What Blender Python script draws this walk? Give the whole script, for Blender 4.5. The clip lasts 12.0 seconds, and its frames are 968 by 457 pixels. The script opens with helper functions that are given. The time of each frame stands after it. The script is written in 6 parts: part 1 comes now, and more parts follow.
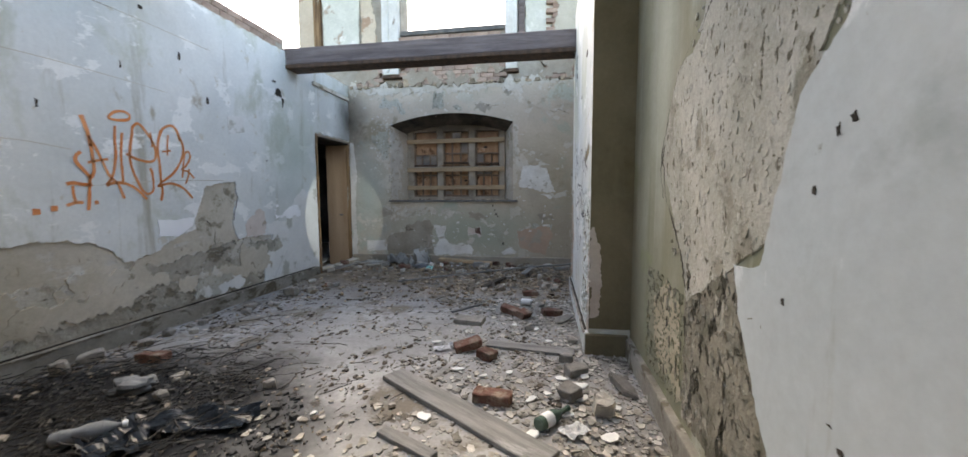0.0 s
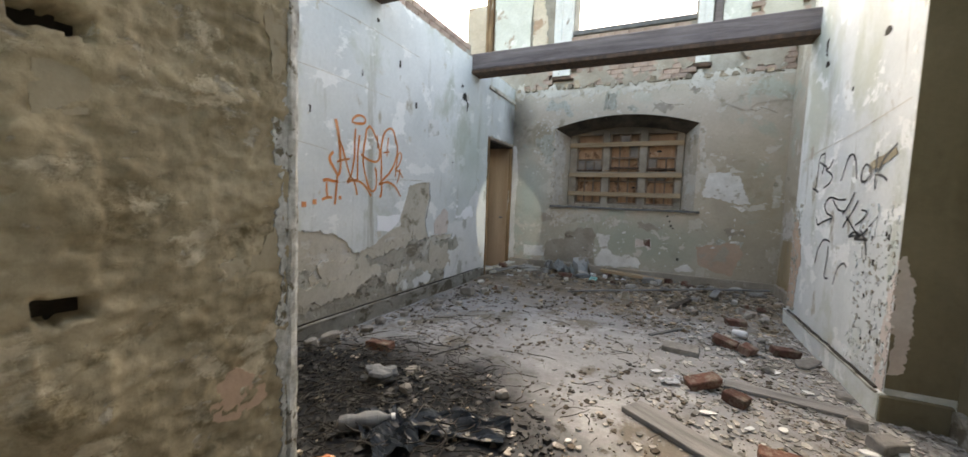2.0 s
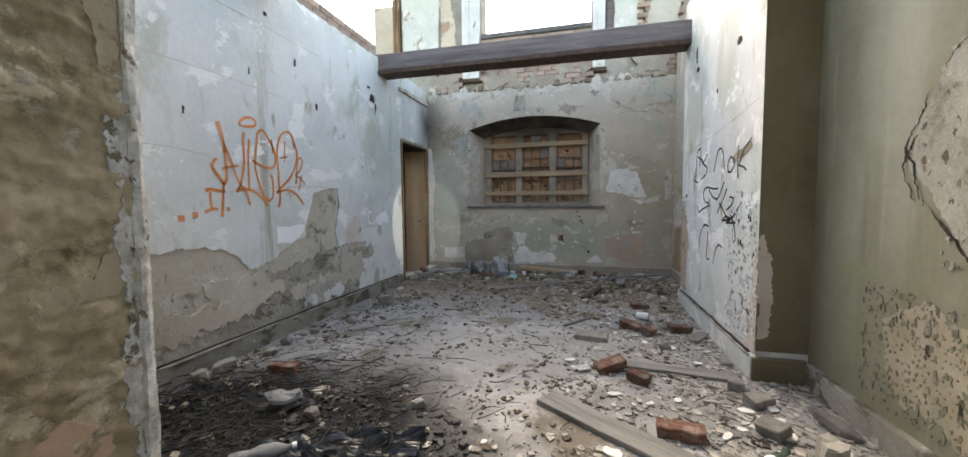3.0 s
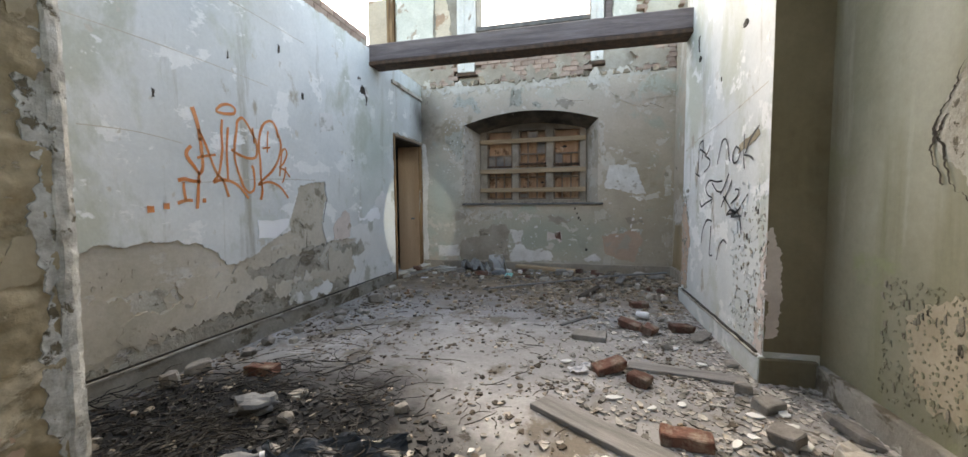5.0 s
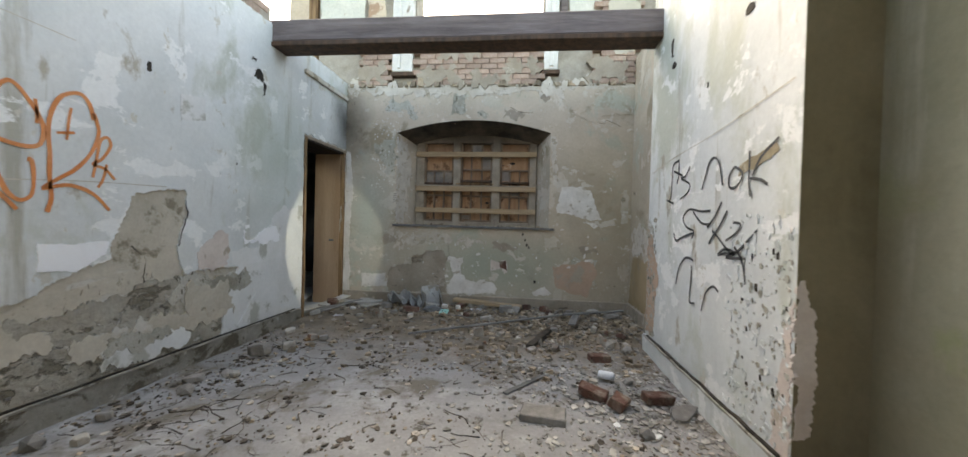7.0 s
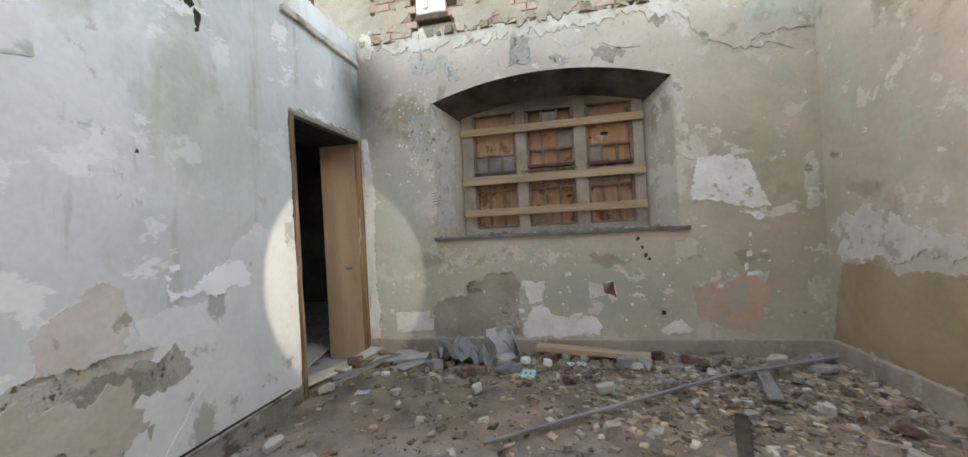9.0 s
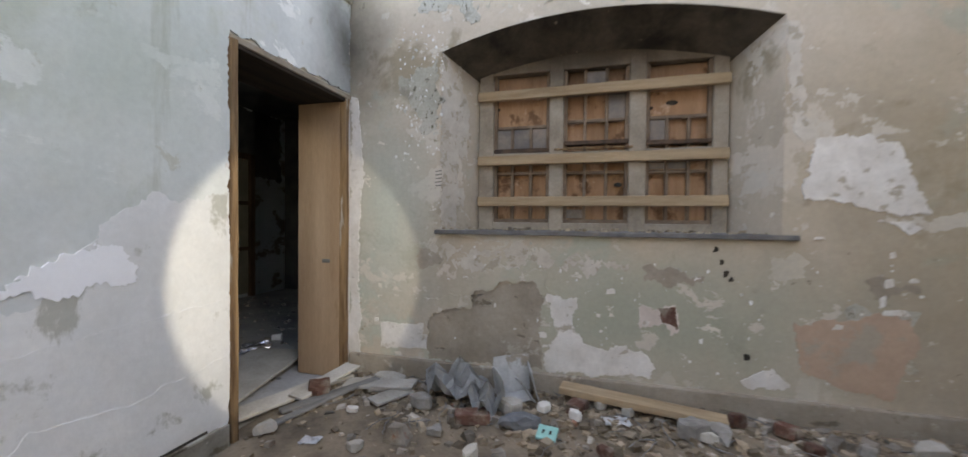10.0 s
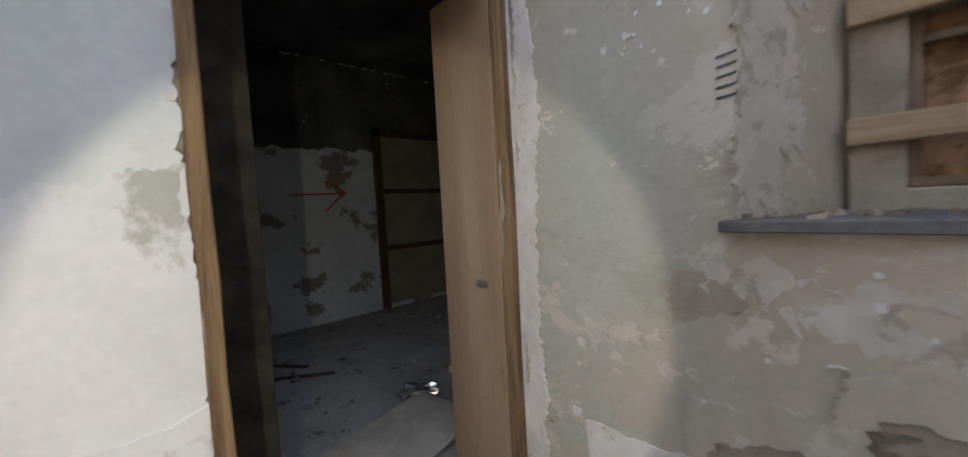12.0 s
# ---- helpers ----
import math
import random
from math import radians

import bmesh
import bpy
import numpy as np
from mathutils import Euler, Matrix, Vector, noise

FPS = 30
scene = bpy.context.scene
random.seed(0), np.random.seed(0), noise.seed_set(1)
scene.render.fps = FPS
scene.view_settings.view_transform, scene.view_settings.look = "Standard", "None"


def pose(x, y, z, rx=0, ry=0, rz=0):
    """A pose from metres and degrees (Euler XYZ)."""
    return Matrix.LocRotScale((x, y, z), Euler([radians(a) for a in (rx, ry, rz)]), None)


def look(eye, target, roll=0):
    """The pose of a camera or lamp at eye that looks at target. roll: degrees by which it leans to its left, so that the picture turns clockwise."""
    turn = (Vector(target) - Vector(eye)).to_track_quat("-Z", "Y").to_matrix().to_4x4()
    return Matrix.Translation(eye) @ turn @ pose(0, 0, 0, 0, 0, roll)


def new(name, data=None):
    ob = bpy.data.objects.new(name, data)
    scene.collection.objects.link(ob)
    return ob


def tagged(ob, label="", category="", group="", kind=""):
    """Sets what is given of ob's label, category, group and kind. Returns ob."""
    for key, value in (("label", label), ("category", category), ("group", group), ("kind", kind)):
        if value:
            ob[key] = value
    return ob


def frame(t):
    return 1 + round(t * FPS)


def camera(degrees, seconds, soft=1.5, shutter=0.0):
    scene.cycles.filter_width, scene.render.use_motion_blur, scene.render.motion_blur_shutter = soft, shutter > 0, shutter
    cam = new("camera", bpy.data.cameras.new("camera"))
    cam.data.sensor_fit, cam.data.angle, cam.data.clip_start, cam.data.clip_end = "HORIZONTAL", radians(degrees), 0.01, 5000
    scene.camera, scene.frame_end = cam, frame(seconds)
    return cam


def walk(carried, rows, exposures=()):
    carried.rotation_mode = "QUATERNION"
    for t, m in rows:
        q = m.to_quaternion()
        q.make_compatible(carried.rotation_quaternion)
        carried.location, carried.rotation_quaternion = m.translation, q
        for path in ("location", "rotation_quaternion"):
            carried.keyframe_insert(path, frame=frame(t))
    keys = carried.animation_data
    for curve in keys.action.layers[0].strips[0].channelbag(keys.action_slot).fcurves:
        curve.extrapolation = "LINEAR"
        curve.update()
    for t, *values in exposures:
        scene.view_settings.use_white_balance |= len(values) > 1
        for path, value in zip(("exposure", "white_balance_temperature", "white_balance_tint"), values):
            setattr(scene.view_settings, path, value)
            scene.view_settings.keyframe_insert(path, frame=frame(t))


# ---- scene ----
cam = camera(101.9, 12.0, shutter=0.3)
PATH = [
    (0, (0.396, -0.657, 1.237), (0.08, 1.311, 1.074), -0.2),
    (0.5, (0.107, -0.549, 1.278), (-0.032, 1.44, 1.13), -1.5),
    (0.7, (0.028, -0.503, 1.222), (-0.271, 1.474, 1.154), -0.9),
    (1, (-0.114, -0.532, 1.227), (-0.633, 1.398, 1.145), 0.7),
    (1.2, (-0.226, -0.545, 1.19), (-0.892, 1.338, 1.085), 2.8),
    (1.5, (-0.423, -0.633, 1.218), (-1.281, 1.163, 1.026), 3.3),
    (1.7, (-0.482, -0.646, 1.209), (-1.376, 1.13, 0.997), 3.2),
    (2, (-0.508, -0.652, 1.237), (-1.355, 1.154, 1.087), 2.2),
    (2.5, (-0.445, -0.585, 1.241), (-1.024, 1.328, 1.16), 0.4),
    (3, (-0.412, -0.564, 1.227), (-0.908, 1.369, 1.099), -0.5),
    (3.5, (-0.392, -0.55, 1.223), (-0.842, 1.392, 1.061), -0.8),
    (5.5, (-0.41, -0.334, 1.149), (-0.904, 1.6, 1.032), -0.3),
    (6, (-0.352, -0.226, 1.183), (-0.769, 1.719, 0.975), -0.6),
    (6.2, (-0.345, -0.104, 1.189), (-0.61, 1.864, 0.951), 1.4),
    (6.5, (-0.394, 0.139, 1.225), (-0.751, 2.103, 1.093), 4.8),
    (7, (-0.476, 0.562, 1.212), (-0.693, 2.55, 1.188), 1.6),
    (9, (-1.162, 2.392, 1.239), (-1.562, 4.351, 1.24), -3.1),
    (9.3, (-1.225, 2.638, 1.254), (-1.726, 4.574, 1.241), -0.5),
    (9.5, (-1.252, 2.864, 1.249), (-1.777, 4.793, 1.308), 2.5),
    (9.7, (-1.263, 3.063, 1.269), (-1.745, 5.002, 1.353), 3.8),
    (10, (-1.283, 3.327, 1.237), (-1.809, 5.257, 1.202), 0.6),
    (10.3, (-1.355, 3.608, 1.253), (-2.121, 5.455, 1.22), -1.9),
    (10.5, (-1.366, 3.808, 1.285), (-2.36, 5.543, 1.282), -0.2),
    (11, (-1.574, 4.217, 1.277), (-2.767, 5.821, 1.242), 1.8),
    (11.2, (-1.682, 4.354, 1.295), (-2.938, 5.911, 1.307), 4.0),
    (11.5, (-1.804, 4.516, 1.282), (-3.082, 6.054, 1.237), 2.3),
    (12, (-2.054, 4.872, 1.25), (-3.526, 6.221, 1.132), -3.1),
]
EXPOSURES = [(0.0, 2.55, 7900, 9), (0.5, 2.55, 8700, 9), (1.2, 2.65, 8900, 8), (2.0, 2.7, 8900, 9), (3.5, 2.68, 8300, 9), (7.0, 2.72, 9200, 8), (9.0, 3.25, 9900, 11), (10.5, 3.22, 9300, 17), (11.5, 3.0, 9200, 17), (12.0, 2.9, 9200, 17)]
walk(cam, [(t, look(eye, target, roll)) for t, eye, target, roll in PATH], EXPOSURES)

from mathutils.geometry import delaunay_2d_cdt

# ---- light: open sky over the roofless room, a weak torch in the doorway ----
world = bpy.data.worlds.new("sky")
scene.world = world
world.use_nodes = True
wn = world.node_tree
sky = wn.nodes.new("ShaderNodeTexSky")
sky.sky_type = "NISHITA"
sky.sun_disc = False
sky.sun_elevation = radians(45)
sky.sun_rotation = radians(338)
sky.dust_density = 2.0
wn.links.new(sky.outputs[0], wn.nodes["Background"].inputs[0])
wn.nodes["Background"].inputs[1].default_value = 0.15
sun_data = bpy.data.lights.new("sun", "SUN")
sun_data.energy, sun_data.angle, sun_data.color = 0.65, radians(28), (1.0, 0.97, 0.93)
sun = new("sun", sun_data)
sun.matrix_world = look((0, 0, 0), (0.06, -0.70, -0.70))
torch_data = bpy.data.lights.new("torch", "SPOT")
torch_data.energy, torch_data.spot_size, torch_data.spot_blend = 4.3, radians(66), 0.18
torch_data.shadow_soft_size, torch_data.color = 0.02, (0.86, 0.96, 1.0)
torch = new("torch", torch_data)
torch.matrix_world = look((-1.90, 4.60, 1.14), (-3.28, 5.55, 0.88))


# ---- materials ----
def ramp(nt, fac, stops):
    r = nt.nodes.new("ShaderNodeValToRGB")
    while len(r.color_ramp.elements) < len(stops):
        r.color_ramp.elements.new(0.5)
    for e, (p, c) in zip(r.color_ramp.elements, stops):
        e.position = p
        e.color = (*c, 1) if len(c) == 3 else c
    nt.links.new(fac, r.inputs[0])
    return r.outputs[0]


def noise_node(nt, vec, scale, detail=6, rough=0.6, distort=0.0):
    n = nt.nodes.new("ShaderNodeTexNoise")
    n.inputs["Scale"].default_value, n.inputs["Detail"].default_value = scale, detail
    n.inputs["Roughness"].default_value, n.inputs["Distortion"].default_value = rough, distort
    nt.links.new(vec, n.inputs["Vector"])
    return n.outputs["Fac"]


def mixed(nt, fac, a, b, mode="MIX"):
    m = nt.nodes.new("ShaderNodeMix")
    m.data_type, m.blend_type = "RGBA", mode
    for sock, v in ((m.inputs[0], fac), (m.inputs[6], a), (m.inputs[7], b)):
        if isinstance(v, (int, float)):
            sock.default_value = v
        elif isinstance(v, tuple):
            sock.default_value = (*v, 1)
        else:
            nt.links.new(v, sock)
    return m.outputs[2]


def mapped(nt, vec, scale, offset=(0, 0, 0)):
    m = nt.nodes.new("ShaderNodeMapping")
    m.inputs["Scale"].default_value = scale
    m.inputs["Location"].default_value = offset
    nt.links.new(vec, m.inputs["Vector"])
    return m.outputs[0]


def surface(name, c1, c2, scale=2.0, rough=0.85, bump=0.3, grain=60.0, layers=(), stretch=(1, 1, 1), spread=0.14, metal=0.0, random_tint=0.0, island=False, depth=0.01, zone=None, grit=0.2):
    """Two-tone base, fine grain, and patches: layers of (colour, scale, threshold, softness, stretch, seed)."""
    m = bpy.data.materials.new(name)
    m.use_nodes = True
    nt = m.node_tree
    b = nt.nodes["Principled BSDF"]
    co = nt.nodes.new("ShaderNodeTexCoord").outputs["Object"]
    v = mapped(nt, co, stretch)
    big = noise_node(nt, v, scale, 8, 0.62, 0.3)
    col = ramp(nt, big, [(0.5 - spread, c1), (0.5 + spread, c2)])
    height = noise_node(nt, v, grain * 0.35, 6, 0.65)
    for c, sc, th, soft, st, seed in layers:
        n = noise_node(nt, mapped(nt, co, st, (seed, seed * 1.7, seed * 0.3)), sc, 9, 0.66, 0.25)
        mask = ramp(nt, n, [(th, (0, 0, 0)), (th + soft, (1, 1, 1))])
        col = mixed(nt, mask, col, c)
        k = nt.nodes.new("ShaderNodeMath")
        k.operation = "MULTIPLY_ADD"
        nt.links.new(mask, k.inputs[0])
        k.inputs[1].default_value = -0.35
        nt.links.new(height, k.inputs[2])
        height = k.outputs[0]
    if zone:
        col = zone(nt, co, col)
    fine = noise_node(nt, v, grain, 4, 0.7)
    shade = ramp(nt, fine, [(0.25, (1 - grit,) * 3), (0.75, (1 + grit * 0.4,) * 3)])
    col = mixed(nt, 1.0, col, shade, "MULTIPLY")
    if random_tint or island:
        src = nt.nodes.new("ShaderNodeNewGeometry").outputs["Random Per Island"] if island else nt.nodes.new("ShaderNodeObjectInfo").outputs["Random"]
        a = max(0.0, 1 - random_tint)
        t = ramp(nt, src, [(0.0, (a, a, a)), (0.6, (1, 1, 1)), (1.0, (1 + random_tint * 0.5, 1 + random_tint * 0.45, 1 + random_tint * 0.4))])
        col = mixed(nt, 1.0, col, t, "MULTIPLY")
    nt.links.new(col, b.inputs["Base Color"])
    b.inputs["Roughness"].default_value, b.inputs["Metallic"].default_value = rough, metal
    b.inputs["Specular IOR Level"].default_value = 0.3
    bp = nt.nodes.new("ShaderNodeBump")
    bp.inputs["Strength"].default_value, bp.inputs["Distance"].default_value = bump, depth
    nt.links.new(height, bp.inputs["Height"])
    nt.links.new(bp.outputs[0], b.inputs["Normal"])
    return m


ONE = (1, 1, 1)


def stain(centre, radius, colour, wobble=0.8, scale=2.5, strength=1.0, squash=ONE):
    """A patch of its own ragged shape round a place, such as a smoky or damp stain."""
    def add(nt, co, col):
        v = mapped(nt, co, squash)
        far = nt.nodes.new("ShaderNodeVectorMath")
        far.operation = "DISTANCE"
        nt.links.new(v, far.inputs[0])
        far.inputs[1].default_value = tuple(c * q for c, q in zip(centre, squash))
        k = nt.nodes.new("ShaderNodeMath")
        k.operation = "MULTIPLY_ADD"
        nt.links.new(noise_node(nt, co, scale, 6, 0.6), k.inputs[0])
        k.inputs[1].default_value = wobble * radius
        nt.links.new(far.outputs["Value"], k.inputs[2])
        r = nt.nodes.new("ShaderNodeMapRange")
        nt.links.new(k.outputs[0], r.inputs[0])
        r.inputs[1].default_value, r.inputs[2].default_value = radius * (1 + wobble * 0.5), radius * 0.5
        r.inputs[3].default_value, r.inputs[4].default_value = 0.0, strength
        return mixed(nt, r.outputs[0], col, colour)
    return add


def stains(*each):
    def add(nt, co, col):
        for e in each:
            col = e(nt, co, col)
        return col
    return add


def scuffs(colour, scale, level, seed):
    """Scraped spots with hard ragged edges, scattered over a wall."""
    def add(nt, co, col):
        n = noise_node(nt, mapped(nt, co, (1, 1, 1.3), (seed, seed * 1.7, seed * 0.3)), scale, 9, 0.68, 0.3)
        return mixed(nt, ramp(nt, n, [(level, (0, 0, 0)), (level + 0.015, (1, 1, 1))]), col, colour)
    return add


# Darker colour towards the top of the boarded window.
DARK_TOP = stain((-1.27, 6.5, 2.55), 0.34, (0.05, 0.038, 0.028), wobble=0.4, strength=0.85, squash=(0.25, 1, 1))
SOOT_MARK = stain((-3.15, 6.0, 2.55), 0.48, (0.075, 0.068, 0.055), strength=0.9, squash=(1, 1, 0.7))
PAINT_BLUE = surface("pale_blue_paint", (0.585, 0.612, 0.60), (0.735, 0.755, 0.74), 0.9, 0.6, 0.25, 30, [
    ((0.52, 0.545, 0.475), 1.2, 0.53, 0.09, (1, 1, 0.6), 3.0),
    ((0.42, 0.41, 0.35), 2.4, 0.585, 0.10, (1.6, 1.6, 0.16), 31.0),
    ((0.80, 0.81, 0.79), 2.0, 0.575, 0.02, (1, 1, 1.6), 7.0),
    ((0.43, 0.40, 0.33), 3.2, 0.62, 0.06, (1, 1, 0.6), 17.0),
    ((0.58, 0.56, 0.49), 5.5, 0.64, 0.02, (1, 1, 0.8), 23.0),
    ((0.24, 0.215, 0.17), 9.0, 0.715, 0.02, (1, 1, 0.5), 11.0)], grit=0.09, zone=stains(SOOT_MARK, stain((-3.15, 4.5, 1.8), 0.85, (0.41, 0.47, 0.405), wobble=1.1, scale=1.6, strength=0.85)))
SPLASH = surface("white_paint_splash", (0.84, 0.85, 0.86), (0.88, 0.89, 0.90), 5, 0.5, 0.1, 60, grit=0.03)
LIME = surface("old_limewash", (0.66, 0.665, 0.645), (0.76, 0.765, 0.75), 2.0, 0.85, 0.25, 35, [((0.45, 0.45, 0.40), 2.4, 0.56, 0.05, ONE, 4.0)], grit=0.08)
NEAR_PAINT = surface("smooth_pale_blue_paint", (0.43, 0.475, 0.485), (0.60, 0.63, 0.635), 0.8, 0.5, 0.12, 25, [
    ((0.35, 0.385, 0.375), 1.0, 0.52, 0.14, ONE, 3.0),
    ((0.60, 0.63, 0.63), 1.6, 0.56, 0.12, (1, 1, 0.5), 13.0),
    ((0.28, 0.265, 0.23), 8.0, 0.68, 0.03, ONE, 11.0),
    ((0.66, 0.685, 0.685), 3.5, 0.60, 0.05, (1, 1, 0.7), 27.0),
    ((0.33, 0.335, 0.30), 2.2, 0.61, 0.10, (1.6, 1.6, 0.25), 37.0)], grit=0.1, spread=0.2)
RENDER_TAN = surface("bare_lime_render", (0.44, 0.40, 0.32), (0.58, 0.535, 0.455), 1.6, 0.95, 0.5, 30, [
    ((0.58, 0.56, 0.51), 2.0, 0.56, 0.05, (1, 1, 2.0), 5.0),
    ((0.27, 0.235, 0.175), 3.0, 0.60, 0.05, (1, 1, 1), 9.0)], grit=0.14)
FAR_PAINT = surface("grey_green_paint", (0.425, 0.36, 0.285), (0.57, 0.49, 0.395), 1.0, 0.8, 0.3, 30, [
    ((0.44, 0.44, 0.365), 0.9, 0.56, 0.05, (1, 1, 1.2), 21.0),
    ((0.60, 0.535, 0.455), 1.9, 0.595, 0.02, (1, 1, 0.8), 2.0),
    ((0.33, 0.275, 0.20), 1.3, 0.57, 0.06, (1, 1, 1), 6.0)], grit=0.1, zone=stains(
        stain((0.75, 6.07, 1.2), 1.15, (0.36, 0.295, 0.205), wobble=1.2, scale=1.6, strength=0.85, squash=(1, 1, 0.7)),
        stain((-1.0, 6.07, 0.6), 0.60, (0.35, 0.36, 0.285), wobble=0.6, scale=2.4, strength=0.92, squash=(0.38, 1, 1)),
        stain((-2.8, 6.07, 1.3), 0.48, (0.42, 0.45, 0.40), wobble=0.8, scale=2.0, strength=0.9, squash=(1, 1, 0.42)),
        scuffs((0.56, 0.515, 0.445), 3.0, 0.60, 33.0), scuffs((0.64, 0.60, 0.53), 6.5, 0.635, 14.0), scuffs((0.25, 0.21, 0.155), 5.0, 0.66, 51.0),
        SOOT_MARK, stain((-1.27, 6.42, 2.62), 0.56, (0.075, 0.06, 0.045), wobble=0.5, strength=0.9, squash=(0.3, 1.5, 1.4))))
STUB_RENDER = surface("damp_brown_render", (0.27, 0.222, 0.145), (0.43, 0.365, 0.255), 2.4, 0.9, 0.7, 30, [
    ((0.52, 0.455, 0.34), 4.5, 0.56, 0.05, (1, 1, 1.3), 1.0),
    ((0.43, 0.39, 0.32), 11.0, 0.62, 0.03, (1, 1, 1.8), 6.0),
    ((0.16, 0.125, 0.07), 3.4, 0.58, 0.10, (1, 1, 1.4), 8.0)], depth=0.012, grit=0.25)
STUB_SMOOTH = surface("smooth_brown_skim", (0.32, 0.275, 0.195), (0.43, 0.375, 0.28), 3.0, 0.9, 0.3, 40, [((0.16, 0.135, 0.085), 5.0, 0.57, 0.08, ONE, 8.0)], grit=0.12)
PALE_EDGE = surface("chipped_pale_edge", (0.34, 0.335, 0.305), (0.64, 0.655, 0.64), 16, 0.95, 0.8, 60, [((0.16, 0.14, 0.10), 14.0, 0.58, 0.04, ONE, 5.0)], depth=0.012, grit=0.2)
FAR_COAT = surface("bare_brown_coat", (0.29, 0.245, 0.195), (0.40, 0.345, 0.28), 3.0, 0.95, 0.6, 30, [((0.47, 0.42, 0.35), 6.0, 0.60, 0.03, ONE, 5.0), ((0.20, 0.165, 0.125), 5.0, 0.60, 0.05, (1, 1, 1.5), 8.0)], depth=0.02, grit=0.15)
# Brown plaster of the pier's return face, its shade put into the darker tone.
SHADED_RETURN_BROWN = surface("shaded_brown_plaster", (0.155, 0.128, 0.078), (0.255, 0.218, 0.148), 1.1, 0.9, 0.3, 30, [
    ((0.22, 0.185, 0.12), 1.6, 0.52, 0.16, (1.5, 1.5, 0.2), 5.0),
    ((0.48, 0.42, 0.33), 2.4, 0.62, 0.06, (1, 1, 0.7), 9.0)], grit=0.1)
# Very dark plaster for the arch soffit, with a few paler spots.
DARK_PLASTER = surface("dark_patchy_plaster", (0.035, 0.03, 0.024), (0.12, 0.10, 0.08), 3.0, 0.95, 0.7, 30, [((0.30, 0.26, 0.21), 7.0, 0.66, 0.04, ONE, 4.0)], depth=0.02)
DAMP_GREEN = surface("damp_green_plaster", (0.188, 0.186, 0.125), (0.30, 0.292, 0.222), 0.8, 0.8, 0.25, 35, [
    ((0.21, 0.205, 0.13), 1.8, 0.50, 0.16, (1.6, 1.6, 0.14), 4.0),
    ((0.42, 0.42, 0.355), 1.5, 0.57, 0.14, (1.4, 1.4, 0.2), 29.0),
    ((0.24, 0.255, 0.15), 2.6, 0.60, 0.10, ONE, 41.0),
    ((0.13, 0.12, 0.085), 11.0, 0.70, 0.03, (1, 1, 0.6), 19.0)], grit=0.1, zone=stains(
        stain((1.04, 1.75, 2.1), 0.55, (0.46, 0.47, 0.40), wobble=1.0, scale=2.0, strength=0.75, squash=(1, 1.6, 0.5)),
        # Darker, browner strip along the corner with the return.
        stain((1.04, 2.42, 1.0), 0.42, (0.18, 0.145, 0.088), wobble=1.0, scale=3.0, strength=0.8, squash=(1, 1, 0.12))))
WHITE_PLASTER = surface("exposed_white_plaster", (0.62, 0.585, 0.54), (0.77, 0.745, 0.71), 4.0, 0.9, 0.35, 40, [((0.45, 0.40, 0.33), 9.0, 0.60, 0.04, ONE, 6.0), ((0.28, 0.25, 0.20), 26.0, 0.68, 0.02, ONE, 9.0)], grit=0.12)
PALE_SKIM = surface("worn_pale_skim", (0.47, 0.42, 0.355), (0.60, 0.555, 0.49), 5.0, 0.95, 0.3, 40, [((0.40, 0.345, 0.275), 9.0, 0.55, 0.04, ONE, 2.0)], grit=0.1)
CEMENT_LIP = surface("dirty_cement_lip", (0.24, 0.22, 0.185), (0.46, 0.44, 0.39), 6.0, 0.95, 0.5, 40, [((0.12, 0.10, 0.075), 5.0, 0.57, 0.05, ONE, 2.0)], grit=0.15)
ROUGH_GREY = surface("rough_grey_render", (0.30, 0.275, 0.225), (0.45, 0.42, 0.36), 3.5, 0.95, 1.0, 25, [((0.22, 0.195, 0.15), 5.0, 0.56, 0.04, (1, 1, 1.8), 2.0), ((0.54, 0.51, 0.45), 7.0, 0.60, 0.02, (1, 1, 1.6), 9.0)], depth=0.03, grit=0.2)
BEIGE_PLASTER = surface("beige_backing_plaster", (0.34, 0.295, 0.21), (0.46, 0.405, 0.31), 3.0, 0.95, 0.4, 40, [((0.35, 0.335, 0.24), 3.5, 0.55, 0.06, ONE, 2.0), ((0.16, 0.14, 0.10), 18.0, 0.64, 0.02, (1, 1, 0.6), 7.0)], grit=0.14)
PALE_PINK = surface("pale_pink_skim", (0.55, 0.47, 0.42), (0.68, 0.61, 0.56), 3.0, 0.95, 0.3, 40, [((0.42, 0.36, 0.29), 4.0, 0.60, 0.04, ONE, 2.0)], grit=0.1)
PINK_PLASTER = surface("pink_backing_plaster", (0.45, 0.32, 0.24), (0.53, 0.385, 0.29), 2.5, 0.95, 0.35, 40, [((0.42, 0.36, 0.29), 3.0, 0.57, 0.06, ONE, 2.0)], grit=0.1)
FLAKING = surface("flaking_render", (0.38, 0.365, 0.305), (0.53, 0.51, 0.45), 2.2, 0.95, 0.8, 70, [
    ((0.31, 0.29, 0.235), 4.0, 0.54, 0.08, ONE, 13.0),
    ((0.15, 0.135, 0.10), 26.0, 0.595, 0.03, (1, 1, 0.6), 3.0),
    ((0.60, 0.585, 0.53), 22.0, 0.635, 0.02, (1, 1, 0.6), 8.0)], depth=0.012, grit=0.25)
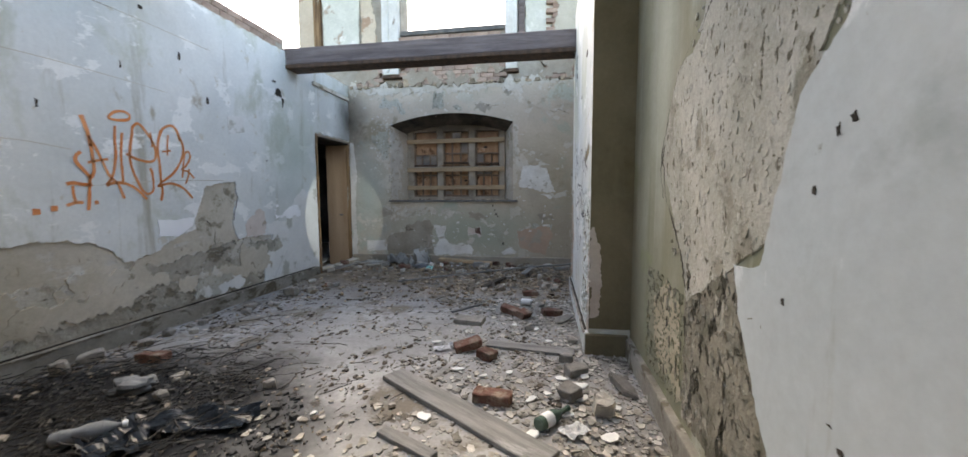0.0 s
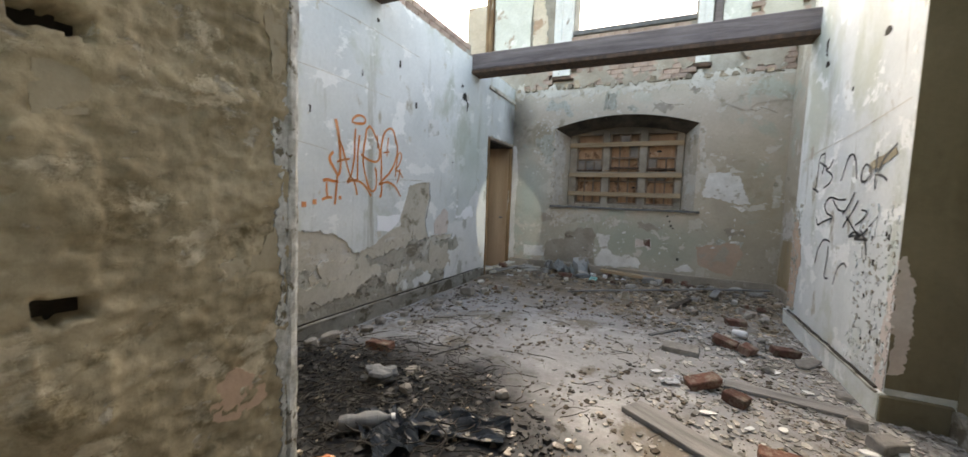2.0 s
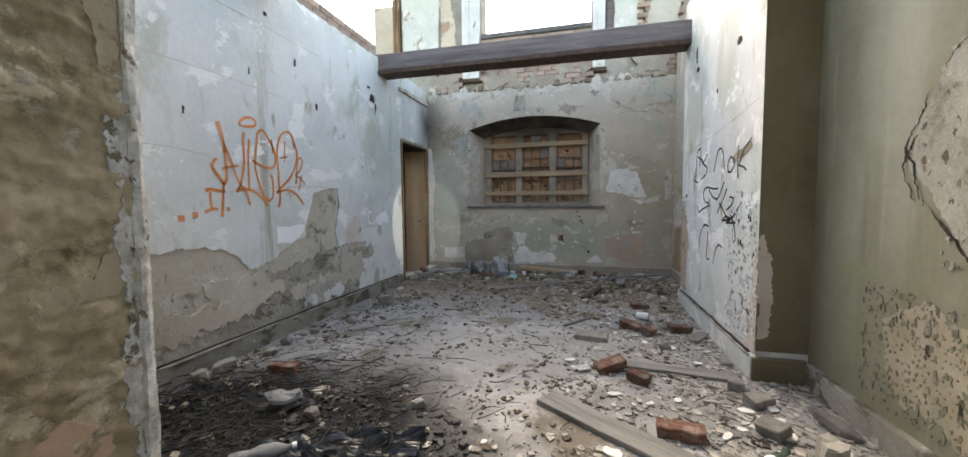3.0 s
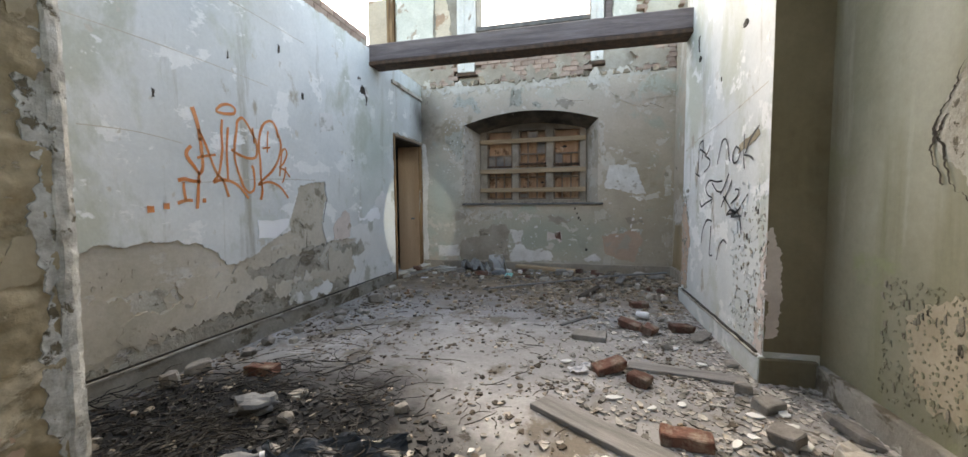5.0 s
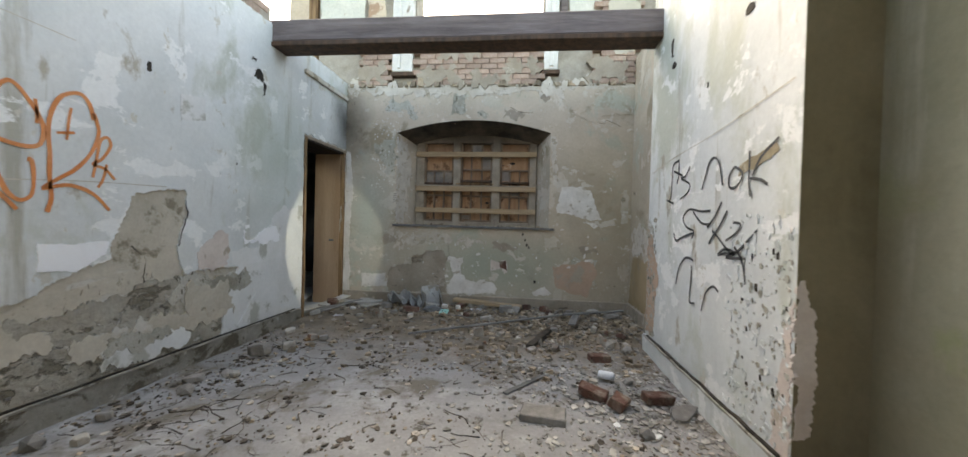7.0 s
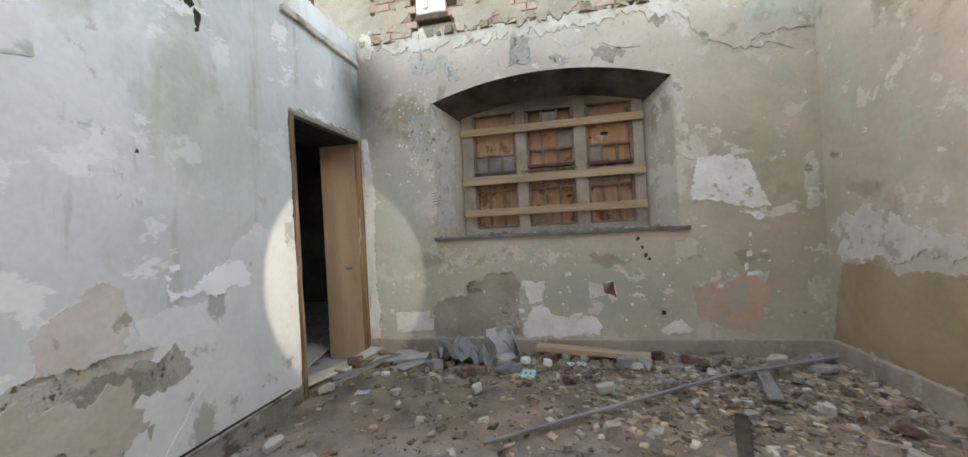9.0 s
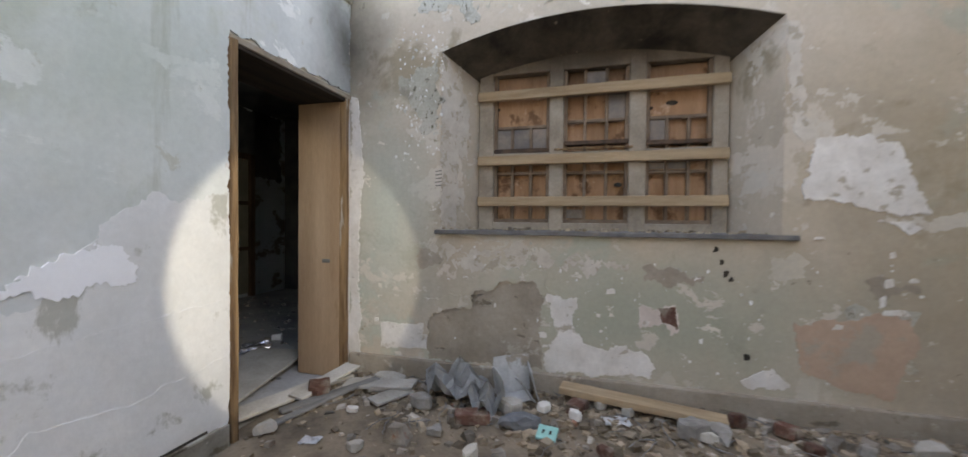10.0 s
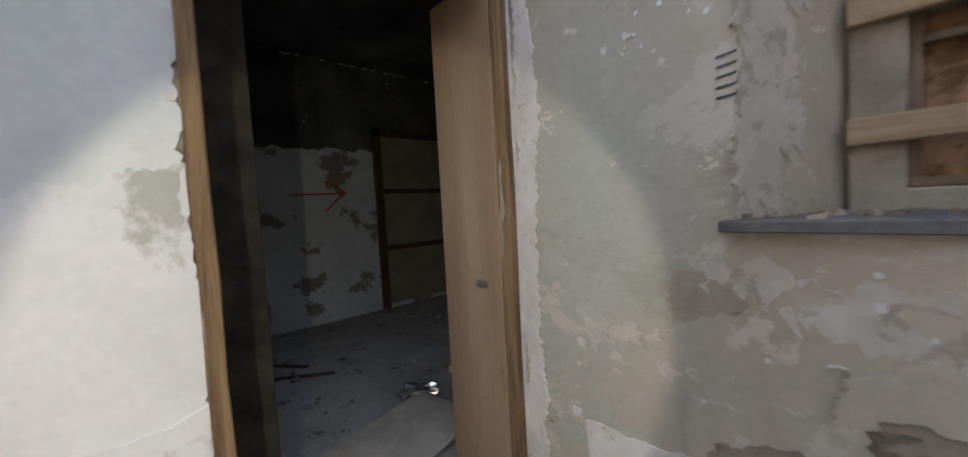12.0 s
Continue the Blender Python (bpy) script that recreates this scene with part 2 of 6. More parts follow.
MOULD = surface("mouldy_render", (0.15, 0.14, 0.105), (0.32, 0.295, 0.24), 6.0, 0.95, 1.0, 25, [
    ((0.42, 0.39, 0.33), 6.0, 0.58, 0.04, ONE, 5.0),
    ((0.06, 0.055, 0.04), 13.0, 0.56, 0.03, (1, 1, 0.5), 9.0),
    ((0.60, 0.57, 0.51), 24.0, 0.65, 0.02, ONE, 2.0)], depth=0.03, grit=0.2)
BRICK = surface("red_brick", (0.115, 0.056, 0.042), (0.20, 0.10, 0.074), 14, 0.95, 0.6, 90, [((0.30, 0.25, 0.20), 8, 0.49, 0.14, ONE, 2.0)], random_tint=0.35)
BRICK_PALE = surface("dusty_pink_brick", (0.31, 0.205, 0.16), (0.45, 0.335, 0.275), 8, 0.95, 0.6, 60, [((0.44, 0.38, 0.32), 3, 0.54, 0.12, ONE, 2.0)], random_tint=0.25)
MORTAR = surface("mortar", (0.30, 0.265, 0.22), (0.42, 0.38, 0.325), 5, 0.95, 0.6, 60)
OLD_BEAM = surface("weathered_dark_timber", (0.11, 0.088, 0.085), (0.21, 0.175, 0.17), 5, 0.85, 0.6, 50, stretch=(0.25, 2.5, 2.5))
GREY_WOOD = surface("grey_weathered_wood", (0.13, 0.127, 0.123), (0.255, 0.25, 0.242), 6, 0.9, 0.5, 60, [((0.36, 0.352, 0.34), 5, 0.58, 0.08, (0.5, 2, 2), 4.0)], stretch=(0.3, 3, 3), random_tint=0.3)
WHITE_CHIPS = surface("white_paint_chips", (0.20, 0.185, 0.16), (0.52, 0.50, 0.465), 7, 0.9, 0.4, 60, random_tint=0.5, island=True)
OCHRE_STAIN = surface("ochre_stained_plaster", (0.26, 0.19, 0.105), (0.38, 0.285, 0.175), 1.6, 0.95, 0.3, 40, [((0.28, 0.235, 0.165), 2.0, 0.54, 0.10, ONE, 2.0)], grit=0.1)
PALE_WOOD = surface("pale_pine_batten", (0.31, 0.215, 0.13), (0.45, 0.33, 0.21), 6, 0.8, 0.3, 60, stretch=(0.3, 3, 3))
PLY = surface("orange_plywood", (0.31, 0.165, 0.085), (0.47, 0.275, 0.165), 2.5, 0.75, 0.2, 60, [((0.17, 0.085, 0.04), 4, 0.56, 0.06, ONE, 3.0), ((0.54, 0.36, 0.25), 3, 0.60, 0.05, ONE, 13.0)], stretch=(3, 3, 0.4), zone=DARK_TOP)
DOOR_PLY = surface("tan_door_lining", (0.35, 0.225, 0.14), (0.46, 0.315, 0.21), 1.6, 0.6, 0.15, 60, [((0.30, 0.20, 0.12), 3, 0.66, 0.05, (1, 1, 0.3), 4.0)], stretch=(3, 3, 0.3))
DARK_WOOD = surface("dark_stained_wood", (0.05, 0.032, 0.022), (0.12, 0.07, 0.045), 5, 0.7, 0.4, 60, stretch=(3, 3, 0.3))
# Door head wood, blackened to hold the shade under the lintel.
SHADE_BLACK_WOOD = surface("shade_blackened_wood", (0.014, 0.011, 0.009), (0.045, 0.03, 0.022), 5, 0.9, 0.4, 60, stretch=(3, 0.3, 3))
RAW_EDGE = surface("splintered_frame_wood", (0.10, 0.055, 0.03), (0.32, 0.20, 0.105), 6, 0.8, 0.6, 60, [((0.42, 0.37, 0.31), 5, 0.60, 0.05, (3, 3, 0.4), 7.0)], stretch=(4, 4, 0.25))
WHITE_WOOD = surface("flaked_white_paint", (0.66, 0.64, 0.60), (0.80, 0.79, 0.76), 3, 0.6, 0.3, 60, [((0.34, 0.29, 0.24), 7, 0.64, 0.03, (1, 1, 0.4), 3.0)])
FRAME_WOOD = surface("dusty_window_frame", (0.24, 0.195, 0.15), (0.38, 0.32, 0.255), 4, 0.8, 0.3, 60, zone=DARK_TOP)
DARK_FRAME = surface("grimy_glazing_bar", (0.14, 0.095, 0.065), (0.25, 0.18, 0.13), 5, 0.8, 0.3, 60)
SLATE = surface("slate_sill", (0.10, 0.10, 0.10), (0.20, 0.19, 0.18), 6, 0.8, 0.4, 60)
SKIRTING = surface("grey_skirting", (0.22, 0.205, 0.175), (0.37, 0.35, 0.31), 2.4, 0.9, 0.5, 40, [((0.13, 0.11, 0.08), 3.5, 0.53, 0.07, (1, 1, 1.5), 5.0), ((0.50, 0.48, 0.43), 8, 0.62, 0.03, ONE, 9.0)], depth=0.02)
GREEN_PALE = surface("pale_green_plaster", (0.61, 0.61, 0.54), (0.71, 0.70, 0.63), 2, 0.85, 0.3, 45, [((0.46, 0.37, 0.29), 2.2, 0.60, 0.03, ONE, 5.0), ((0.80, 0.78, 0.72), 3.0, 0.58, 0.03, ONE, 15.0)])
OCHRE = surface("ochre_render", (0.56, 0.46, 0.35), (0.68, 0.58, 0.46), 2, 0.9, 0.3, 45, [((0.45, 0.30, 0.21), 3.0, 0.58, 0.04, ONE, 4.0)])
# White limewash with the room's bluish light tinted into the base colour.
INNER = surface("blue_lit_limewash", (0.47, 0.53, 0.60), (0.58, 0.64, 0.70), 1.5, 0.9, 0.4, 45, [
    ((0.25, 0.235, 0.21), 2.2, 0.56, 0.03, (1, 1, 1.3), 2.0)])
# Dark coat with pale patches for the inner room's upper wall, sides and ceiling.
DARK_INNER = surface("dark_patchy_wall", (0.05, 0.055, 0.06), (0.13, 0.14, 0.14), 1.5, 0.95, 0.4, 45, [((0.40, 0.41, 0.38), 2.5, 0.66, 0.02, ONE, 6.0)])
YELLOW_BOARD = surface("yellowed_boarding", (0.20, 0.195, 0.15), (0.29, 0.28, 0.22), 2, 0.8, 0.2, 50)
CARD = surface("dusty_board", (0.40, 0.37, 0.32), (0.54, 0.51, 0.46), 4, 0.9, 0.3, 60, random_tint=0.2)
CHIPS = surface("plaster_chips", (0.25, 0.215, 0.175), (0.48, 0.44, 0.385), 7, 0.95, 0.5, 60, random_tint=0.65, island=True)
DIRT_CHIPS = surface("dirty_crumbs", (0.20, 0.15, 0.102), (0.41, 0.335, 0.25), 7, 0.95, 0.5, 60, random_tint=0.6, island=True)
STONE = surface("grey_rubble_stone", (0.22, 0.205, 0.185), (0.36, 0.34, 0.315), 8, 0.95, 0.6, 60, random_tint=0.3)
STONE_MIX = surface("mixed_rubble", (0.24, 0.20, 0.16), (0.44, 0.40, 0.35), 9, 0.95, 0.6, 60, [((0.34, 0.18, 0.12), 4, 0.58, 0.05, ONE, 3.0)], random_tint=0.5, island=True)
TWIG = surface("dry_twig", (0.05, 0.04, 0.032), (0.13, 0.105, 0.08), 12, 0.9, 0.5, 80, random_tint=0.5, island=True)
BURNT_TWIG = surface("blackened_twig", (0.014, 0.014, 0.014), (0.055, 0.052, 0.048), 12, 0.9, 0.5, 80, random_tint=0.5, island=True)
CHAR = surface("burnt_waste", (0.012, 0.013, 0.014), (0.05, 0.05, 0.052), 8, 0.6, 0.8, 40, random_tint=0.5, island=True)
TIN = surface("dented_zinc", (0.40, 0.405, 0.395), (0.56, 0.56, 0.545), 4, 0.55, 0.3, 40, [((0.30, 0.26, 0.21), 5, 0.60, 0.06, ONE, 3.0)], metal=0.1)
DARK_PLASTIC = surface("blue_black_plastic", (0.012, 0.018, 0.026), (0.05, 0.065, 0.085), 5, 0.25, 0.3, 40)
CYAN = surface("turquoise_plastic", (0.22, 0.52, 0.47), (0.30, 0.60, 0.55), 6, 0.5, 0.1, 60)
PAPER = surface("crumpled_white_paper", (0.72, 0.73, 0.75), (0.84, 0.85, 0.86), 5, 0.9, 0.3, 60)
FOAM = surface("grey_white_plastic", (0.105, 0.115, 0.125), (0.20, 0.21, 0.22), 5, 0.6, 0.3, 50, [((0.26, 0.15, 0.11), 5, 0.60, 0.04, ONE, 3.0)])
GREEN_GLASS = surface("dusty_green_glass", (0.05, 0.09, 0.07), (0.12, 0.16, 0.13), 6, 0.2, 0.1, 60)
ORANGE_PAINT = surface("orange_spray_paint", (0.66, 0.22, 0.07), (0.76, 0.33, 0.15), 5, 0.7, 0.15, 60)
BLACK_PAINT = surface("black_marker_paint", (0.045, 0.048, 0.052), (0.12, 0.124, 0.126), 6, 0.7, 0.1, 60)
RED_PAINT = surface("red_spray_paint", (0.45, 0.03, 0.025), (0.55, 0.05, 0.04), 5, 0.7, 0.1, 60)
# Near-black for the shade in holes, gaps and sockets, and on the door post.
DARK_HOLE = surface("shaded_hole_black", (0.025, 0.022, 0.018), (0.06, 0.05, 0.04), 9, 0.95, 0.5, 60)
PANE = surface("grimy_pane", (0.12, 0.11, 0.105), (0.25, 0.20, 0.165), 5, 0.45, 0.1, 50)
GRASS_GROUND = surface("rough_ground", (0.06, 0.075, 0.035), (0.13, 0.12, 0.07), 0.8, 0.95, 0.6, 20)


def floor_zone(nt, co, col):
    """Brown dirt towards the far wall, a burnt patch by the side wall, a damp edge."""
    sep = nt.nodes.new("ShaderNodeSeparateXYZ")
    nt.links.new(co, sep.inputs[0])
    wob = noise_node(nt, co, 2.2, 6, 0.6)

    def span(sock, a, b):
        r = nt.nodes.new("ShaderNodeMapRange")
        r.inputs[1].default_value, r.inputs[2].default_value = a, b
        add = nt.nodes.new("ShaderNodeMath")
        add.operation = "MULTIPLY_ADD"
        nt.links.new(wob, add.inputs[0])
        add.inputs[1].default_value = 1.3
        nt.links.new(sock, add.inputs[2])
        nt.links.new(add.outputs[0], r.inputs[0])
        return r.outputs[0]
    dirt = span(sep.outputs[1], 4.2, 5.4)
    soil = ramp(nt, noise_node(nt, co, 3.2, 8, 0.7), [(0.38, (0.125, 0.098, 0.072)), (0.62, (0.255, 0.20, 0.145))])
    col = mixed(nt, dirt, col, soil)
    far = nt.nodes.new("ShaderNodeVectorMath")
    far.operation = "DISTANCE"
    nt.links.new(co, far.inputs[0])
    far.inputs[1].default_value = (-2.1, 0.75, 0.0)
    burn = span(far.outputs["Value"], 2.25, 1.6)
    return mixed(nt, burn, col, (0.009, 0.011, 0.014))


FLOOR_MAT = surface("dusty_concrete_floor", (0.22, 0.217, 0.213), (0.35, 0.347, 0.342), 1.2, 0.9, 0.5, 40, [
    ((0.165, 0.145, 0.12), 2.2, 0.53, 0.08, ONE, 4.0),
    ((0.41, 0.407, 0.40), 1.6, 0.54, 0.12, ONE, 12.0),
    ((0.11, 0.095, 0.075), 8.0, 0.60, 0.05, ONE, 8.0)], zone=floor_zone)
INNER_FLOOR = surface("dusty_inner_floor", (0.30, 0.30, 0.30), (0.40, 0.40, 0.40), 2, 0.9, 0.4, 45, [((0.15, 0.145, 0.14), 6, 0.6, 0.05, ONE, 3.0)])
CEIL = surface("stained_ceiling", (0.40, 0.38, 0.34), (0.52, 0.50, 0.46), 1.5, 0.9, 0.3, 45)


# ---- mesh helpers ----
def box(bm, x0, x1, y0, y1, z0, z1, m=None):
    vs = [bm.verts.new((x, y, z)) for x in (x0, x1) for y in (y0, y1) for z in (z0, z1)]
    if m is not None:
        for v in vs:
            v.co = m @ v.co
    for f in ((0, 1, 3, 2), (4, 6, 7, 5), (0, 4, 5, 1), (2, 3, 7, 6), (0, 2, 6, 4), (1, 5, 7, 3)):
        bm.faces.new([vs[i] for i in f])
    return vs


def bm_box(x0, x1, y0, y1, z0, z1, bevel=0.0, rough=0.0, cuts=0, m=None):
    bm = bmesh.new()
    box(bm, x0, x1, y0, y1, z0, z1, m)
    if cuts:
        bmesh.ops.subdivide_edges(bm, edges=bm.edges[:], cuts=cuts, use_grid_fill=True)
    if bevel:
        bmesh.ops.bevel(bm, geom=bm.edges[:] if not cuts else [e for e in bm.edges if len(e.link_faces) == 2 and e.calc_face_angle() > 0.5], offset=bevel, segments=1, affect="EDGES")
    if rough:
        for v in bm.verts:
            n = noise.noise_vector(v.co * 9.0 + Vector((3.1, 1.7, 0.4)))
            v.co += n * rough
    return bm


def finish(name, bm, material):
    me = bpy.data.meshes.new(name)
    bmesh.ops.recalc_face_normals(bm, faces=bm.faces[:])
    bm.to_mesh(me)
    bm.free()
    me.materials.append(material)
    return new(name, me)


def part(name, bm, material, parent, label=""):
    ob = finish(name, bm, material)
    ob.parent = parent
    return tagged(ob, label) if label else ob


def setting(name, bm, material, label):
    return tagged(finish(name, bm, material), label, name.split("_")[0], kind="structure")


def thing(name, label, category, at=(0, 0, 0), group=""):
    ob = new(name)
    ob.matrix_basis = Matrix.Translation(at)
    ob.empty_display_size = 0.05
    return tagged(ob, label, category, group)


WALLS = {"L": (lambda a, b, d: (-3.15 + d, a, b)), "P": (lambda a, b, d: (0.725 - d, a, b)), "R": (lambda a, b, d: (1.04 - d, a, b)),
         "Q": (lambda a, b, d: (0.92 - d, a, b)), "F": (lambda a, b, d: (a, 6.07 - d, b)), "S": (lambda a, b, d: (-1.795 + d, a, b)),
         "T": (lambda a, b, d: (a, 2.45 - d, b)), "V": (lambda a, b, d: (-2.37 + 0.19 * a + 0.916 * d, 6.066 + 0.434 * a - 0.40 * d, b)), "I": (lambda a, b, d: (-6.6 + d, a, b)), "Z": (lambda a, b, d: (a, b, d))}


def ragged_line(pts, jag, steps, closed=True):
    """A closed outline through a few corners, broken up fractally."""
    out = []
    n = len(pts)
    for i in range(n if closed else n - 1):
        a, b = Vector((*pts[i], 0)), Vector((*pts[(i + 1) % n], 0))
        length = (b - a).length
        k = max(2, int(length / steps / 0.6))
        side = Vector((-(b - a).y, (b - a).x, 0)) / max(length, 1e-6)
        for j in range(k):
            p = a.lerp(b, j / k)
            w = noise.fractal(p * 9.0 + Vector((7.7, 3.3, 1.0)), 0.8, 2.2, 4) * jag
            w += noise.noise(p * 60.0) * min(jag, 0.03) * 0.5
            out.append(p + side * w)
    return [(p.x, p.y) for p in out]


def plate(name, wall, pts, d0, d1, material, parent, jag=0.03, steps=0.03, label=""):
    """A sheet of plaster with a broken edge, from depth d0 to d1 before a wall."""
    put = WALLS[wall]
    line = ragged_line(pts, jag, steps)
    bm = bmesh.new()
    lo = [bm.verts.new(put(a, b, d0)) for a, b in line]
    hi = [bm.verts.new(put(a, b, d1)) for a, b in line]
    n = len(line)
    for i in range(n):
        bm.faces.new((lo[i], lo[(i + 1) % n], hi[(i + 1) % n], hi[i]))
    cv, _, cf, _, _, _ = delaunay_2d_cdt([Vector(q) for q in line], [], [list(range(n))], 1, 1e-5)
    cap = [bm.verts.new(put(q.x, q.y, d1)) for q in cv]
    for f in cf:
        bm.faces.new([cap[k] for k in f])
    return part(name, bm, material, parent, label)


def stroke(parent, wall, width, pts, material=None, d=0.017, name="brush_stroke"):
    """A painted line of even width on a wall, rounded through its points."""
    put = WALLS[wall]
    dense = []
    n = len(pts)
    for i in range(n - 1):
        p0, p1, p2, p3 = (Vector(pts[max(0, min(n - 1, i + o))]) for o in (-1, 0, 1, 2))
        k = 6
        for j in range(k + (i == n - 2)):
            t = j / k
            dense.append(0.5 * ((2 * p1) + (p2 - p0) * t + (2 * p0 - 5 * p1 + 4 * p2 - p3) * t * t + (3 * p1 - p0 - 3 * p2 + p3) * t ** 3))
    bm = bmesh.new()
    rows = []
    for i, p in enumerate(dense):
        tan = (dense[min(i + 1, len(dense) - 1)] - dense[max(i - 1, 0)])
        tan = tan.normalized() if tan.length > 1e-6 else Vector((1, 0))
        s = Vector((-tan.y, tan.x)) * width * 0.5 * (0.85 + 0.3 * noise.noise(Vector((p.x * 7, p.y * 7, 2.0))))
        rows.append([bm.verts.new(put(*(p + s), d)), bm.verts.new(put(*(p - s), d))])
    for a, b in zip(rows, rows[1:]):
        bm.faces.new((a[0], a[1], b[1], b[0]))
    return part(name, bm, material or parent_paint[parent.name], parent)


parent_paint = {}


def flakes(name, wall, count, where, size, material, parent, d, seed, label):
    """Curled flakes of paint standing off a wall, one small bent plate each."""
    rnd = random.Random(seed)
    put = WALLS[wall]
    verts, faces = [], []
    for k in range(count):
        a, b = where(rnd)
        s = size[0] + (size[1] - size[0]) * rnd.random() ** 2.5
        turn, lift = rnd.random() * 6.283, rnd.uniform(0.06, 0.3)
        ring = []
        for i in range(6):
            ang = i * 1.047 + rnd.uniform(-0.3, 0.3)
            r = s * rnd.uniform(0.45, 1.0)
            u, v = math.cos(ang) * r, math.sin(ang) * r * 1.25
            ring.append((a + u, b + v, d + max(0.0005, (math.cos(turn) * u + math.sin(turn) * v + s * 0.5) * lift)))
        base = len(verts)
        verts.extend(put(*q) for q in ring)
        verts.append(put(a, b, d + s * 0.30 * lift))
        verts.extend(put(q[0], q[1], d - 0.003) for q in ring)
        for i in range(6):
            j = (i + 1) % 6
            faces.append((base + i, base + j, base + 6))
            faces.append((base + i, base + j, base + 7 + j, base + 7 + i))
    me = bpy.data.meshes.new(name)
    me.from_pydata(verts, [], faces)
    me.materials.append(material)
    ob = new(name, me)
    ob.parent = parent
    return tagged(ob, label, kind="stuff")


def rough_sheet(wall, a0, a1, b0, b1, step, height):
    """A wall face as a fine sheet, raised by height(a, b)."""
    put = WALLS[wall]
    na, nb = int((a1 - a0) / step), int((b1 - b0) / step)
    bm = bmesh.new()
    vs = [[bm.verts.new(put(a0 + (a1 - a0) * i / na, b0 + (b1 - b0) * j / nb, height(a0 + (a1 - a0) * i / na, b0 + (b1 - b0) * j / nb))) for j in range(nb + 1)] for i in range(na + 1)]
    for i in range(na):
        for j in range(nb):
            bm.faces.new((vs[i][j], vs[i + 1][j], vs[i + 1][j + 1], vs[i][j + 1]))
    return bm


# ---- the large structure ----
bm = bmesh.new()
g = 80
xs = [-5.0 + 6.2 * i / g for i in range(g + 1)]
ys = [-3.0 + 9.2 * i / 110 for i in range(111)]
grid = [[bm.verts.new((x, y, 0.012 * noise.fractal(Vector((x * 1.3, y * 1.3, 0)), 0.9, 2.1, 5) + (0.05 * max(0, min(1, (y - 3.8) / 2.0)) if x > -3.25 else -0.03 * (y > 0.5)))) for y in ys] for x in xs]
for i in range(g):
    for j in range(110):
        bm.faces.new((grid[i][j], grid[i + 1][j], grid[i + 1][j + 1], grid[i][j + 1]))
floor = setting("floor", bm, FLOOR_MAT, "dusty grey concrete floor strewn with plaster rubble")
for p in floor.data.polygons:
    p.use_smooth = True
setting("floor_inner", bm_box(-6.6, -3.2, 4.4, 9.2, -0.2, -0.004), INNER_FLOOR, "dusty floor of the dark inner room")
bm = bmesh.new()
box(bm, -400, 400, -400, 400, -0.6, -0.3)
setting("ground", bm, GRASS_GROUND, "rough open ground round the ruin")

# side wall with the doorway
bm = bmesh.new()
box(bm, -3.55, -3.15, 0.46, 5.0, -0.2, 3.22)
box(bm, -3.55, -3.15, 6.05, 6.07, -0.2, 3.22)
box(bm, -3.55, -3.15, 5.0, 6.05, 2.2, 3.22)
wall_left = setting("wall_left", bm, RENDER_TAN, "plastered side wall, blue paint flaking off brown render")
# remaining blue paint skim, broken along its lower edge
plate("paint_skim", "L", [(0.5, 0.93), (1.16, 0.91), (1.5, 0.93), (1.83, 0.9), (1.99, 0.83), (2.12, 0.69), (2.35, 0.72), (2.5, 0.81), (2.8, 0.92), (2.9, 1.22), (2.97, 1.36),
    (3.36, 1.41), (3.38, 1.2), (3.29, 0.97), (3.37, 0.76), (3.7, 0.77), (4.3, 0.74), (4.97, 0.79), (4.99, 2.24), (6.06, 2.24), (6.06, 3.2), (0.5, 3.2)], -0.02, 0.013, PAINT_BLUE, wall_left, 0.026, 0.02)
plate("plaster_patch", "L", [(2.43, 1.03), (2.8, 1.03), (2.78, 0.95), (2.62, 0.86), (2.43, 0.88)], 0.0, 0.0175, SPLASH, wall_left, 0.012, 0.02)
plate("plaster_patch", "L", [(4.01, 1.08), (4.025, 1.07), (4.03, 1.02), (4.07, 1.0), (4.13, 1.0), (4.17, 1.05), (4.23, 1.06), (4.33, 1.09), (4.4, 1.12), (4.39, 1.14), (4.46, 1.14), (4.49, 1.11), (4.5, 1.06), (4.54, 1.04), (4.54, 0.97), (4.5, 0.96), (4.37, 0.96), (4.24, 0.95), (4.19, 0.96), (4.09, 0.97), (4.03, 0.96), (4.005, 0.99)], 0.0, 0.0185, SPLASH, wall_left, 0.035, 0.006)
plate("plaster_patch", "L", [(4.02, 1.13), (4.07, 1.14), (4.08, 1.11), (4.03, 1.1)], 0.0, 0.0185, SPLASH, wall_left, 0.01, 0.008)
plate("plaster_patch", "L", [(3.55, 0.98), (3.64, 1.03), (3.69, 1.09), (3.76, 1.1), (3.81, 1.06), (3.83, 1.0), (3.82, 0.9), (3.82, 0.78), (3.7, 0.765), (3.5, 0.77), (3.48, 0.9)], 0.0, 0.0165, PALE_PINK, wall_left, 0.03, 0.012)
plate("plaster_patch", "L", [(3.3, 2.14), (3.53, 2.18), (3.54, 2.0), (3.31, 1.94)], 0.0, 0.0165, LIME, wall_left, 0.008, 0.02)
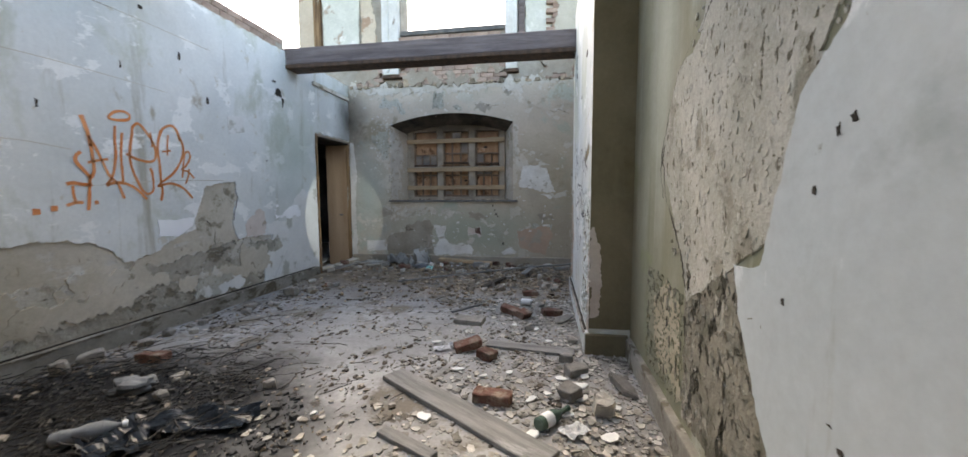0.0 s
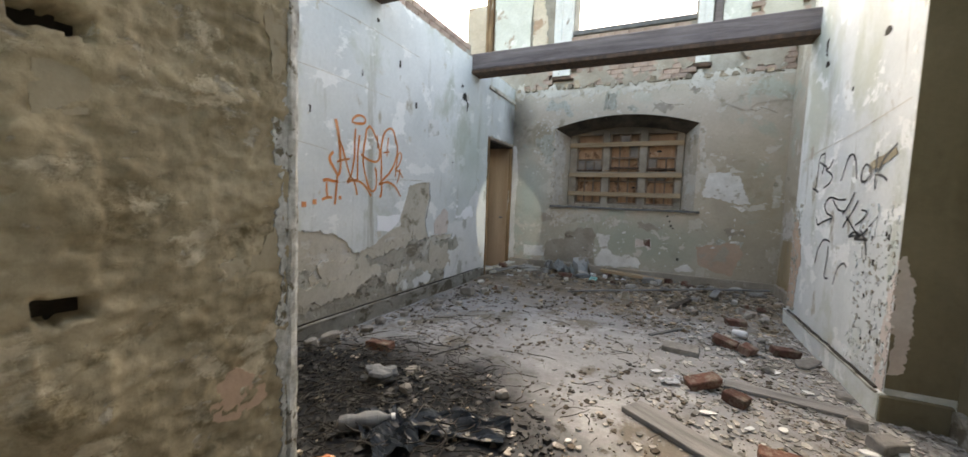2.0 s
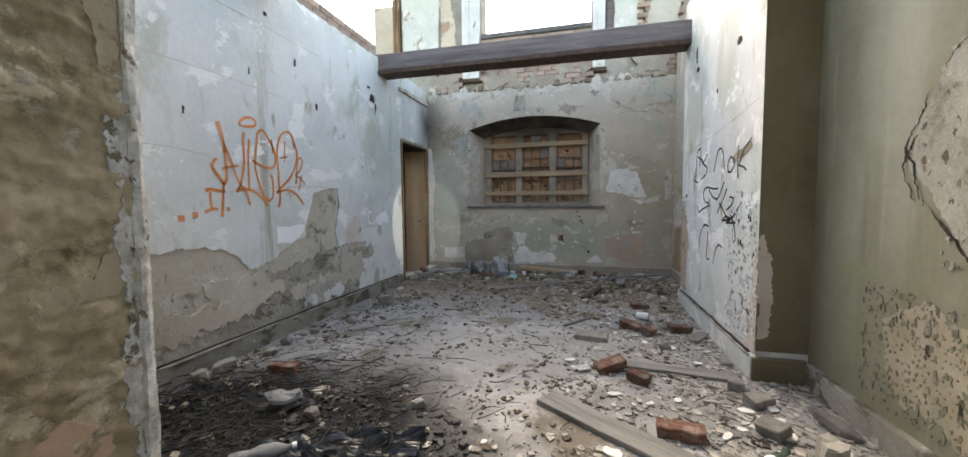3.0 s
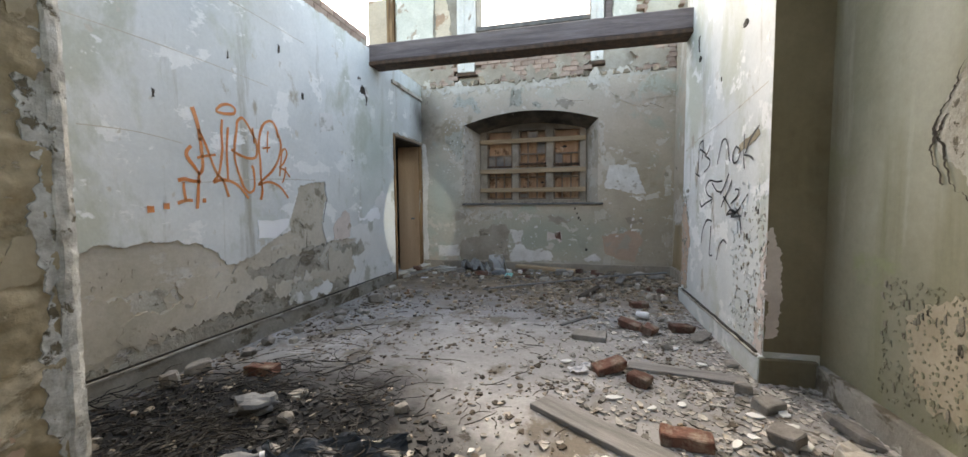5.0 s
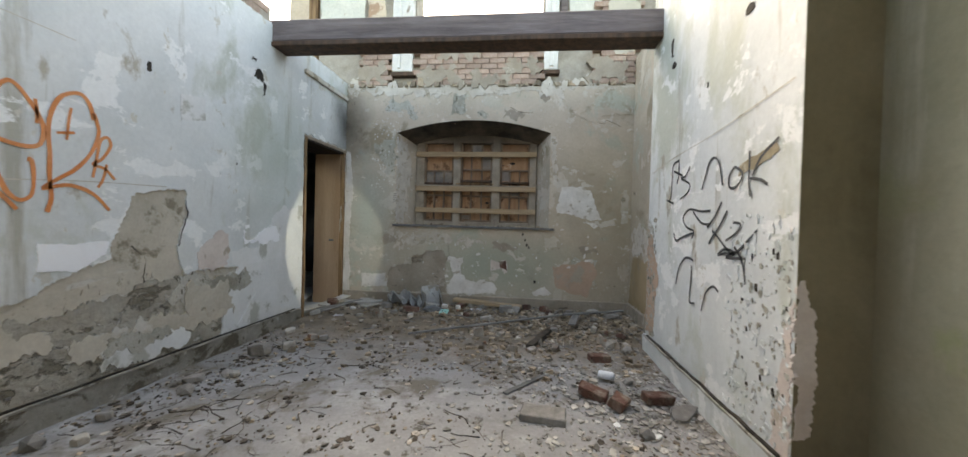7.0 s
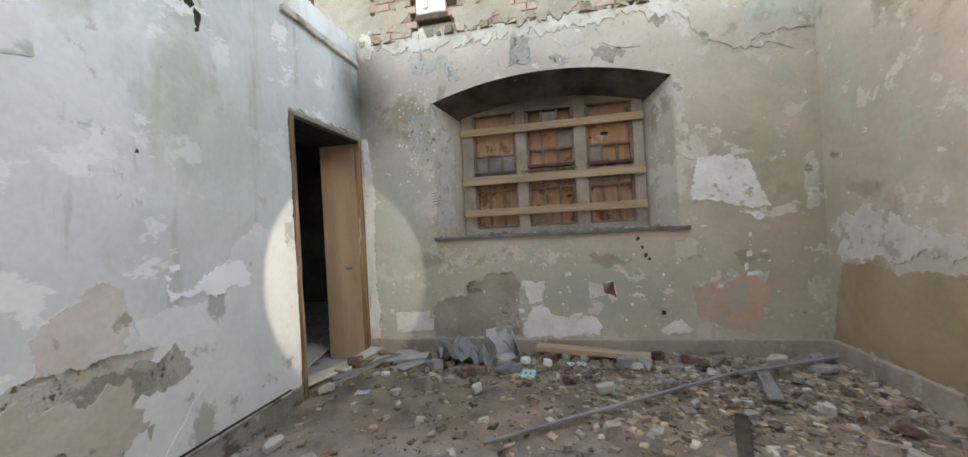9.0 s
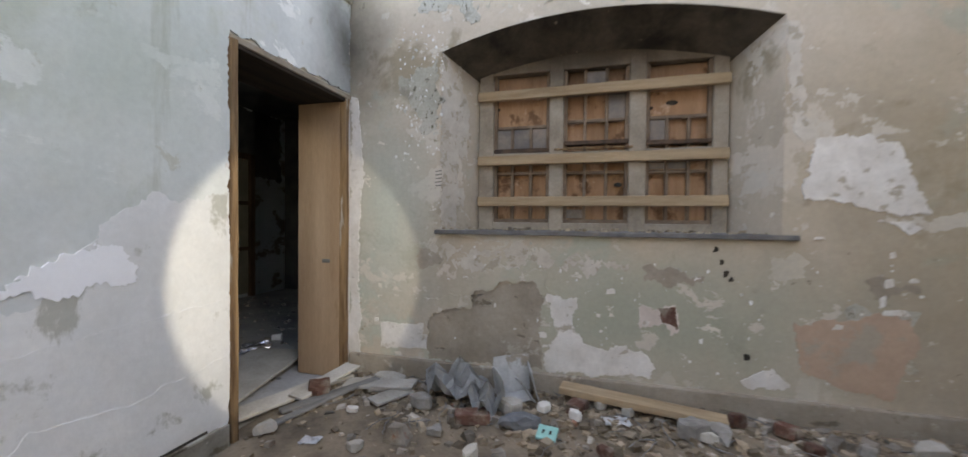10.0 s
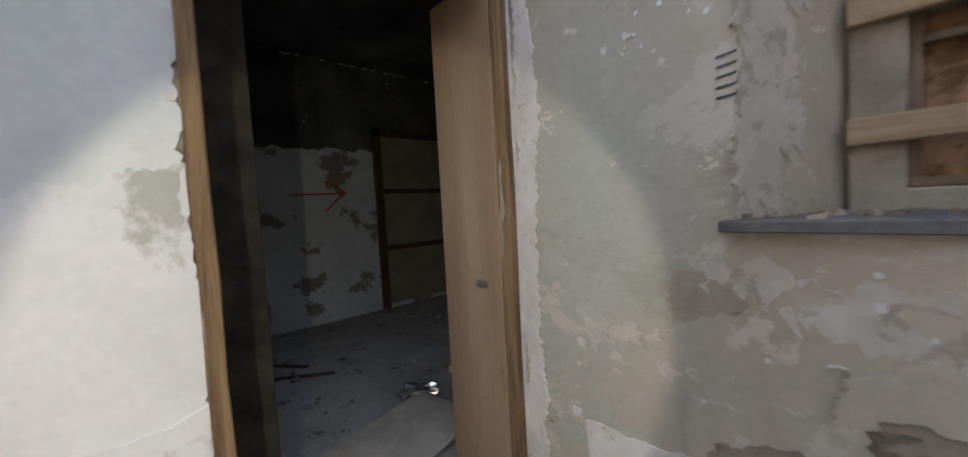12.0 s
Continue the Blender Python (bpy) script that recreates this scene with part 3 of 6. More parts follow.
plate("limewash_patch", "L", [(3.84, 0.9), (4.24, 0.93), (4.4, 1.18), (4.59, 1.34), (4.73, 1.31), (4.985, 1.38), (4.985, 0.72), (4.6, 0.7), (4.24, 0.7), (3.86, 0.77)], 0.0, 0.0148, LIME, wall_left, 0.03, 0.02)
for y0, z0, y1, z1 in ((0.6, 0.2, 2.0, 0.62), (2.3, 0.2, 4.0, 0.5)):
    plate("render_coat", "L", [(y0, z0), (y1, z0), (y1 + 0.1, z1 - 0.1), ((y0 + y1) / 2, z1), (y0, z1 + 0.1)], -0.01, 0.009, FLAKING, wall_left, 0.05, 0.03)
plate("render_coat", "L", [(3.0, 0.55), (3.6, 0.62), (4.3, 0.6), (4.98, 0.66), (4.98, 0.2), (3.2, 0.2)], -0.01, 0.007, LIME, wall_left, 0.05, 0.03)

plate("rough_render", "L", [(0.55, 0.17), (0.75, 0.2), (1.2, 0.33), (1.55, 0.40), (1.95, 0.47), (2.2, 0.53), (2.3, 0.62), (2.45, 0.6), (2.75, 0.66), (3.1, 0.72), (3.5, 0.66), (3.75, 0.5), (3.75, 0.16), (0.55, 0.13)], -0.004, 0.0155, ROUGH_GREY, wall_left, 0.05, 0.015)
# layered scabs of render low on the side wall
rnd = random.Random(11)
for k in range(26):
    y, z = rnd.uniform(0.7, 3.7), rnd.uniform(0.2, 0.62)
    w, h = rnd.uniform(0.12, 0.5), rnd.uniform(0.05, 0.16)
    plate("render_scab", "L", [(y - w, z - h * 0.6), (y, z - h), (min(y + w, 4.96), z - h * 0.4), (min(y + w * 0.8, 4.95), z + h * 0.7), (y, z + h * 0.6), (y - w * 0.9, z + h)], -0.004,
          0.014 + 0.0007 * k, (RENDER_TAN, RENDER_TAN, FLAKING, LIME if y > 3.0 else RENDER_TAN, RENDER_TAN, FLAKING, RENDER_TAN)[k % 7], wall_left, 0.06, 0.02)
plate("limewash_patch", "L", [(3.75, 0.15), (4.98, 0.15), (4.985, 0.83), (4.4, 0.78), (3.95, 0.75), (3.8, 0.5)], -0.01, 0.0185, LIME, wall_left, 0.02, 0.04)
plate("limewash_patch", "L", [(3.95, 0.2), (4.97, 0.2), (4.975, 0.52), (4.5, 0.45), (4.2, 0.5)], -0.01, 0.0215, LIME, wall_left, 0.02, 0.04)
# courses of brick along the broken top of the side wall
brick_mesh = {}


def brick_piece(parent, m, size, material, key):
    if key not in brick_mesh:
        bmk = bm_box(-size[0] / 2, size[0] / 2, -size[1] / 2, size[1] / 2, -size[2] / 2, size[2] / 2, 0.004, 0.003)
        me = bpy.data.meshes.new("brick")
        bmk.to_mesh(me)
        bmk.free()
        me.materials.append(material)
        brick_mesh[key] = me
    ob = new("brick", brick_mesh[key])
    ob.parent = parent
    ob.matrix_basis = m
    return ob


bm = bmesh.new()
box(bm, -3.53, -3.158, 2.44, 4.35, 3.2, 3.36)
part("mortar_bed", bm, MORTAR, wall_left)
# end wall with the arched window recess
AX0, AX1, AZ, ARISE, SILL = -2.37, -0.18, 2.49, 0.18, 1.16


def arch(x, x0, x1, z, rise):
    u = (x - (x0 + x1) / 2) / ((x1 - x0) / 2)
    return z + rise * (1 - u * u)


bm = bmesh.new()
box(bm, -3.55, AX0, 6.07, 6.6, -0.2, 3.14)
box(bm, AX1, 1.4, 6.07, 6.6, -0.2, 3.14)
box(bm, AX0, AX1, 6.07, 6.6, -0.2, SILL)
n = 28
front, top, back = [], [], []
for i in range(n + 1):
    x = AX0 + (AX1 - AX0) * i / n
    xb = -2.18 + (-0.36 + 2.18) * i / n
    front.append(bm.verts.new((x, 6.07, arch(x, AX0, AX1, AZ, ARISE))))
    top.append(bm.verts.new((x, 6.07, 3.14)))
    back.append(bm.verts.new((xb, 6.50, arch(xb, -2.18, -0.36, 2.38, 0.14))))
topb = [bm.verts.new((v.co.x, 6.6, 3.14)) for v in top]
for i in range(n):
    bm.faces.new((front[i], front[i + 1], top[i + 1], top[i]))
    bm.faces.new((top[i], top[i + 1], topb[i + 1], topb[i]))
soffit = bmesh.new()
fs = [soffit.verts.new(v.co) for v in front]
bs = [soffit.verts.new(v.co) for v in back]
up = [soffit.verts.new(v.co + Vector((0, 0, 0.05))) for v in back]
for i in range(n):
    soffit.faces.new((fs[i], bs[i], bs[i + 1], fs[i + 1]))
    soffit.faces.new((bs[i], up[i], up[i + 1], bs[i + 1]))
wall_far = setting("wall_far", bm, FAR_PAINT, "grey-green end wall with flaking plaster and an arched recess")
for x, xb, s in ((AX0, -2.18, 1), (AX1, -0.36, -1)):
    bm = bmesh.new()
    a = [bm.verts.new(c) for c in ((x, 6.066, SILL), (x, 6.066, AZ + 0.004), (xb, 6.50, 2.384), (xb, 6.50, SILL), (x - s * 0.02, 6.12, SILL), (x - s * 0.02, 6.12, AZ), (xb - s * 0.03, 6.52, 2.38), (xb - s * 0.03, 6.52, SILL))]
    for f in ((0, 1, 2, 3), (7, 6, 5, 4), (0, 4, 5, 1), (1, 5, 6, 2), (2, 6, 7, 3), (3, 7, 4, 0)):
        bm.faces.new([a[k] for k in f])
    part("reveal", bm, FAR_PAINT, wall_far)
part("soffit", soffit, DARK_PLASTER, wall_far, "dark arch soffit")
part("recess_back", bm_box(-2.5, -0.1, 6.56, 6.6, SILL, 2.9), DARK_WOOD, wall_far)
plate("plaster_patch", "F", [(-0.02, 1.74), (0.1, 1.75), (0.25, 1.74), (0.38, 1.7), (0.43, 1.55), (0.51, 1.37), (0.53, 1.3), (0.36, 1.31), (0.22, 1.35), (0.03, 1.38), (-0.07, 1.39), (-0.06, 1.5), (-0.04, 1.59)], -0.01, 0.006, WHITE_PLASTER, wall_far, 0.03, 0.012)
plate("plaster_patch", "F", [(0.29, 1.27), (0.44, 1.26), (0.48, 1.22), (0.44, 1.19), (0.36, 1.24)], -0.01, 0.006, WHITE_PLASTER, wall_far, 0.012, 0.012)
plate("plaster_patch", "F", [(0.8, 1.71), (0.86, 1.74), (0.88, 1.67), (0.88, 1.29), (0.8, 1.26), (0.79, 1.46)], -0.01, 0.007, RENDER_TAN, wall_far, 0.02, 0.015)
plate("plaster_patch", "F", [(-0.18, 2.45), (-0.12, 2.44), (-0.08, 1.91), (-0.02, 1.77), (-0.08, 1.71), (-0.14, 1.87)], -0.01, 0.0055, PALE_SKIM, wall_far, 0.03, 0.015)
plate("plaster_patch", "F", [(-0.1, 0.64), (0.07, 0.68), (0.26, 0.72), (0.46, 0.73), (0.49, 0.56), (0.41, 0.38), (0.38, 0.24), (0.27, 0.26), (0.08, 0.3), (-0.06, 0.37), (-0.09, 0.5)], -0.01, 0.006, PINK_PLASTER, wall_far, 0.025, 0.015)
plate("plaster_patch", "F", [(-1.57, 0.72), (-1.36, 0.72), (-1.39, 0.59), (-1.4, 0.48), (-1.3, 0.41), (-1.16, 0.38), (-1.06, 0.43), (-0.94, 0.38), (-0.87, 0.29), (-0.91, 0.23), (-1.17, 0.21), (-1.56, 0.2), (-1.59, 0.25), (-1.57, 0.32), (-1.5, 0.47), (-1.54, 0.6)], -0.01, 0.006, WHITE_PLASTER, wall_far, 0.03, 0.012)
plate("plaster_patch", "F", [(-2.86, 0.44), (-2.48, 0.46), (-2.47, 0.27), (-2.85, 0.25)], -0.01, 0.006, WHITE_PLASTER, wall_far, 0.012, 0.02)
plate("render_coat", "F", [(-2.46, 0.39), (-2.42, 0.55), (-2.25, 0.58), (-2.11, 0.61), (-2.1, 0.73), (-1.95, 0.75), (-1.86, 0.81), (-1.64, 0.82), (-1.61, 0.7), (-1.6, 0.21), (-2.45, 0.2)], -0.01, 0.004, FAR_COAT, wall_far, 0.03, 0.015)
plate("loose_coat", "F", [(-2.5, 0.33), (-2.46, 0.39), (-2.42, 0.55), (-2.25, 0.58), (-2.11, 0.61), (-2.1, 0.73), (-1.95, 0.75), (-1.86, 0.81), (-1.64, 0.82), (-1.61, 0.7), (-1.56, 0.72), (-1.57, 0.9), (-1.9, 0.9), (-2.16, 0.83), (-2.18, 0.7), (-2.5, 0.64)], -0.004, 0.019, FAR_PAINT, wall_far, 0.03, 0.015)
plate("plaster_patch", "F", [(-0.99, 0.58), (-0.95, 0.68), (-0.84, 0.69), (-0.82, 0.72), (-0.74, 0.72), (-0.73, 0.54), (-0.78, 0.52), (-0.82, 0.59), (-0.91, 0.56), (-0.97, 0.54)], -0.01, 0.006, PALE_PINK, wall_far, 0.025, 0.012)
plate("bare_brick", "F", [(-0.86, 0.69), (-0.75, 0.71), (-0.74, 0.56), (-0.83, 0.6)], -0.01, 0.0075, BRICK, wall_far, 0.015, 0.012)
plate("plaster_patch", "F", [(-0.36, 0.25), (-0.32, 0.32), (-0.2, 0.35), (-0.12, 0.27), (-0.24, 0.23)], -0.01, 0.006, WHITE_PLASTER, wall_far, 0.03, 0.012)
for x, z, w, h in ((0.36, 1.07, 0.012, 0.02), (0.35, 0.91, 0.02, 0.025), (0.32, 0.8, 0.015, 0.035), (0.38, 0.745, 0.06, 0.018), (0.46, 0.93, 0.02, 0.01), (0.01, 1.16, 0.03, 0.01), (-1.15, 0.78, 0.03, 0.02)):
    plate("plaster_patch", "F", [(x - w, z - h), (x + w, z - h * 0.6), (x + w * 0.7, z + h), (x - w * 0.8, z + h * 0.7)], -0.01, 0.0068, WHITE_PLASTER, wall_far, 0.008, 0.01)
for z0, z1, w in ((1.2, 1.6, 0.55), (1.5, 2.42, 0.72), (2.0, 2.4, 0.45)):
    plate("plaster_patch", "V", [(0.02, z0), (w * 0.5, z0 + 0.04), (w, (z0 + z1) / 2), (w * 0.7, z1 - 0.05), (0.02, z1)], -0.005, 0.003 + 0.001 * w, PALE_SKIM, wall_far, 0.12, 0.02)
for x, z, w, h in ((-2.3, 1.02, 0.16, 0.05), (-1.95, 1.0, 0.22, 0.035), (-1.7, 0.95, 0.14, 0.05), (-2.1, 0.93, 0.18, 0.025), (-1.35, 0.98, 0.1, 0.06), (-1.2, 0.95, 0.16, 0.03)):
    plate("paint_flake", "F", [(x - w, z - h), (x, z - h * 0.4), (x + w, z - h * 0.7), (x + w * 0.7, z + h), (x - w * 0.2, z + h * 0.5), (x - w * 0.8, z + h)], -0.004, 0.0045 + 0.01 * h, PALE_SKIM, wall_far, 0.09, 0.01)
plate("render_coat", "F", [(-2.7, 2.3), (-2.4, 2.45), (-2.39, 1.95), (-2.5, 1.9)], -0.01, 0.005, FLAKING, wall_far, 0.06, 0.02)
plate("plaster_patch", "F", [(-1.6, 2.75), (-1.4, 2.78), (-1.38, 3.05), (-1.56, 3.08)], -0.01, 0.006, FLAKING, wall_far, 0.03, 0.02)

plate("loose_coat", "F", [(0.0, 2.85), (0.15, 2.74), (0.3, 2.66), (0.42, 2.63), (0.5, 2.72), (0.88, 2.76), (0.9, 3.1), (0.0, 3.1)], -0.004, 0.009, FAR_PAINT, wall_far, 0.05, 0.015)
plate("broken_edge", "F", [(-3.1, 3.02), (-2.3, 3.05), (-1.5, 3.0), (-0.6, 3.06), (0.2, 2.98), (0.9, 3.05), (0.9, 3.2), (0.3, 3.24), (-0.5, 3.17), (-1.4, 3.26), (-2.2, 3.18), (-3.1, 3.25)], -0.03, 0.008, PALE_SKIM, wall_far, 0.1, 0.015)
for k in range(16):
    x, z = rnd.uniform(-2.6, 0.7), rnd.uniform(0.3, 1.0) if k < 9 else rnd.uniform(2.72, 3.0)
    w, h = rnd.uniform(0.06, 0.26), rnd.uniform(0.03, 0.09)
    plate("paint_flake", "F", [(x - w, z - h * 0.6), (x, z - h), (x + w, z - h * 0.4), (x + w * 0.8, z + h * 0.7), (x, z + h * 0.6), (x - w * 0.9, z + h)], -0.004,
          0.0018 + 0.0001 * k, (FLAKING, FAR_COAT, RENDER_TAN)[k % 3], wall_far, 0.06, 0.02)
# upper end wall with the open window; its floor has fallen in
bm = bmesh.new()
box(bm, -3.62, -2.9, 6.12, 6.5, 3.14, 5.1)
box(bm, -2.9, -2.15, 6.14, 6.5, 3.14, 5.1)
box(bm, -0.33, 1.4, 6.14, 6.5, 3.14, 5.1)
box(bm, -2.15, -0.33, 6.14, 6.5, 3.14, 4.02)
wall_upper = setting("wall_upper", bm, MORTAR, "upper end wall of bare brick and pale plaster")
for x, z, w, h in ((-1.75, 3.3, 0.32, 0.13), (-1.05, 3.24, 0.25, 0.08), (-0.6, 3.42, 0.22, 0.1), (-1.5, 3.62, 0.3, 0.09), (0.55, 3.35, 0.25, 0.16), (0.8, 3.9, 0.15, 0.3), (-2.75, 3.35, 0.2, 0.15)):
    plate("plaster_patch", "F", [(x - w, z - h), (x, z - h * 0.8), (x + w, z - h), (x + w * 0.8, z + h), (x, z + h * 0.6), (x - w * 0.9, z + h)], -0.04, 0.026, FAR_COAT, wall_upper, 0.12, 0.015)
plate("plaster_panel", "F", [(0.5, 3.62), (0.7, 3.55), (0.93, 3.6), (0.95, 5.05), (0.46, 5.05), (0.55, 4.3), (0.47, 3.9)], -0.04, 0.032, RENDER_TAN, wall_upper, 0.05, 0.02)
plate("plaster_panel", "F", [(-3.58, 3.75), (-2.92, 3.7), (-2.9, 5.05), (-3.6, 5.05)], -0.05, -0.03, GREEN_PALE, wall_upper, 0.02, 0.03)
plate("plaster_panel", "F", [(0.02, 3.85), (0.42, 3.8), (0.5, 5.05), (0.0, 5.05)], -0.07, -0.05, GREEN_PALE, wall_upper, 0.03, 0.03)
plate("plaster_panel", "F", [(-2.88, 3.8), (-2.6, 3.75), (-2.62, 4.3), (-2.75, 5.05), (-2.88, 5.05)], -0.07, -0.055, OCHRE, wall_upper, 0.03, 0.03)

# right-hand walls: pier, recess and the nearer wall
bm = bmesh.new()
box(bm, 0.725, 1.5, 2.45, 4.62, -0.2, 3.5)
wall_pier = setting("wall_pier", bm, PAINT_BLUE, "pale blue plastered wall pier with black writing")
bm = bmesh.new()
box(bm, 0.92, 1.5, 4.62, 6.07, -0.2, 3.5)
wall_recess = setting("wall_recess", bm, FAR_PAINT, "stained plaster wall of the far recess")
bm = bmesh.new()
box(bm, 1.04, 1.5, -3.2, 2.45, -0.2, 3.5)
wall_right = setting("wall_right", bm, DAMP_GREEN, "damp green plaster wall, flaking and patched")
# painted coat nearest the way in, bare flaking render behind its edge
plate("paint_skim", "R", [(-3.1, 0.1), (0.5, 0.2), (0.54, 0.49), (0.75, 0.85), (0.79, 1.0), (0.62, 1.02), (0.6, 1.12), (0.47, 1.5), (0.33, 1.62), (0.2, 2.0), (0.1, 3.2), (-3.1, 3.2)], -0.01, 0.012, NEAR_PAINT, wall_right, 0.012, 0.02)
plate("render_coat", "R", [(1.25, 0.75), (1.32, 0.92), (1.72, 1.45), (1.5, 1.85), (1.2, 1.92), (1.1, 2.1), (0.9, 3.2), (0.1, 3.2), (0.2, 2.0), (0.46, 1.5), (0.6, 1.1), (0.79, 1.0)], -0.01, 0.006, FLAKING, wall_right, 0.02, 0.02)
plate("render_coat", "R", [(1.27, 0.75), (1.25, 0.2), (0.5, 0.2), (0.55, 0.5), (0.8, 0.98)], -0.01, 0.004, MOULD, wall_right, 0.03, 0.02)
plate("render_coat", "R", [(1.3, 0.25), (1.35, 0.72), (1.55, 0.78), (1.8, 0.62), (1.72, 0.3)], -0.01, 0.003, BEIGE_PLASTER, wall_right, 0.06, 0.02)
plate("render_coat", "T", [(0.727, 0.2), (0.727, 3.2), (1.04, 3.2), (1.04, 0.2)], -0.01, 0.004, SHADED_RETURN_BROWN, wall_pier, 0.0, 0.1)
plate("plaster_patch", "T", [(0.728, 0.28), (0.728, 0.95), (0.75, 1.0), (0.77, 0.88), (0.81, 0.84), (0.815, 0.45), (0.79, 0.3)], -0.01, 0.0065, PALE_PINK, wall_pier, 0.025, 0.015)
plate("render_coat", "P", [(2.455, 0.16), (2.455, 0.9), (2.5, 0.86), (2.54, 0.5), (2.6, 0.2)], -0.01, 0.005, PALE_PINK, wall_pier, 0.03, 0.02)
plate("scraped_groove", "P", [(2.62, 1.66), (2.95, 1.58), (2.96, 1.53), (2.8, 1.55), (2.6, 1.61)], -0.01, 0.0045, STUB_RENDER, wall_pier, 0.012, 0.012)
plate("render_coat", "P", [(4.4, 0.2), (4.3, 0.75), (4.45, 1.15), (4.61, 1.2), (4.61, 0.2)], -0.01, 0.004, PINK_PLASTER, wall_pier, 0.05, 0.02)
plate("plaster_patch", "Q", [(4.8, 1.0), (5.6, 1.25), (6.0, 1.15), (5.9, 0.85), (5.2, 0.9)], -0.01, 0.005, PALE_SKIM, wall_recess, 0.06, 0.02)
plate("render_coat", "Q", [(4.7, 0.2), (4.7, 0.9), (5.3, 0.8), (5.9, 0.84), (6.05, 0.2)], -0.01, 0.003, OCHRE_STAIN, wall_recess, 0.05, 0.03)

# wall along the way in: it ends where the room opens
bm = bmesh.new()
for y0, y1, z0, z1 in ((-3.2, 0.345, -0.2, 3.3),):
    box(bm, -2.12, -1.90, y0, min(y1, 0.26), z0, z1)
wall_stub = setting("wall_stub", bm, STUB_RENDER, "passage wall of damp brown render with two socket holes")
bm = bmesh.new()
box(bm, -3.6, -1.86, 0.27, 0.39, -0.2, 3.3)
setting("wall_return", bm, STUB_RENDER, "rendered return wall closing the room beside the passage")


def fbm(a, b, scale, octaves=5):
    return noise.fractal(Vector((a * scale, b * scale, 3.7)), 0.75, 2.1, octaves)


def stub_height(y, z):
    """Trowelled, broken render with two blocks standing proud, two sockets and bare brickwork."""
    t = 0.5 + 0.9 * fbm(y * 1.2, z * 1.7, 3.2)
    step = math.floor(t * 3) + min(1.0, (t * 3 % 1.0) / 0.18)
    h = 0.004 + 0.005 * step + 0.009 * fbm(y, z, 7.0) + 0.008 * fbm(y, z * 1.2, 20.0, 4)
    wob = 0.012 * fbm(y, z, 12.0)
    for y0, y1, z0, z1 in ((-0.31, -0.185, 1.08, 1.36), (-0.31, -0.17, -0.2, 0.80)):
        if y0 < y + wob < y1 and z0 < z + wob < z1:
            h += 0.007
    if y + wob * 2 < -0.32:
        joint = (z % 0.075) < 0.012
        h = 0.012 + 0.004 * fbm(y, z, 20.0) - (0.009 if joint else 0.0)
    for y0, y1, z0, z1 in ((-0.305, -0.185, 1.575, 1.625), (-0.30, -0.195, 0.905, 0.965)):
        if y0 < y + wob < y1 and z0 < z + wob < z1:
            h = -0.075
    return h


bmk = rough_sheet("S", -1.35, 0.35, 0.0, 3.25, 0.0105, stub_height)
sheet = part("render_face", bmk, STUB_RENDER, wall_stub)
for q in sheet.data.polygons:
    q.use_smooth = True
# chipped pale plaster on the corner
bm = bmesh.new()
rows = []
for k in range(150):
    z = -0.1 + 3.35 * k / 149
    row = []
    for i, (x, y) in enumerate(((-1.81, 0.350), (-1.778, 0.346), (-1.770, 0.356), (-1.772, 0.376), (-1.778, 0.392), (-1.83, 0.395))):
        w = noise.noise_vector(Vector((i * 0.7, 1.3, z * 9.0))) * 0.006 + noise.noise_vector(Vector((i * 2.0, 4.3, z * 32.0))) * 0.004
        row.append(bm.verts.new((x + w.x, y + w.y, z)))
    rows.append(row)
for r0, r1 in zip(rows, rows[1:]):
    for i in range(5):
        bm.faces.new((r0[i], r0[i + 1], r1[i + 1], r1[i]))
part("corner_bead", bm, PALE_EDGE, wall_stub, "pale chipped corner plaster")
plate("plaster_patch", "S", [(0.345, 1.62), (0.29, 1.6), (0.275, 1.75), (0.25, 1.85), (0.22, 2.1), (0.24, 3.2), (0.345, 3.2)], -0.01, 0.017, STUB_SMOOTH, wall_stub, 0.012, 0.012)
plate("plaster_patch", "S", [(0.07, 0.60), (0.15, 0.65), (0.24, 0.58), (0.26, 0.5), (0.16, 0.47), (0.08, 0.5)], -0.01, 0.02, PINK_PLASTER, wall_stub, 0.015, 0.012)
plate("plaster_patch", "S", [(0.33, 1.06), (0.345, 1.2), (0.24, 1.02), (0.1, 1.0), (0.12, 0.94), (0.3, 0.97)], -0.01, 0.015, STUB_SMOOTH, wall_stub, 0.015, 0.012)
plate("plaster_patch", "S", [(-0.28, 1.56), (-0.19, 1.56), (-0.19, 1.4), (-0.29, 1.38)], -0.01, 0.012, STUB_SMOOTH, wall_stub, 0.01, 0.012)
plate("pale_skim", "S", [(0.345, 0.2), (0.322, 0.2), (0.318, 0.6), (0.308, 0.9), (0.312, 1.25), (0.306, 1.5), (0.325, 1.62), (0.345, 1.62)], -0.01, 0.0175, PALE_EDGE, wall_stub, 0.022, 0.012)
# Dark plates stand in for the shade deep inside the two sockets.
for z0 in (1.56, 0.89):
    plate("socket_back", "S", [(-0.32, z0), (-0.17, z0), (-0.17, z0 + 0.09), (-0.32, z0 + 0.09)], -0.08, -0.066, DARK_HOLE, wall_stub, 0.0, 0.1)

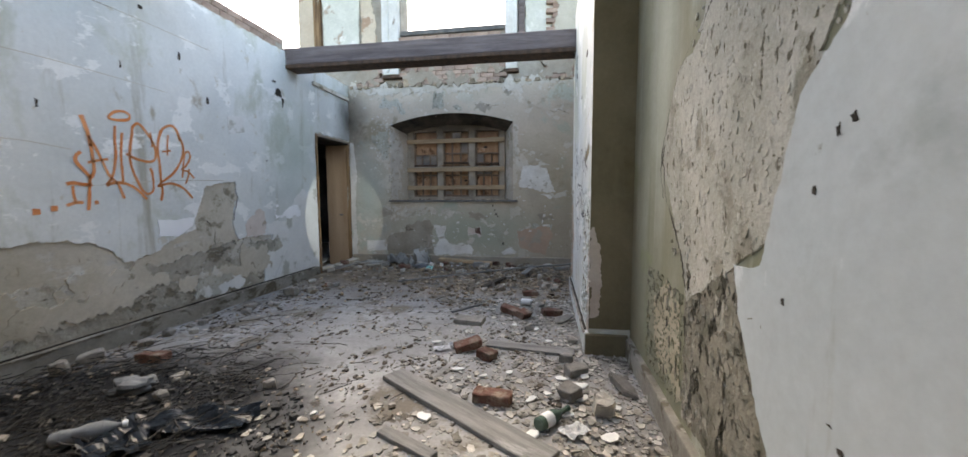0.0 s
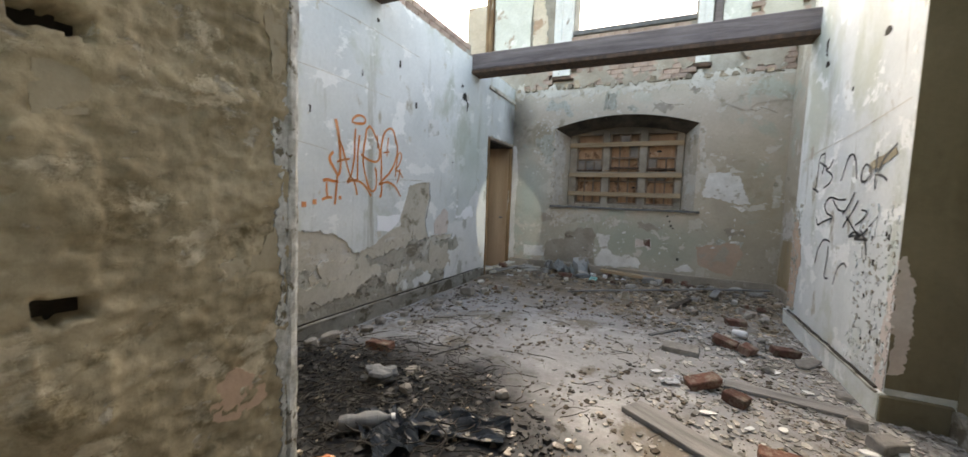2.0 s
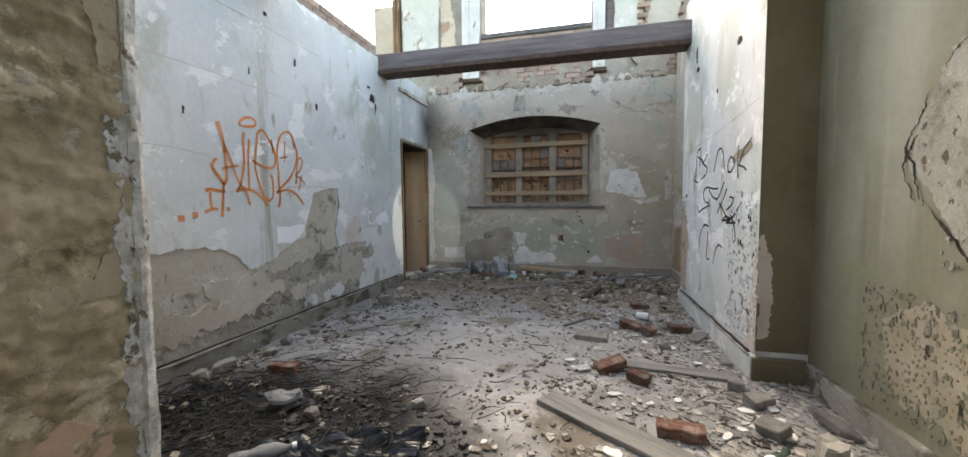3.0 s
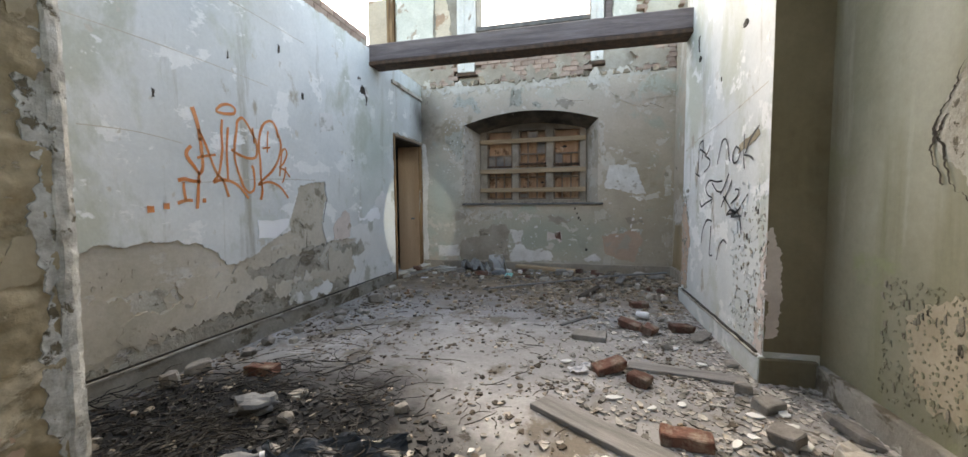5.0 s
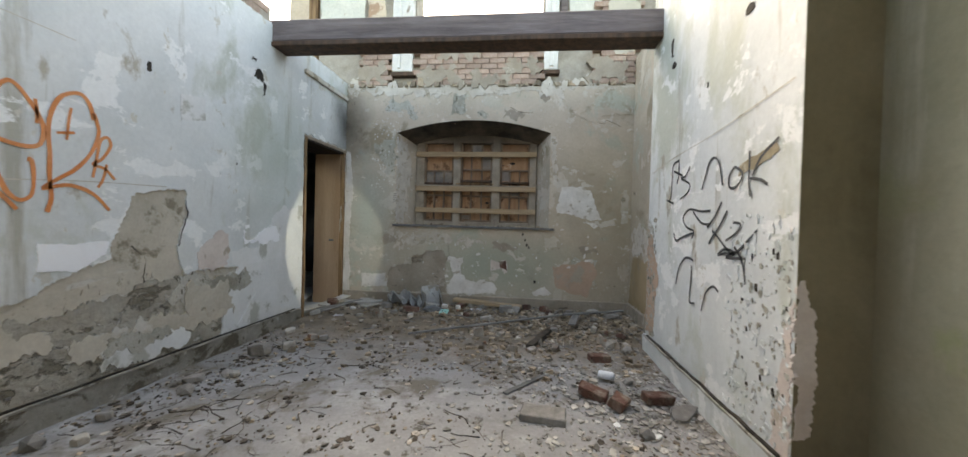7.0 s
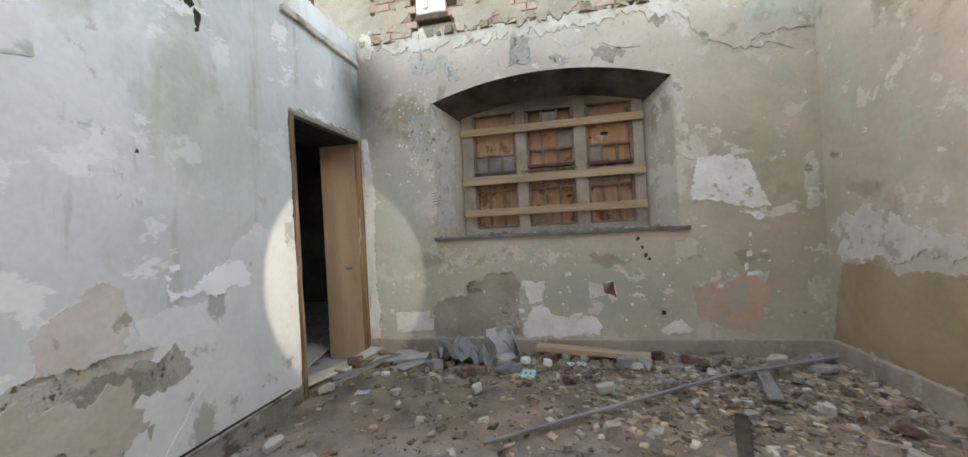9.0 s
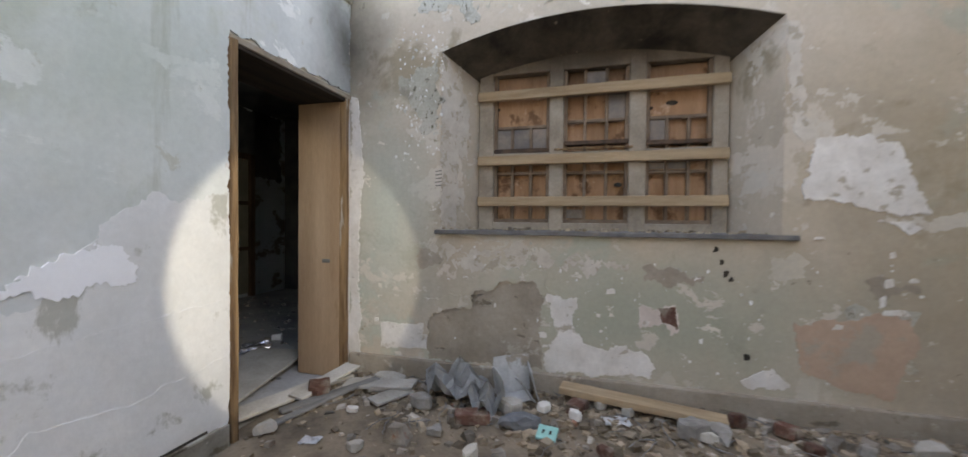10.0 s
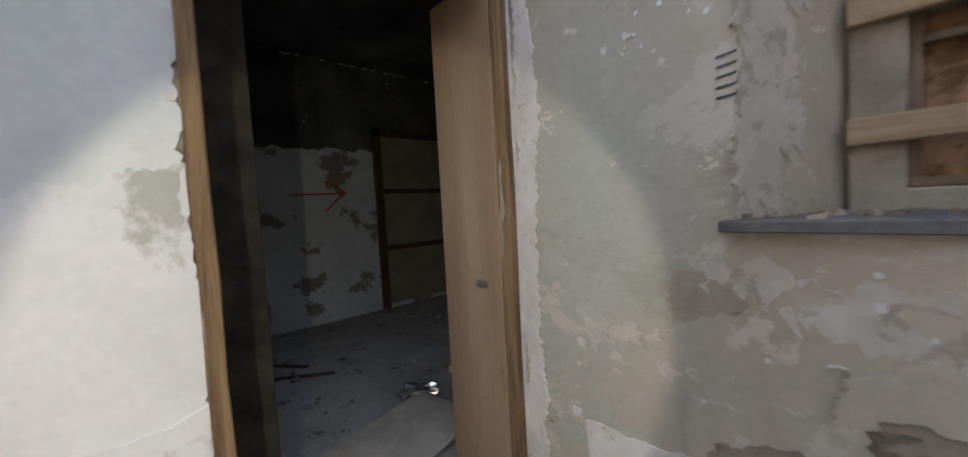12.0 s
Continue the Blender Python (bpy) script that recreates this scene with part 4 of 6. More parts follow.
# near space: unseen back wall with an added light opening, and ceiling
bm = bmesh.new()
for x0, x1, z0, z1 in ((-2.05, -1.4, -0.2, 3.4), (0.3, 1.5, -0.2, 3.4), (-1.4, 0.3, -0.2, 1.6), (-1.4, 0.3, 2.9, 3.4)):
    box(bm, x0, x1, -3.4, -3.2, z0, z1)
setting("wall_back", bm, STUB_RENDER, "unseen rendered wall behind the way in, opening added for light")
# Out-of-view slab; its right part reaches further to dim wall and floor.
bm = bmesh.new()
box(bm, -2.05, 1.5, -3.4, 0.1, 3.3, 3.45)
box(bm, -0.1, 1.5, 0.1, 2.2, 3.3, 3.45)
setting("ceiling", bm, CEIL, "unseen ceiling over the way in, added to block skylight")

# inner room behind the doorway
bm = bmesh.new()
box(bm, -6.8, -6.6, 4.4, 9.4, -0.2, 3.1)
wall_inner = setting("wall_inner", bm, INNER, "limewashed wall tinted with bluish light, darker above")
plate("soot", "I", [(4.45, 1.95), (7.2, 2.0), (9.1, 1.9), (9.1, 3.0), (4.45, 3.0)], -0.01, 0.004, DARK_INNER, wall_inner, 0.05, 0.05)
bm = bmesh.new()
# The unseen near side has an opening added to let skylight in.
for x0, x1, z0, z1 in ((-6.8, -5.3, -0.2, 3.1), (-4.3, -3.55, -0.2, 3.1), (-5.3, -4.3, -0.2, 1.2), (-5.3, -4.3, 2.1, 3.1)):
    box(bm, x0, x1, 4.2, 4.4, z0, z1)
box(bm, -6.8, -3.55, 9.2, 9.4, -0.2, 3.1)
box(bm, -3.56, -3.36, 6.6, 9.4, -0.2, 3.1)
setting("wall_inner_sides", bm, DARK_INNER, "dark side walls of the inner room, one with an added light opening")
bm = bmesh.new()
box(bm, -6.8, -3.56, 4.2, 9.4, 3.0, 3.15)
setting("ceiling_inner", bm, DARK_INNER, "dark ceiling of the inner room")

# broken cornice strip near the corner
part("cornice", bm_box(-3.16, -3.105, 4.95, 6.05, 2.93, 2.99, 0.01, 0.012, 10), RENDER_TAN, wall_left, "broken brown cornice strip")

# skirtings
for name, bmk in (("baseboard_left", bm_box(-3.16, -3.118, 0.46, 4.97, -0.05, 0.15, 0.006, 0.004, 12)), ("baseboard_far", bm_box(-3.12, 0.92, 6.035, 6.08, -0.05, 0.19, 0.006, 0.004, 12)),
                  ("baseboard_pier", bm_box(0.695, 0.73, 2.43, 4.6, -0.05, 0.17, 0.006, 0.004, 12)), ("baseboard_recess", bm_box(0.885, 0.925, 4.6, 6.03, -0.05, 0.2, 0.006, 0.003, 6)),
                  ("baseboard_return", bm_box(0.7, 1.02, 2.415, 2.455, -0.05, 0.16, 0.006, 0.003, 4)), ("baseboard_right", bm_box(1.0, 1.045, -3.2, 2.41, -0.05, 0.15, 0.006, 0.004, 14))):
    setting(name, bmk, {"baseboard_pier": PAINT_BLUE, "baseboard_return": SHADED_RETURN_BROWN, "baseboard_far": FAR_COAT, "baseboard_recess": FAR_COAT}.get(name, SKIRTING), "chipped dirty cement skirting along the wall")


def skirting_lip(name, x0, x1, y0, y1, z, gap_side):
    """A thin pale lip on top of a skirting, with the dark gap where it has come off the wall."""
    setting(name, bm_box(x0, x1, y0, y1, z, z + 0.013, 0.003, 0.006, 24), CEMENT_LIP, "thin dirty cement lip along the skirting")
    gx0, gx1 = (x0 - 0.012, x0 + 0.004) if gap_side < 0 else (x1 - 0.004, x1 + 0.012)
    setting(name + "_gap", bm_box(gx0, gx1, y0 + 0.05, y1 - 0.05, z + 0.008, z + 0.026, 0, 0.006, 16), DARK_HOLE, "dark gap between skirting and wall")


skirting_lip("trim_left", -3.128, -3.108, 0.48, 4.9, 0.145, -1)
skirting_lip("trim_pier", 0.684, 0.702, 2.45, 4.55, 0.16, 1)


# ---- beams ----
def beam(y0, y1, x0, x1, label, up=0.0):
    t = thing("ceiling_beam", label, "beam", (x0, y0, 2.98), "ceiling beams")
    m = Matrix.Translation((-x0, -y0, -2.98))
    part("timber", bm_box(x0, x1, y0, y1, 3.03 + up, 3.25 + up, 0.012, 0.006, 9, m), OLD_BEAM, t)
    part("lower_flange", bm_box(x0, x1, y0 - 0.012, y1 + 0.012, 2.98 + up, 3.028 + up, 0.006, 0.005, 9, m), DARK_WOOD, t, "darker underside board")
    return t


beam(4.36, 4.6, -3.3, 0.78, "weathered dark timber beam spanning the roofless room")
beam(2.22, 2.44, -3.3, 1.1, "dark timber beam along the ceiling's broken edge", 0.08)


# ---- window ----
win = tagged(new("window_1"), "boarded wooden casement window behind three pine battens", "window", kind="structure")
WX = (-2.18, -2.06, -1.61, -1.50, -1.02, -0.90, -0.46, -0.36)
part("sill", bm_box(-2.40, -0.10, 6.02, 6.50, 1.145, 1.176, 0.006, 0.003, 8), SLATE, win, "dark slate sill covered in rubble")
for a, b in ((0, 1), (2, 3), (4, 5), (6, 7)):
    part("mullion", bm_box(WX[a], WX[b], 6.44, 6.53, 1.16, 2.5, 0.006), FRAME_WOOD, win)
part("bottom_rail", bm_box(-2.18, -0.36, 6.445, 6.53, 1.162, 1.235, 0.006), FRAME_WOOD, win)
part("top_rail", bm_box(-2.18, -0.36, 6.445, 6.53, 2.42, 2.56, 0.006), FRAME_WOOD, win)
part("transom", bm_box(-2.06, -0.46, 6.45, 6.53, 1.70, 1.79, 0.006), FRAME_WOOD, win)


def glazed_light(xa, xb, rows, low_row, boarded, rail):
    """One tier pair of sashes: thick glazing bars before orange boarding, with a few panes left."""
    part("backing_board", bm_box(xa - 0.02, xb + 0.02, 6.535, 6.555, 1.17, 2.48), PLY, win, "orange plywood nailed behind the panes")
    for x in (xa + 0.012, xb - 0.012):
        part("sash_stile", bm_box(x - 0.014, x + 0.014, 6.468, 6.52, 1.235, 2.42, 0.004), DARK_FRAME, win)
    top = 2.42 if not boarded else rows[0]
    for i in (1, 2):
        x = xa + (xb - xa) * i / 3
        part("glazing_bar", bm_box(x - 0.012, x + 0.012, 6.476, 6.515, 1.235, top, 0.004), DARK_FRAME, win)
    for z in rows + (low_row,):
        part("glazing_bar", bm_box(xa + 0.02, xb - 0.02, 6.478, 6.513, z - 0.012, z + 0.012, 0.004), DARK_FRAME, win)
    # Dark wood here paints in the shadow gap below the upper sash.
    part("sash_rail", bm_box(xa, xb, 6.455, 6.52, rail - 0.012, rail + 0.020, 0.004), DARK_WOOD, win, "lower rail of the upper sash, its shadow coloured in")
    part("sash_rail", bm_box(xa, xb, 6.462, 6.52, 1.235, 1.262, 0.004), DARK_FRAME, win)
    if boarded:
        part("cover_board", bm_box(xa + 0.026, xb - 0.026, 6.505, 6.528, rows[0] + 0.014, 2.22, 0.003), PLY, win, "orange plywood sheet with dark knots")
        part("cover_board", bm_box(xa + 0.026, xb - 0.026, 6.512, 6.53, 2.225, 2.41, 0.003), PLY, win, "orange plywood sheet with dark knots")


glazed_light(-2.06, -1.61, (2.0,), 1.63, True, 1.806)
glazed_light(-1.50, -1.02, (2.235, 2.025), 1.626, False, 1.85)
glazed_light(-0.90, -0.46, (2.02,), 1.62, True, 1.83)
for i, j, z0, z1 in ((0, 0, 1.83, 1.985), (0, 1, 1.83, 1.985), (0, 2, 1.83, 1.985), (1, 2, 2.04, 2.22), (2, 0, 1.86, 2.005), (1, 1, 2.25, 2.40), (2, 0, 1.64, 1.69), (2, 1, 1.64, 1.69), (1, 0, 1.27, 1.34)):
    xa, xb = ((-2.06, -1.61), (-1.50, -1.02), (-0.90, -0.46))[i]
    w = (xb - xa) / 3
    part("pane", bm_box(xa + w * j + 0.013, xa + w * (j + 1) - 0.013, 6.49, 6.494, z0, z1), PANE, win, "grimy cracked glass pane")
for x, z, w, h in ((-1.09, 1.53, 0.03, 0.018), (-0.72, 2.13, 0.045, 0.02), (-0.86, 2.10, 0.012, 0.01), (-2.03, 2.16, 0.012, 0.014)):
    knot = bmesh.new()
    bmesh.ops.create_cone(knot, cap_ends=True, segments=9, radius1=1, radius2=0.8, depth=1, matrix=Matrix.Translation((x, 6.502, z)) @ Euler((radians(90), 0, 0)).to_matrix().to_4x4() @ Matrix.Diagonal((w, h, 0.012, 1)))
    part("knot_hole", knot, DARK_HOLE, win, "dark knot hole")
for z, tilt in ((2.21, 0.3), (1.692, 0.2), (1.363, 0.1)):
    m = Matrix.Translation((-1.27, 6.40, z)) @ Euler((0, radians(-tilt), 0)).to_matrix().to_4x4()
    part("batten", bm_box(-0.91, 0.91, 0, 0.03, 0, 0.075, 0.004, 0.003, 6, m), PALE_WOOD, win, "pale pine batten nailed across")
m = Matrix.Translation((-1.27, 6.43, 1.80))
part("latch_bar", bm_box(-0.30, 0.28, 0, 0.015, 0, 0.014, 0.003, 0, 0, m), RAW_EDGE, win, "rusty latch bar")

# upper window casing left hanging
win2 = tagged(new("window_2"), "open upper window with flaking white casing", "window", kind="structure")
for x0, x1 in ((-2.47, -2.17), (-0.31, -0.12)):
    part("casing", bm_box(x0, x1, 6.04, 6.16, 3.36, 5.0, 0.01, 0.006, 8), WHITE_WOOD, win2)
    part("casing_edge", bm_box(x0 + 0.08, x0 + 0.13, 6.015, 6.045, 3.4, 5.0, 0.006), WHITE_WOOD, win2)
    part("casing_foot", bm_box(x0 - 0.02, x1 + 0.03, 6.05, 6.2, 3.30, 3.362, 0.01), DARK_WOOD, win2)
part("sill_board", bm_box(-2.15, -0.33, 6.1, 6.5, 4.02, 4.10, 0.01, 0.005, 6), SLATE, win2)
part("dark_strip", bm_box(-0.10, 0.0, 6.08, 6.16, 3.75, 5.0, 0.01), OLD_BEAM, win2)

post = thing("wooden_post", "split brown door post at the corner of the upper storey", "post", (-3.72, 6.2, 3.2))
m = Matrix.Translation((3.72, -6.2, -3.2))
part("timber", bm_box(-3.80, -3.66, 6.12, 6.26, 3.2, 5.2, 0.01, 0.008, 6, m), RAW_EDGE, post)
bm = bmesh.new()
box(bm, -4.6, -3.5, 6.9, 7.1, 3.0, 5.2)
setting("wall_beyond", bm, OCHRE, "ochre rendered wall beyond the upper doorway")

# ---- doorway ----
door = tagged(new("door_1"), "open doorway lined with tan boards and a split frame", "door", kind="structure")
lining = part("lining", bm_box(-3.56, -3.18, 5.985, 6.05, 0.0, 2.16, 0.004), DOOR_PLY, door, "tan board door lining with pale drips")
# Head and inner post carry the doorway's shade in their colour.
part("lining_head", bm_box(-3.56, -3.13, 5.0, 6.05, 2.155, 2.2, 0.004), SHADE_BLACK_WOOD, door, "soffit board coloured black for shade")
part("lining_left", bm_box(-3.60, -3.54, 5.0, 5.215, 0.0, 2.155, 0.004), DARK_HOLE, door, "inner post coloured near-black for shade")
part("frame_right", bm_box(-3.18, -3.125, 5.985, 6.035, 0.0, 2.2, 0.006, 0.006, 9), RAW_EDGE, door, "splintered brown frame edge")
part("frame_left", bm_box(-3.19, -3.118, 4.985, 5.025, 0.0, 2.2, 0.006, 0.006, 9), RAW_EDGE, door, "splintered brown frame edge")
part("frame_head", bm_box(-3.19, -3.12, 4.985, 6.05, 2.18, 2.215, 0.005, 0.004, 9), FRAME_WOOD, door)
plate("chipped_plaster", "F", [(-3.14, 0.1), (-3.04, 0.12), (-3.06, 0.9), (-3.02, 1.5), (-3.07, 2.2), (-3.14, 2.2)], -0.01, 0.007, WHITE_PLASTER, door, 0.03, 0.015)
plate("chipped_plaster", "L", [(6.036, 0.1), (6.066, 0.1), (6.066, 2.2), (6.036, 2.2)], -0.02, 0.012, WHITE_PLASTER, door, 0.01, 0.02)
part("bolt_plate", bm_box(-3.33, -3.26, 5.978, 5.986, 0.9, 0.93, 0.002), GREY_WOOD, lining, "rubbed mark of a lost bolt")

inner = tagged(new("door_2"), "boarded-up doorway of yellowed panels with dark battens", "door", kind="structure")
for z0, z1 in ((0.05, 0.74), (0.80, 1.46), (1.52, 2.18)):
    part("panel", bm_box(-6.61, -6.575, 7.3, 8.4, z0, z1, 0.004), YELLOW_BOARD, inner)
for z in (0.74, 1.46):
    part("batten", bm_box(-6.6, -6.55, 7.28, 8.42, z, z + 0.06, 0.004), DARK_WOOD, inner)
for y in (7.22, 8.4):
    part("frame", bm_box(-6.6, -6.53, y, y + 0.09, 0.0, 2.27, 0.004), DARK_WOOD, inner)
part("frame", bm_box(-6.6, -6.53, 7.22, 8.49, 2.18, 2.27, 0.004), DARK_WOOD, inner)

# ---- painted writing ----
orange_tag = tagged(new("graffiti_orange"), "orange spray-painted tag across the blue side wall", "graffiti")
parent_paint["graffiti_orange"] = ORANGE_PAINT
black_tag = tagged(new("graffiti_black"), "black spray-painted words on the pale wall pier", "graffiti")
parent_paint["graffiti_black"] = BLACK_PAINT
red_arrow = tagged(new("graffiti_arrow"), "red arrow painted on the limewashed inner wall", "graffiti")
parent_paint["graffiti_arrow"] = RED_PAINT
stroke(red_arrow, "I", 0.022, [(6.22, 1.47), (6.5, 1.475), (6.84, 1.48)], d=0.008)
stroke(red_arrow, "I", 0.022, [(6.62, 1.62), (6.75, 1.55), (6.84, 1.48)], d=0.0085)
stroke(red_arrow, "I", 0.022, [(6.59, 1.27), (6.7, 1.38), (6.84, 1.48)], d=0.009)
stroke(orange_tag, "L", 0.038, [(1.88, 1.87), (1.9, 1.81), (1.92, 1.73), (1.93, 1.64)])
stroke(orange_tag, "L", 0.03, [(1.93, 1.66), (1.94, 1.53), (1.94, 1.45), (1.92, 1.4), (1.9, 1.41), (1.87, 1.45), (1.83, 1.5), (1.82, 1.53), (1.83, 1.56), (1.86, 1.59)])
stroke(orange_tag, "L", 0.026, [(1.92, 1.72), (1.96, 1.64), (2.0, 1.54), (2.03, 1.46), (2.06, 1.4), (2.11, 1.35), (2.15, 1.23)])
stroke(orange_tag, "L", 0.024, [(1.9, 1.51), (1.96, 1.53), (2.05, 1.55)])
stroke(orange_tag, "L", 0.026, [(2.12, 1.83), (2.11, 1.73), (2.11, 1.6), (2.09, 1.48), (2.07, 1.41), (2.03, 1.35)])
stroke(orange_tag, "L", 0.036, [(2.02, 1.34), (2.08, 1.36), (2.16, 1.36)])
stroke(orange_tag, "L", 0.026, [(2.16, 1.36), (2.23, 1.33), (2.28, 1.29), (2.34, 1.22)])
stroke(orange_tag, "L", 0.024, [(2.17, 1.78), (2.15, 1.6), (2.15, 1.46), (2.15, 1.37)])
stroke(orange_tag, "L", 0.026, [(2.07, 1.89), (2.12, 1.94), (2.19, 1.96), (2.24, 1.94), (2.23, 1.9), (2.15, 1.88), (2.09, 1.88), (2.07, 1.89)])
stroke(orange_tag, "L", 0.026, [(2.19, 1.61), (2.25, 1.58), (2.33, 1.56), (2.4, 1.56), (2.44, 1.59), (2.45, 1.67), (2.42, 1.75), (2.38, 1.81), (2.34, 1.86), (2.3, 1.88), (2.26, 1.84), (2.25, 1.78), (2.23, 1.68), (2.22, 1.56), (2.24, 1.46), (2.27, 1.38), (2.3, 1.31), (2.35, 1.27), (2.4, 1.3), (2.41, 1.39), (2.4, 1.48), (2.38, 1.49)])
stroke(orange_tag, "L", 0.02, [(2.41, 1.82), (2.42, 1.75), (2.42, 1.69)])
stroke(orange_tag, "L", 0.028, [(2.47, 1.21), (2.49, 1.29), (2.48, 1.42), (2.48, 1.54), (2.47, 1.67), (2.49, 1.79), (2.53, 1.87), (2.59, 1.91), (2.64, 1.91), (2.68, 1.86), (2.7, 1.78)])
stroke(orange_tag, "L", 0.018, [(2.58, 1.82), (2.57, 1.75), (2.56, 1.63)])
stroke(orange_tag, "L", 0.018, [(2.51, 1.66), (2.6, 1.68)])
stroke(orange_tag, "L", 0.026, [(2.7, 1.82), (2.73, 1.71), (2.69, 1.58), (2.61, 1.47), (2.52, 1.4), (2.45, 1.34), (2.57, 1.37), (2.7, 1.33), (2.8, 1.23)])
stroke(orange_tag, "L", 0.02, [(2.7, 1.43), (2.72, 1.55), (2.74, 1.66), (2.78, 1.69), (2.8, 1.64), (2.75, 1.55), (2.7, 1.51), (2.77, 1.49), (2.83, 1.43)])
stroke(orange_tag, "L", 0.02, [(2.78, 1.52), (2.76, 1.43), (2.73, 1.37)])
stroke(orange_tag, "L", 0.034, [(1.75, 1.34), (1.8, 1.35), (1.86, 1.34), (1.92, 1.34)])
stroke(orange_tag, "L", 0.022, [(1.79, 1.33), (1.79, 1.27), (1.8, 1.2)])
stroke(orange_tag, "L", 0.026, [(1.74, 1.18), (1.8, 1.2), (1.85, 1.2)])
stroke(orange_tag, "L", 0.028, [(1.91, 1.41), (1.9, 1.32), (1.89, 1.21), (1.88, 1.14)])
stroke(orange_tag, "L", 0.034, [(1.925, 1.2), (1.955, 1.2)])
stroke(orange_tag, "L", 0.050, [(1.54, 1.14), (1.585, 1.14)])
stroke(orange_tag, "L", 0.046, [(1.645, 1.16), (1.685, 1.16)])
stroke(black_tag, "P", 0.02, [(3.86, 1.76), (3.98, 1.74), (4.0, 1.62), (4.01, 1.49), (4.06, 1.44)], d=0.006)
stroke(black_tag, "P", 0.02, [(4.11, 1.46), (3.95, 1.42)], d=0.006)
stroke(black_tag, "P", 0.02, [(3.86, 1.77), (3.86, 1.64), (3.89, 1.58)], d=0.006)
stroke(black_tag, "P", 0.02, [(3.97, 1.69), (3.78, 1.63)], d=0.006)
stroke(black_tag, "P", 0.02, [(3.64, 1.68), (3.72, 1.62), (3.8, 1.61), (3.64, 1.55), (3.67, 1.49), (3.81, 1.45)], d=0.006)
stroke(black_tag, "P", 0.02, [(3.43, 1.49), (3.39, 1.56), (3.33, 1.66), (3.25, 1.68), (3.19, 1.63), (3.16, 1.55), (3.14, 1.49)], d=0.006)
stroke(black_tag, "P", 0.02, [(3.01, 1.58), (3.06, 1.54), (3.06, 1.48), (3.01, 1.46), (2.94, 1.49), (2.92, 1.54), (2.99, 1.58), (3.01, 1.58)], d=0.006)
stroke(black_tag, "P", 0.02, [(2.85, 1.65), (2.85, 1.55), (2.85, 1.47), (2.83, 1.4)], d=0.006)
stroke(black_tag, "P", 0.02, [(2.6, 1.67), (2.74, 1.6), (2.82, 1.51)], d=0.006)
stroke(black_tag, "P", 0.02, [(2.84, 1.5), (2.74, 1.48), (2.68, 1.45)], d=0.006)
stroke(black_tag, "P", 0.02, [(3.29, 1.34), (3.43, 1.34), (3.63, 1.36), (3.74, 1.3), (3.67, 1.23), (3.54, 1.2), (3.57, 1.15)], d=0.006)
stroke(black_tag, "P", 0.02, [(3.54, 1.19), (3.75, 1.15), (3.87, 1.12), (3.92, 1.18)], d=0.006)
stroke(black_tag, "P", 0.02, [(3.14, 1.39), (3.24, 1.29), (3.33, 1.23)], d=0.006)
stroke(black_tag, "P", 0.02, [(3.56, 1.34), (3.42, 1.26), (3.29, 1.25)], d=0.006)
stroke(black_tag, "P", 0.02, [(3.07, 1.33), (3.16, 1.24), (3.25, 1.17), (3.3, 1.12)], d=0.006)
stroke(black_tag, "P", 0.02, [(3.0, 1.26), (2.92, 1.25), (2.96, 1.2), (3.08, 1.15)], d=0.006)
stroke(black_tag, "P", 0.02, [(3.26, 1.21), (3.18, 1.17), (3.08, 1.11), (3.0, 1.07)], d=0.006)
stroke(black_tag, "P", 0.02, [(2.75, 1.22), (2.84, 1.16), (2.95, 1.09), (3.1, 1.07), (3.17, 1.06), (3.08, 1.1), (2.97, 1.08), (3.07, 1.05), (2.86, 1.06)], d=0.006)
stroke(black_tag, "P", 0.02, [(2.98, 1.12), (2.89, 1.04), (2.85, 0.92)], d=0.006)
stroke(black_tag, "P", 0.02, [(3.84, 0.77), (3.8, 0.9), (3.69, 0.99), (3.6, 1.0), (3.53, 0.99)], d=0.006)
stroke(black_tag, "P", 0.02, [(3.56, 0.95), (3.56, 0.84), (3.58, 0.69), (3.49, 0.69)], d=0.006)
stroke(black_tag, "P", 0.02, [(3.38, 0.66), (3.32, 0.79), (3.22, 0.85), (3.15, 0.83)], d=0.006)

# ---- small marks on the walls ----
def mark(wall, a, b, w, h, parent, material=DARK_HOLE, d=0.0, name="hole"):
    plate(name, wall, [(a - w, b - h), (a + w * 0.8, b - h * 0.8), (a + w, b + h * 0.7), (a - w * 0.5, b + h)], d - 0.004, d, material, parent, min(w, h) * 0.9, 0.012)


mark("L", 4.17, 2.62, 0.07, 0.05, wall_left, d=0.0155)
mark("L", 4.26, 2.50, 0.025, 0.07, wall_left, d=0.0155)
mark("L", 4.10, 2.74, 0.04, 0.03, wall_left, d=0.0155)
for y, z, w, h in ((1.62, 1.9, 0.012, 0.03), (3.05, 2.25, 0.012, 0.035), (2.75, 2.6, 0.01, 0.04), (1.3, 2.5, 0.015, 0.02), (2.4, 2.9, 0.02, 0.015), (3.9, 1.7, 0.01, 0.012), (0.9, 1.5, 0.01, 0.02), (2.2, 2.35, 0.008, 0.03)):
    mark("L", y, z, w, h, wall_left, d=0.0155)
mark("L", 4.97, 1.52, 0.012, 0.012, wall_left, WHITE_PLASTER, 0.0165, "chip")
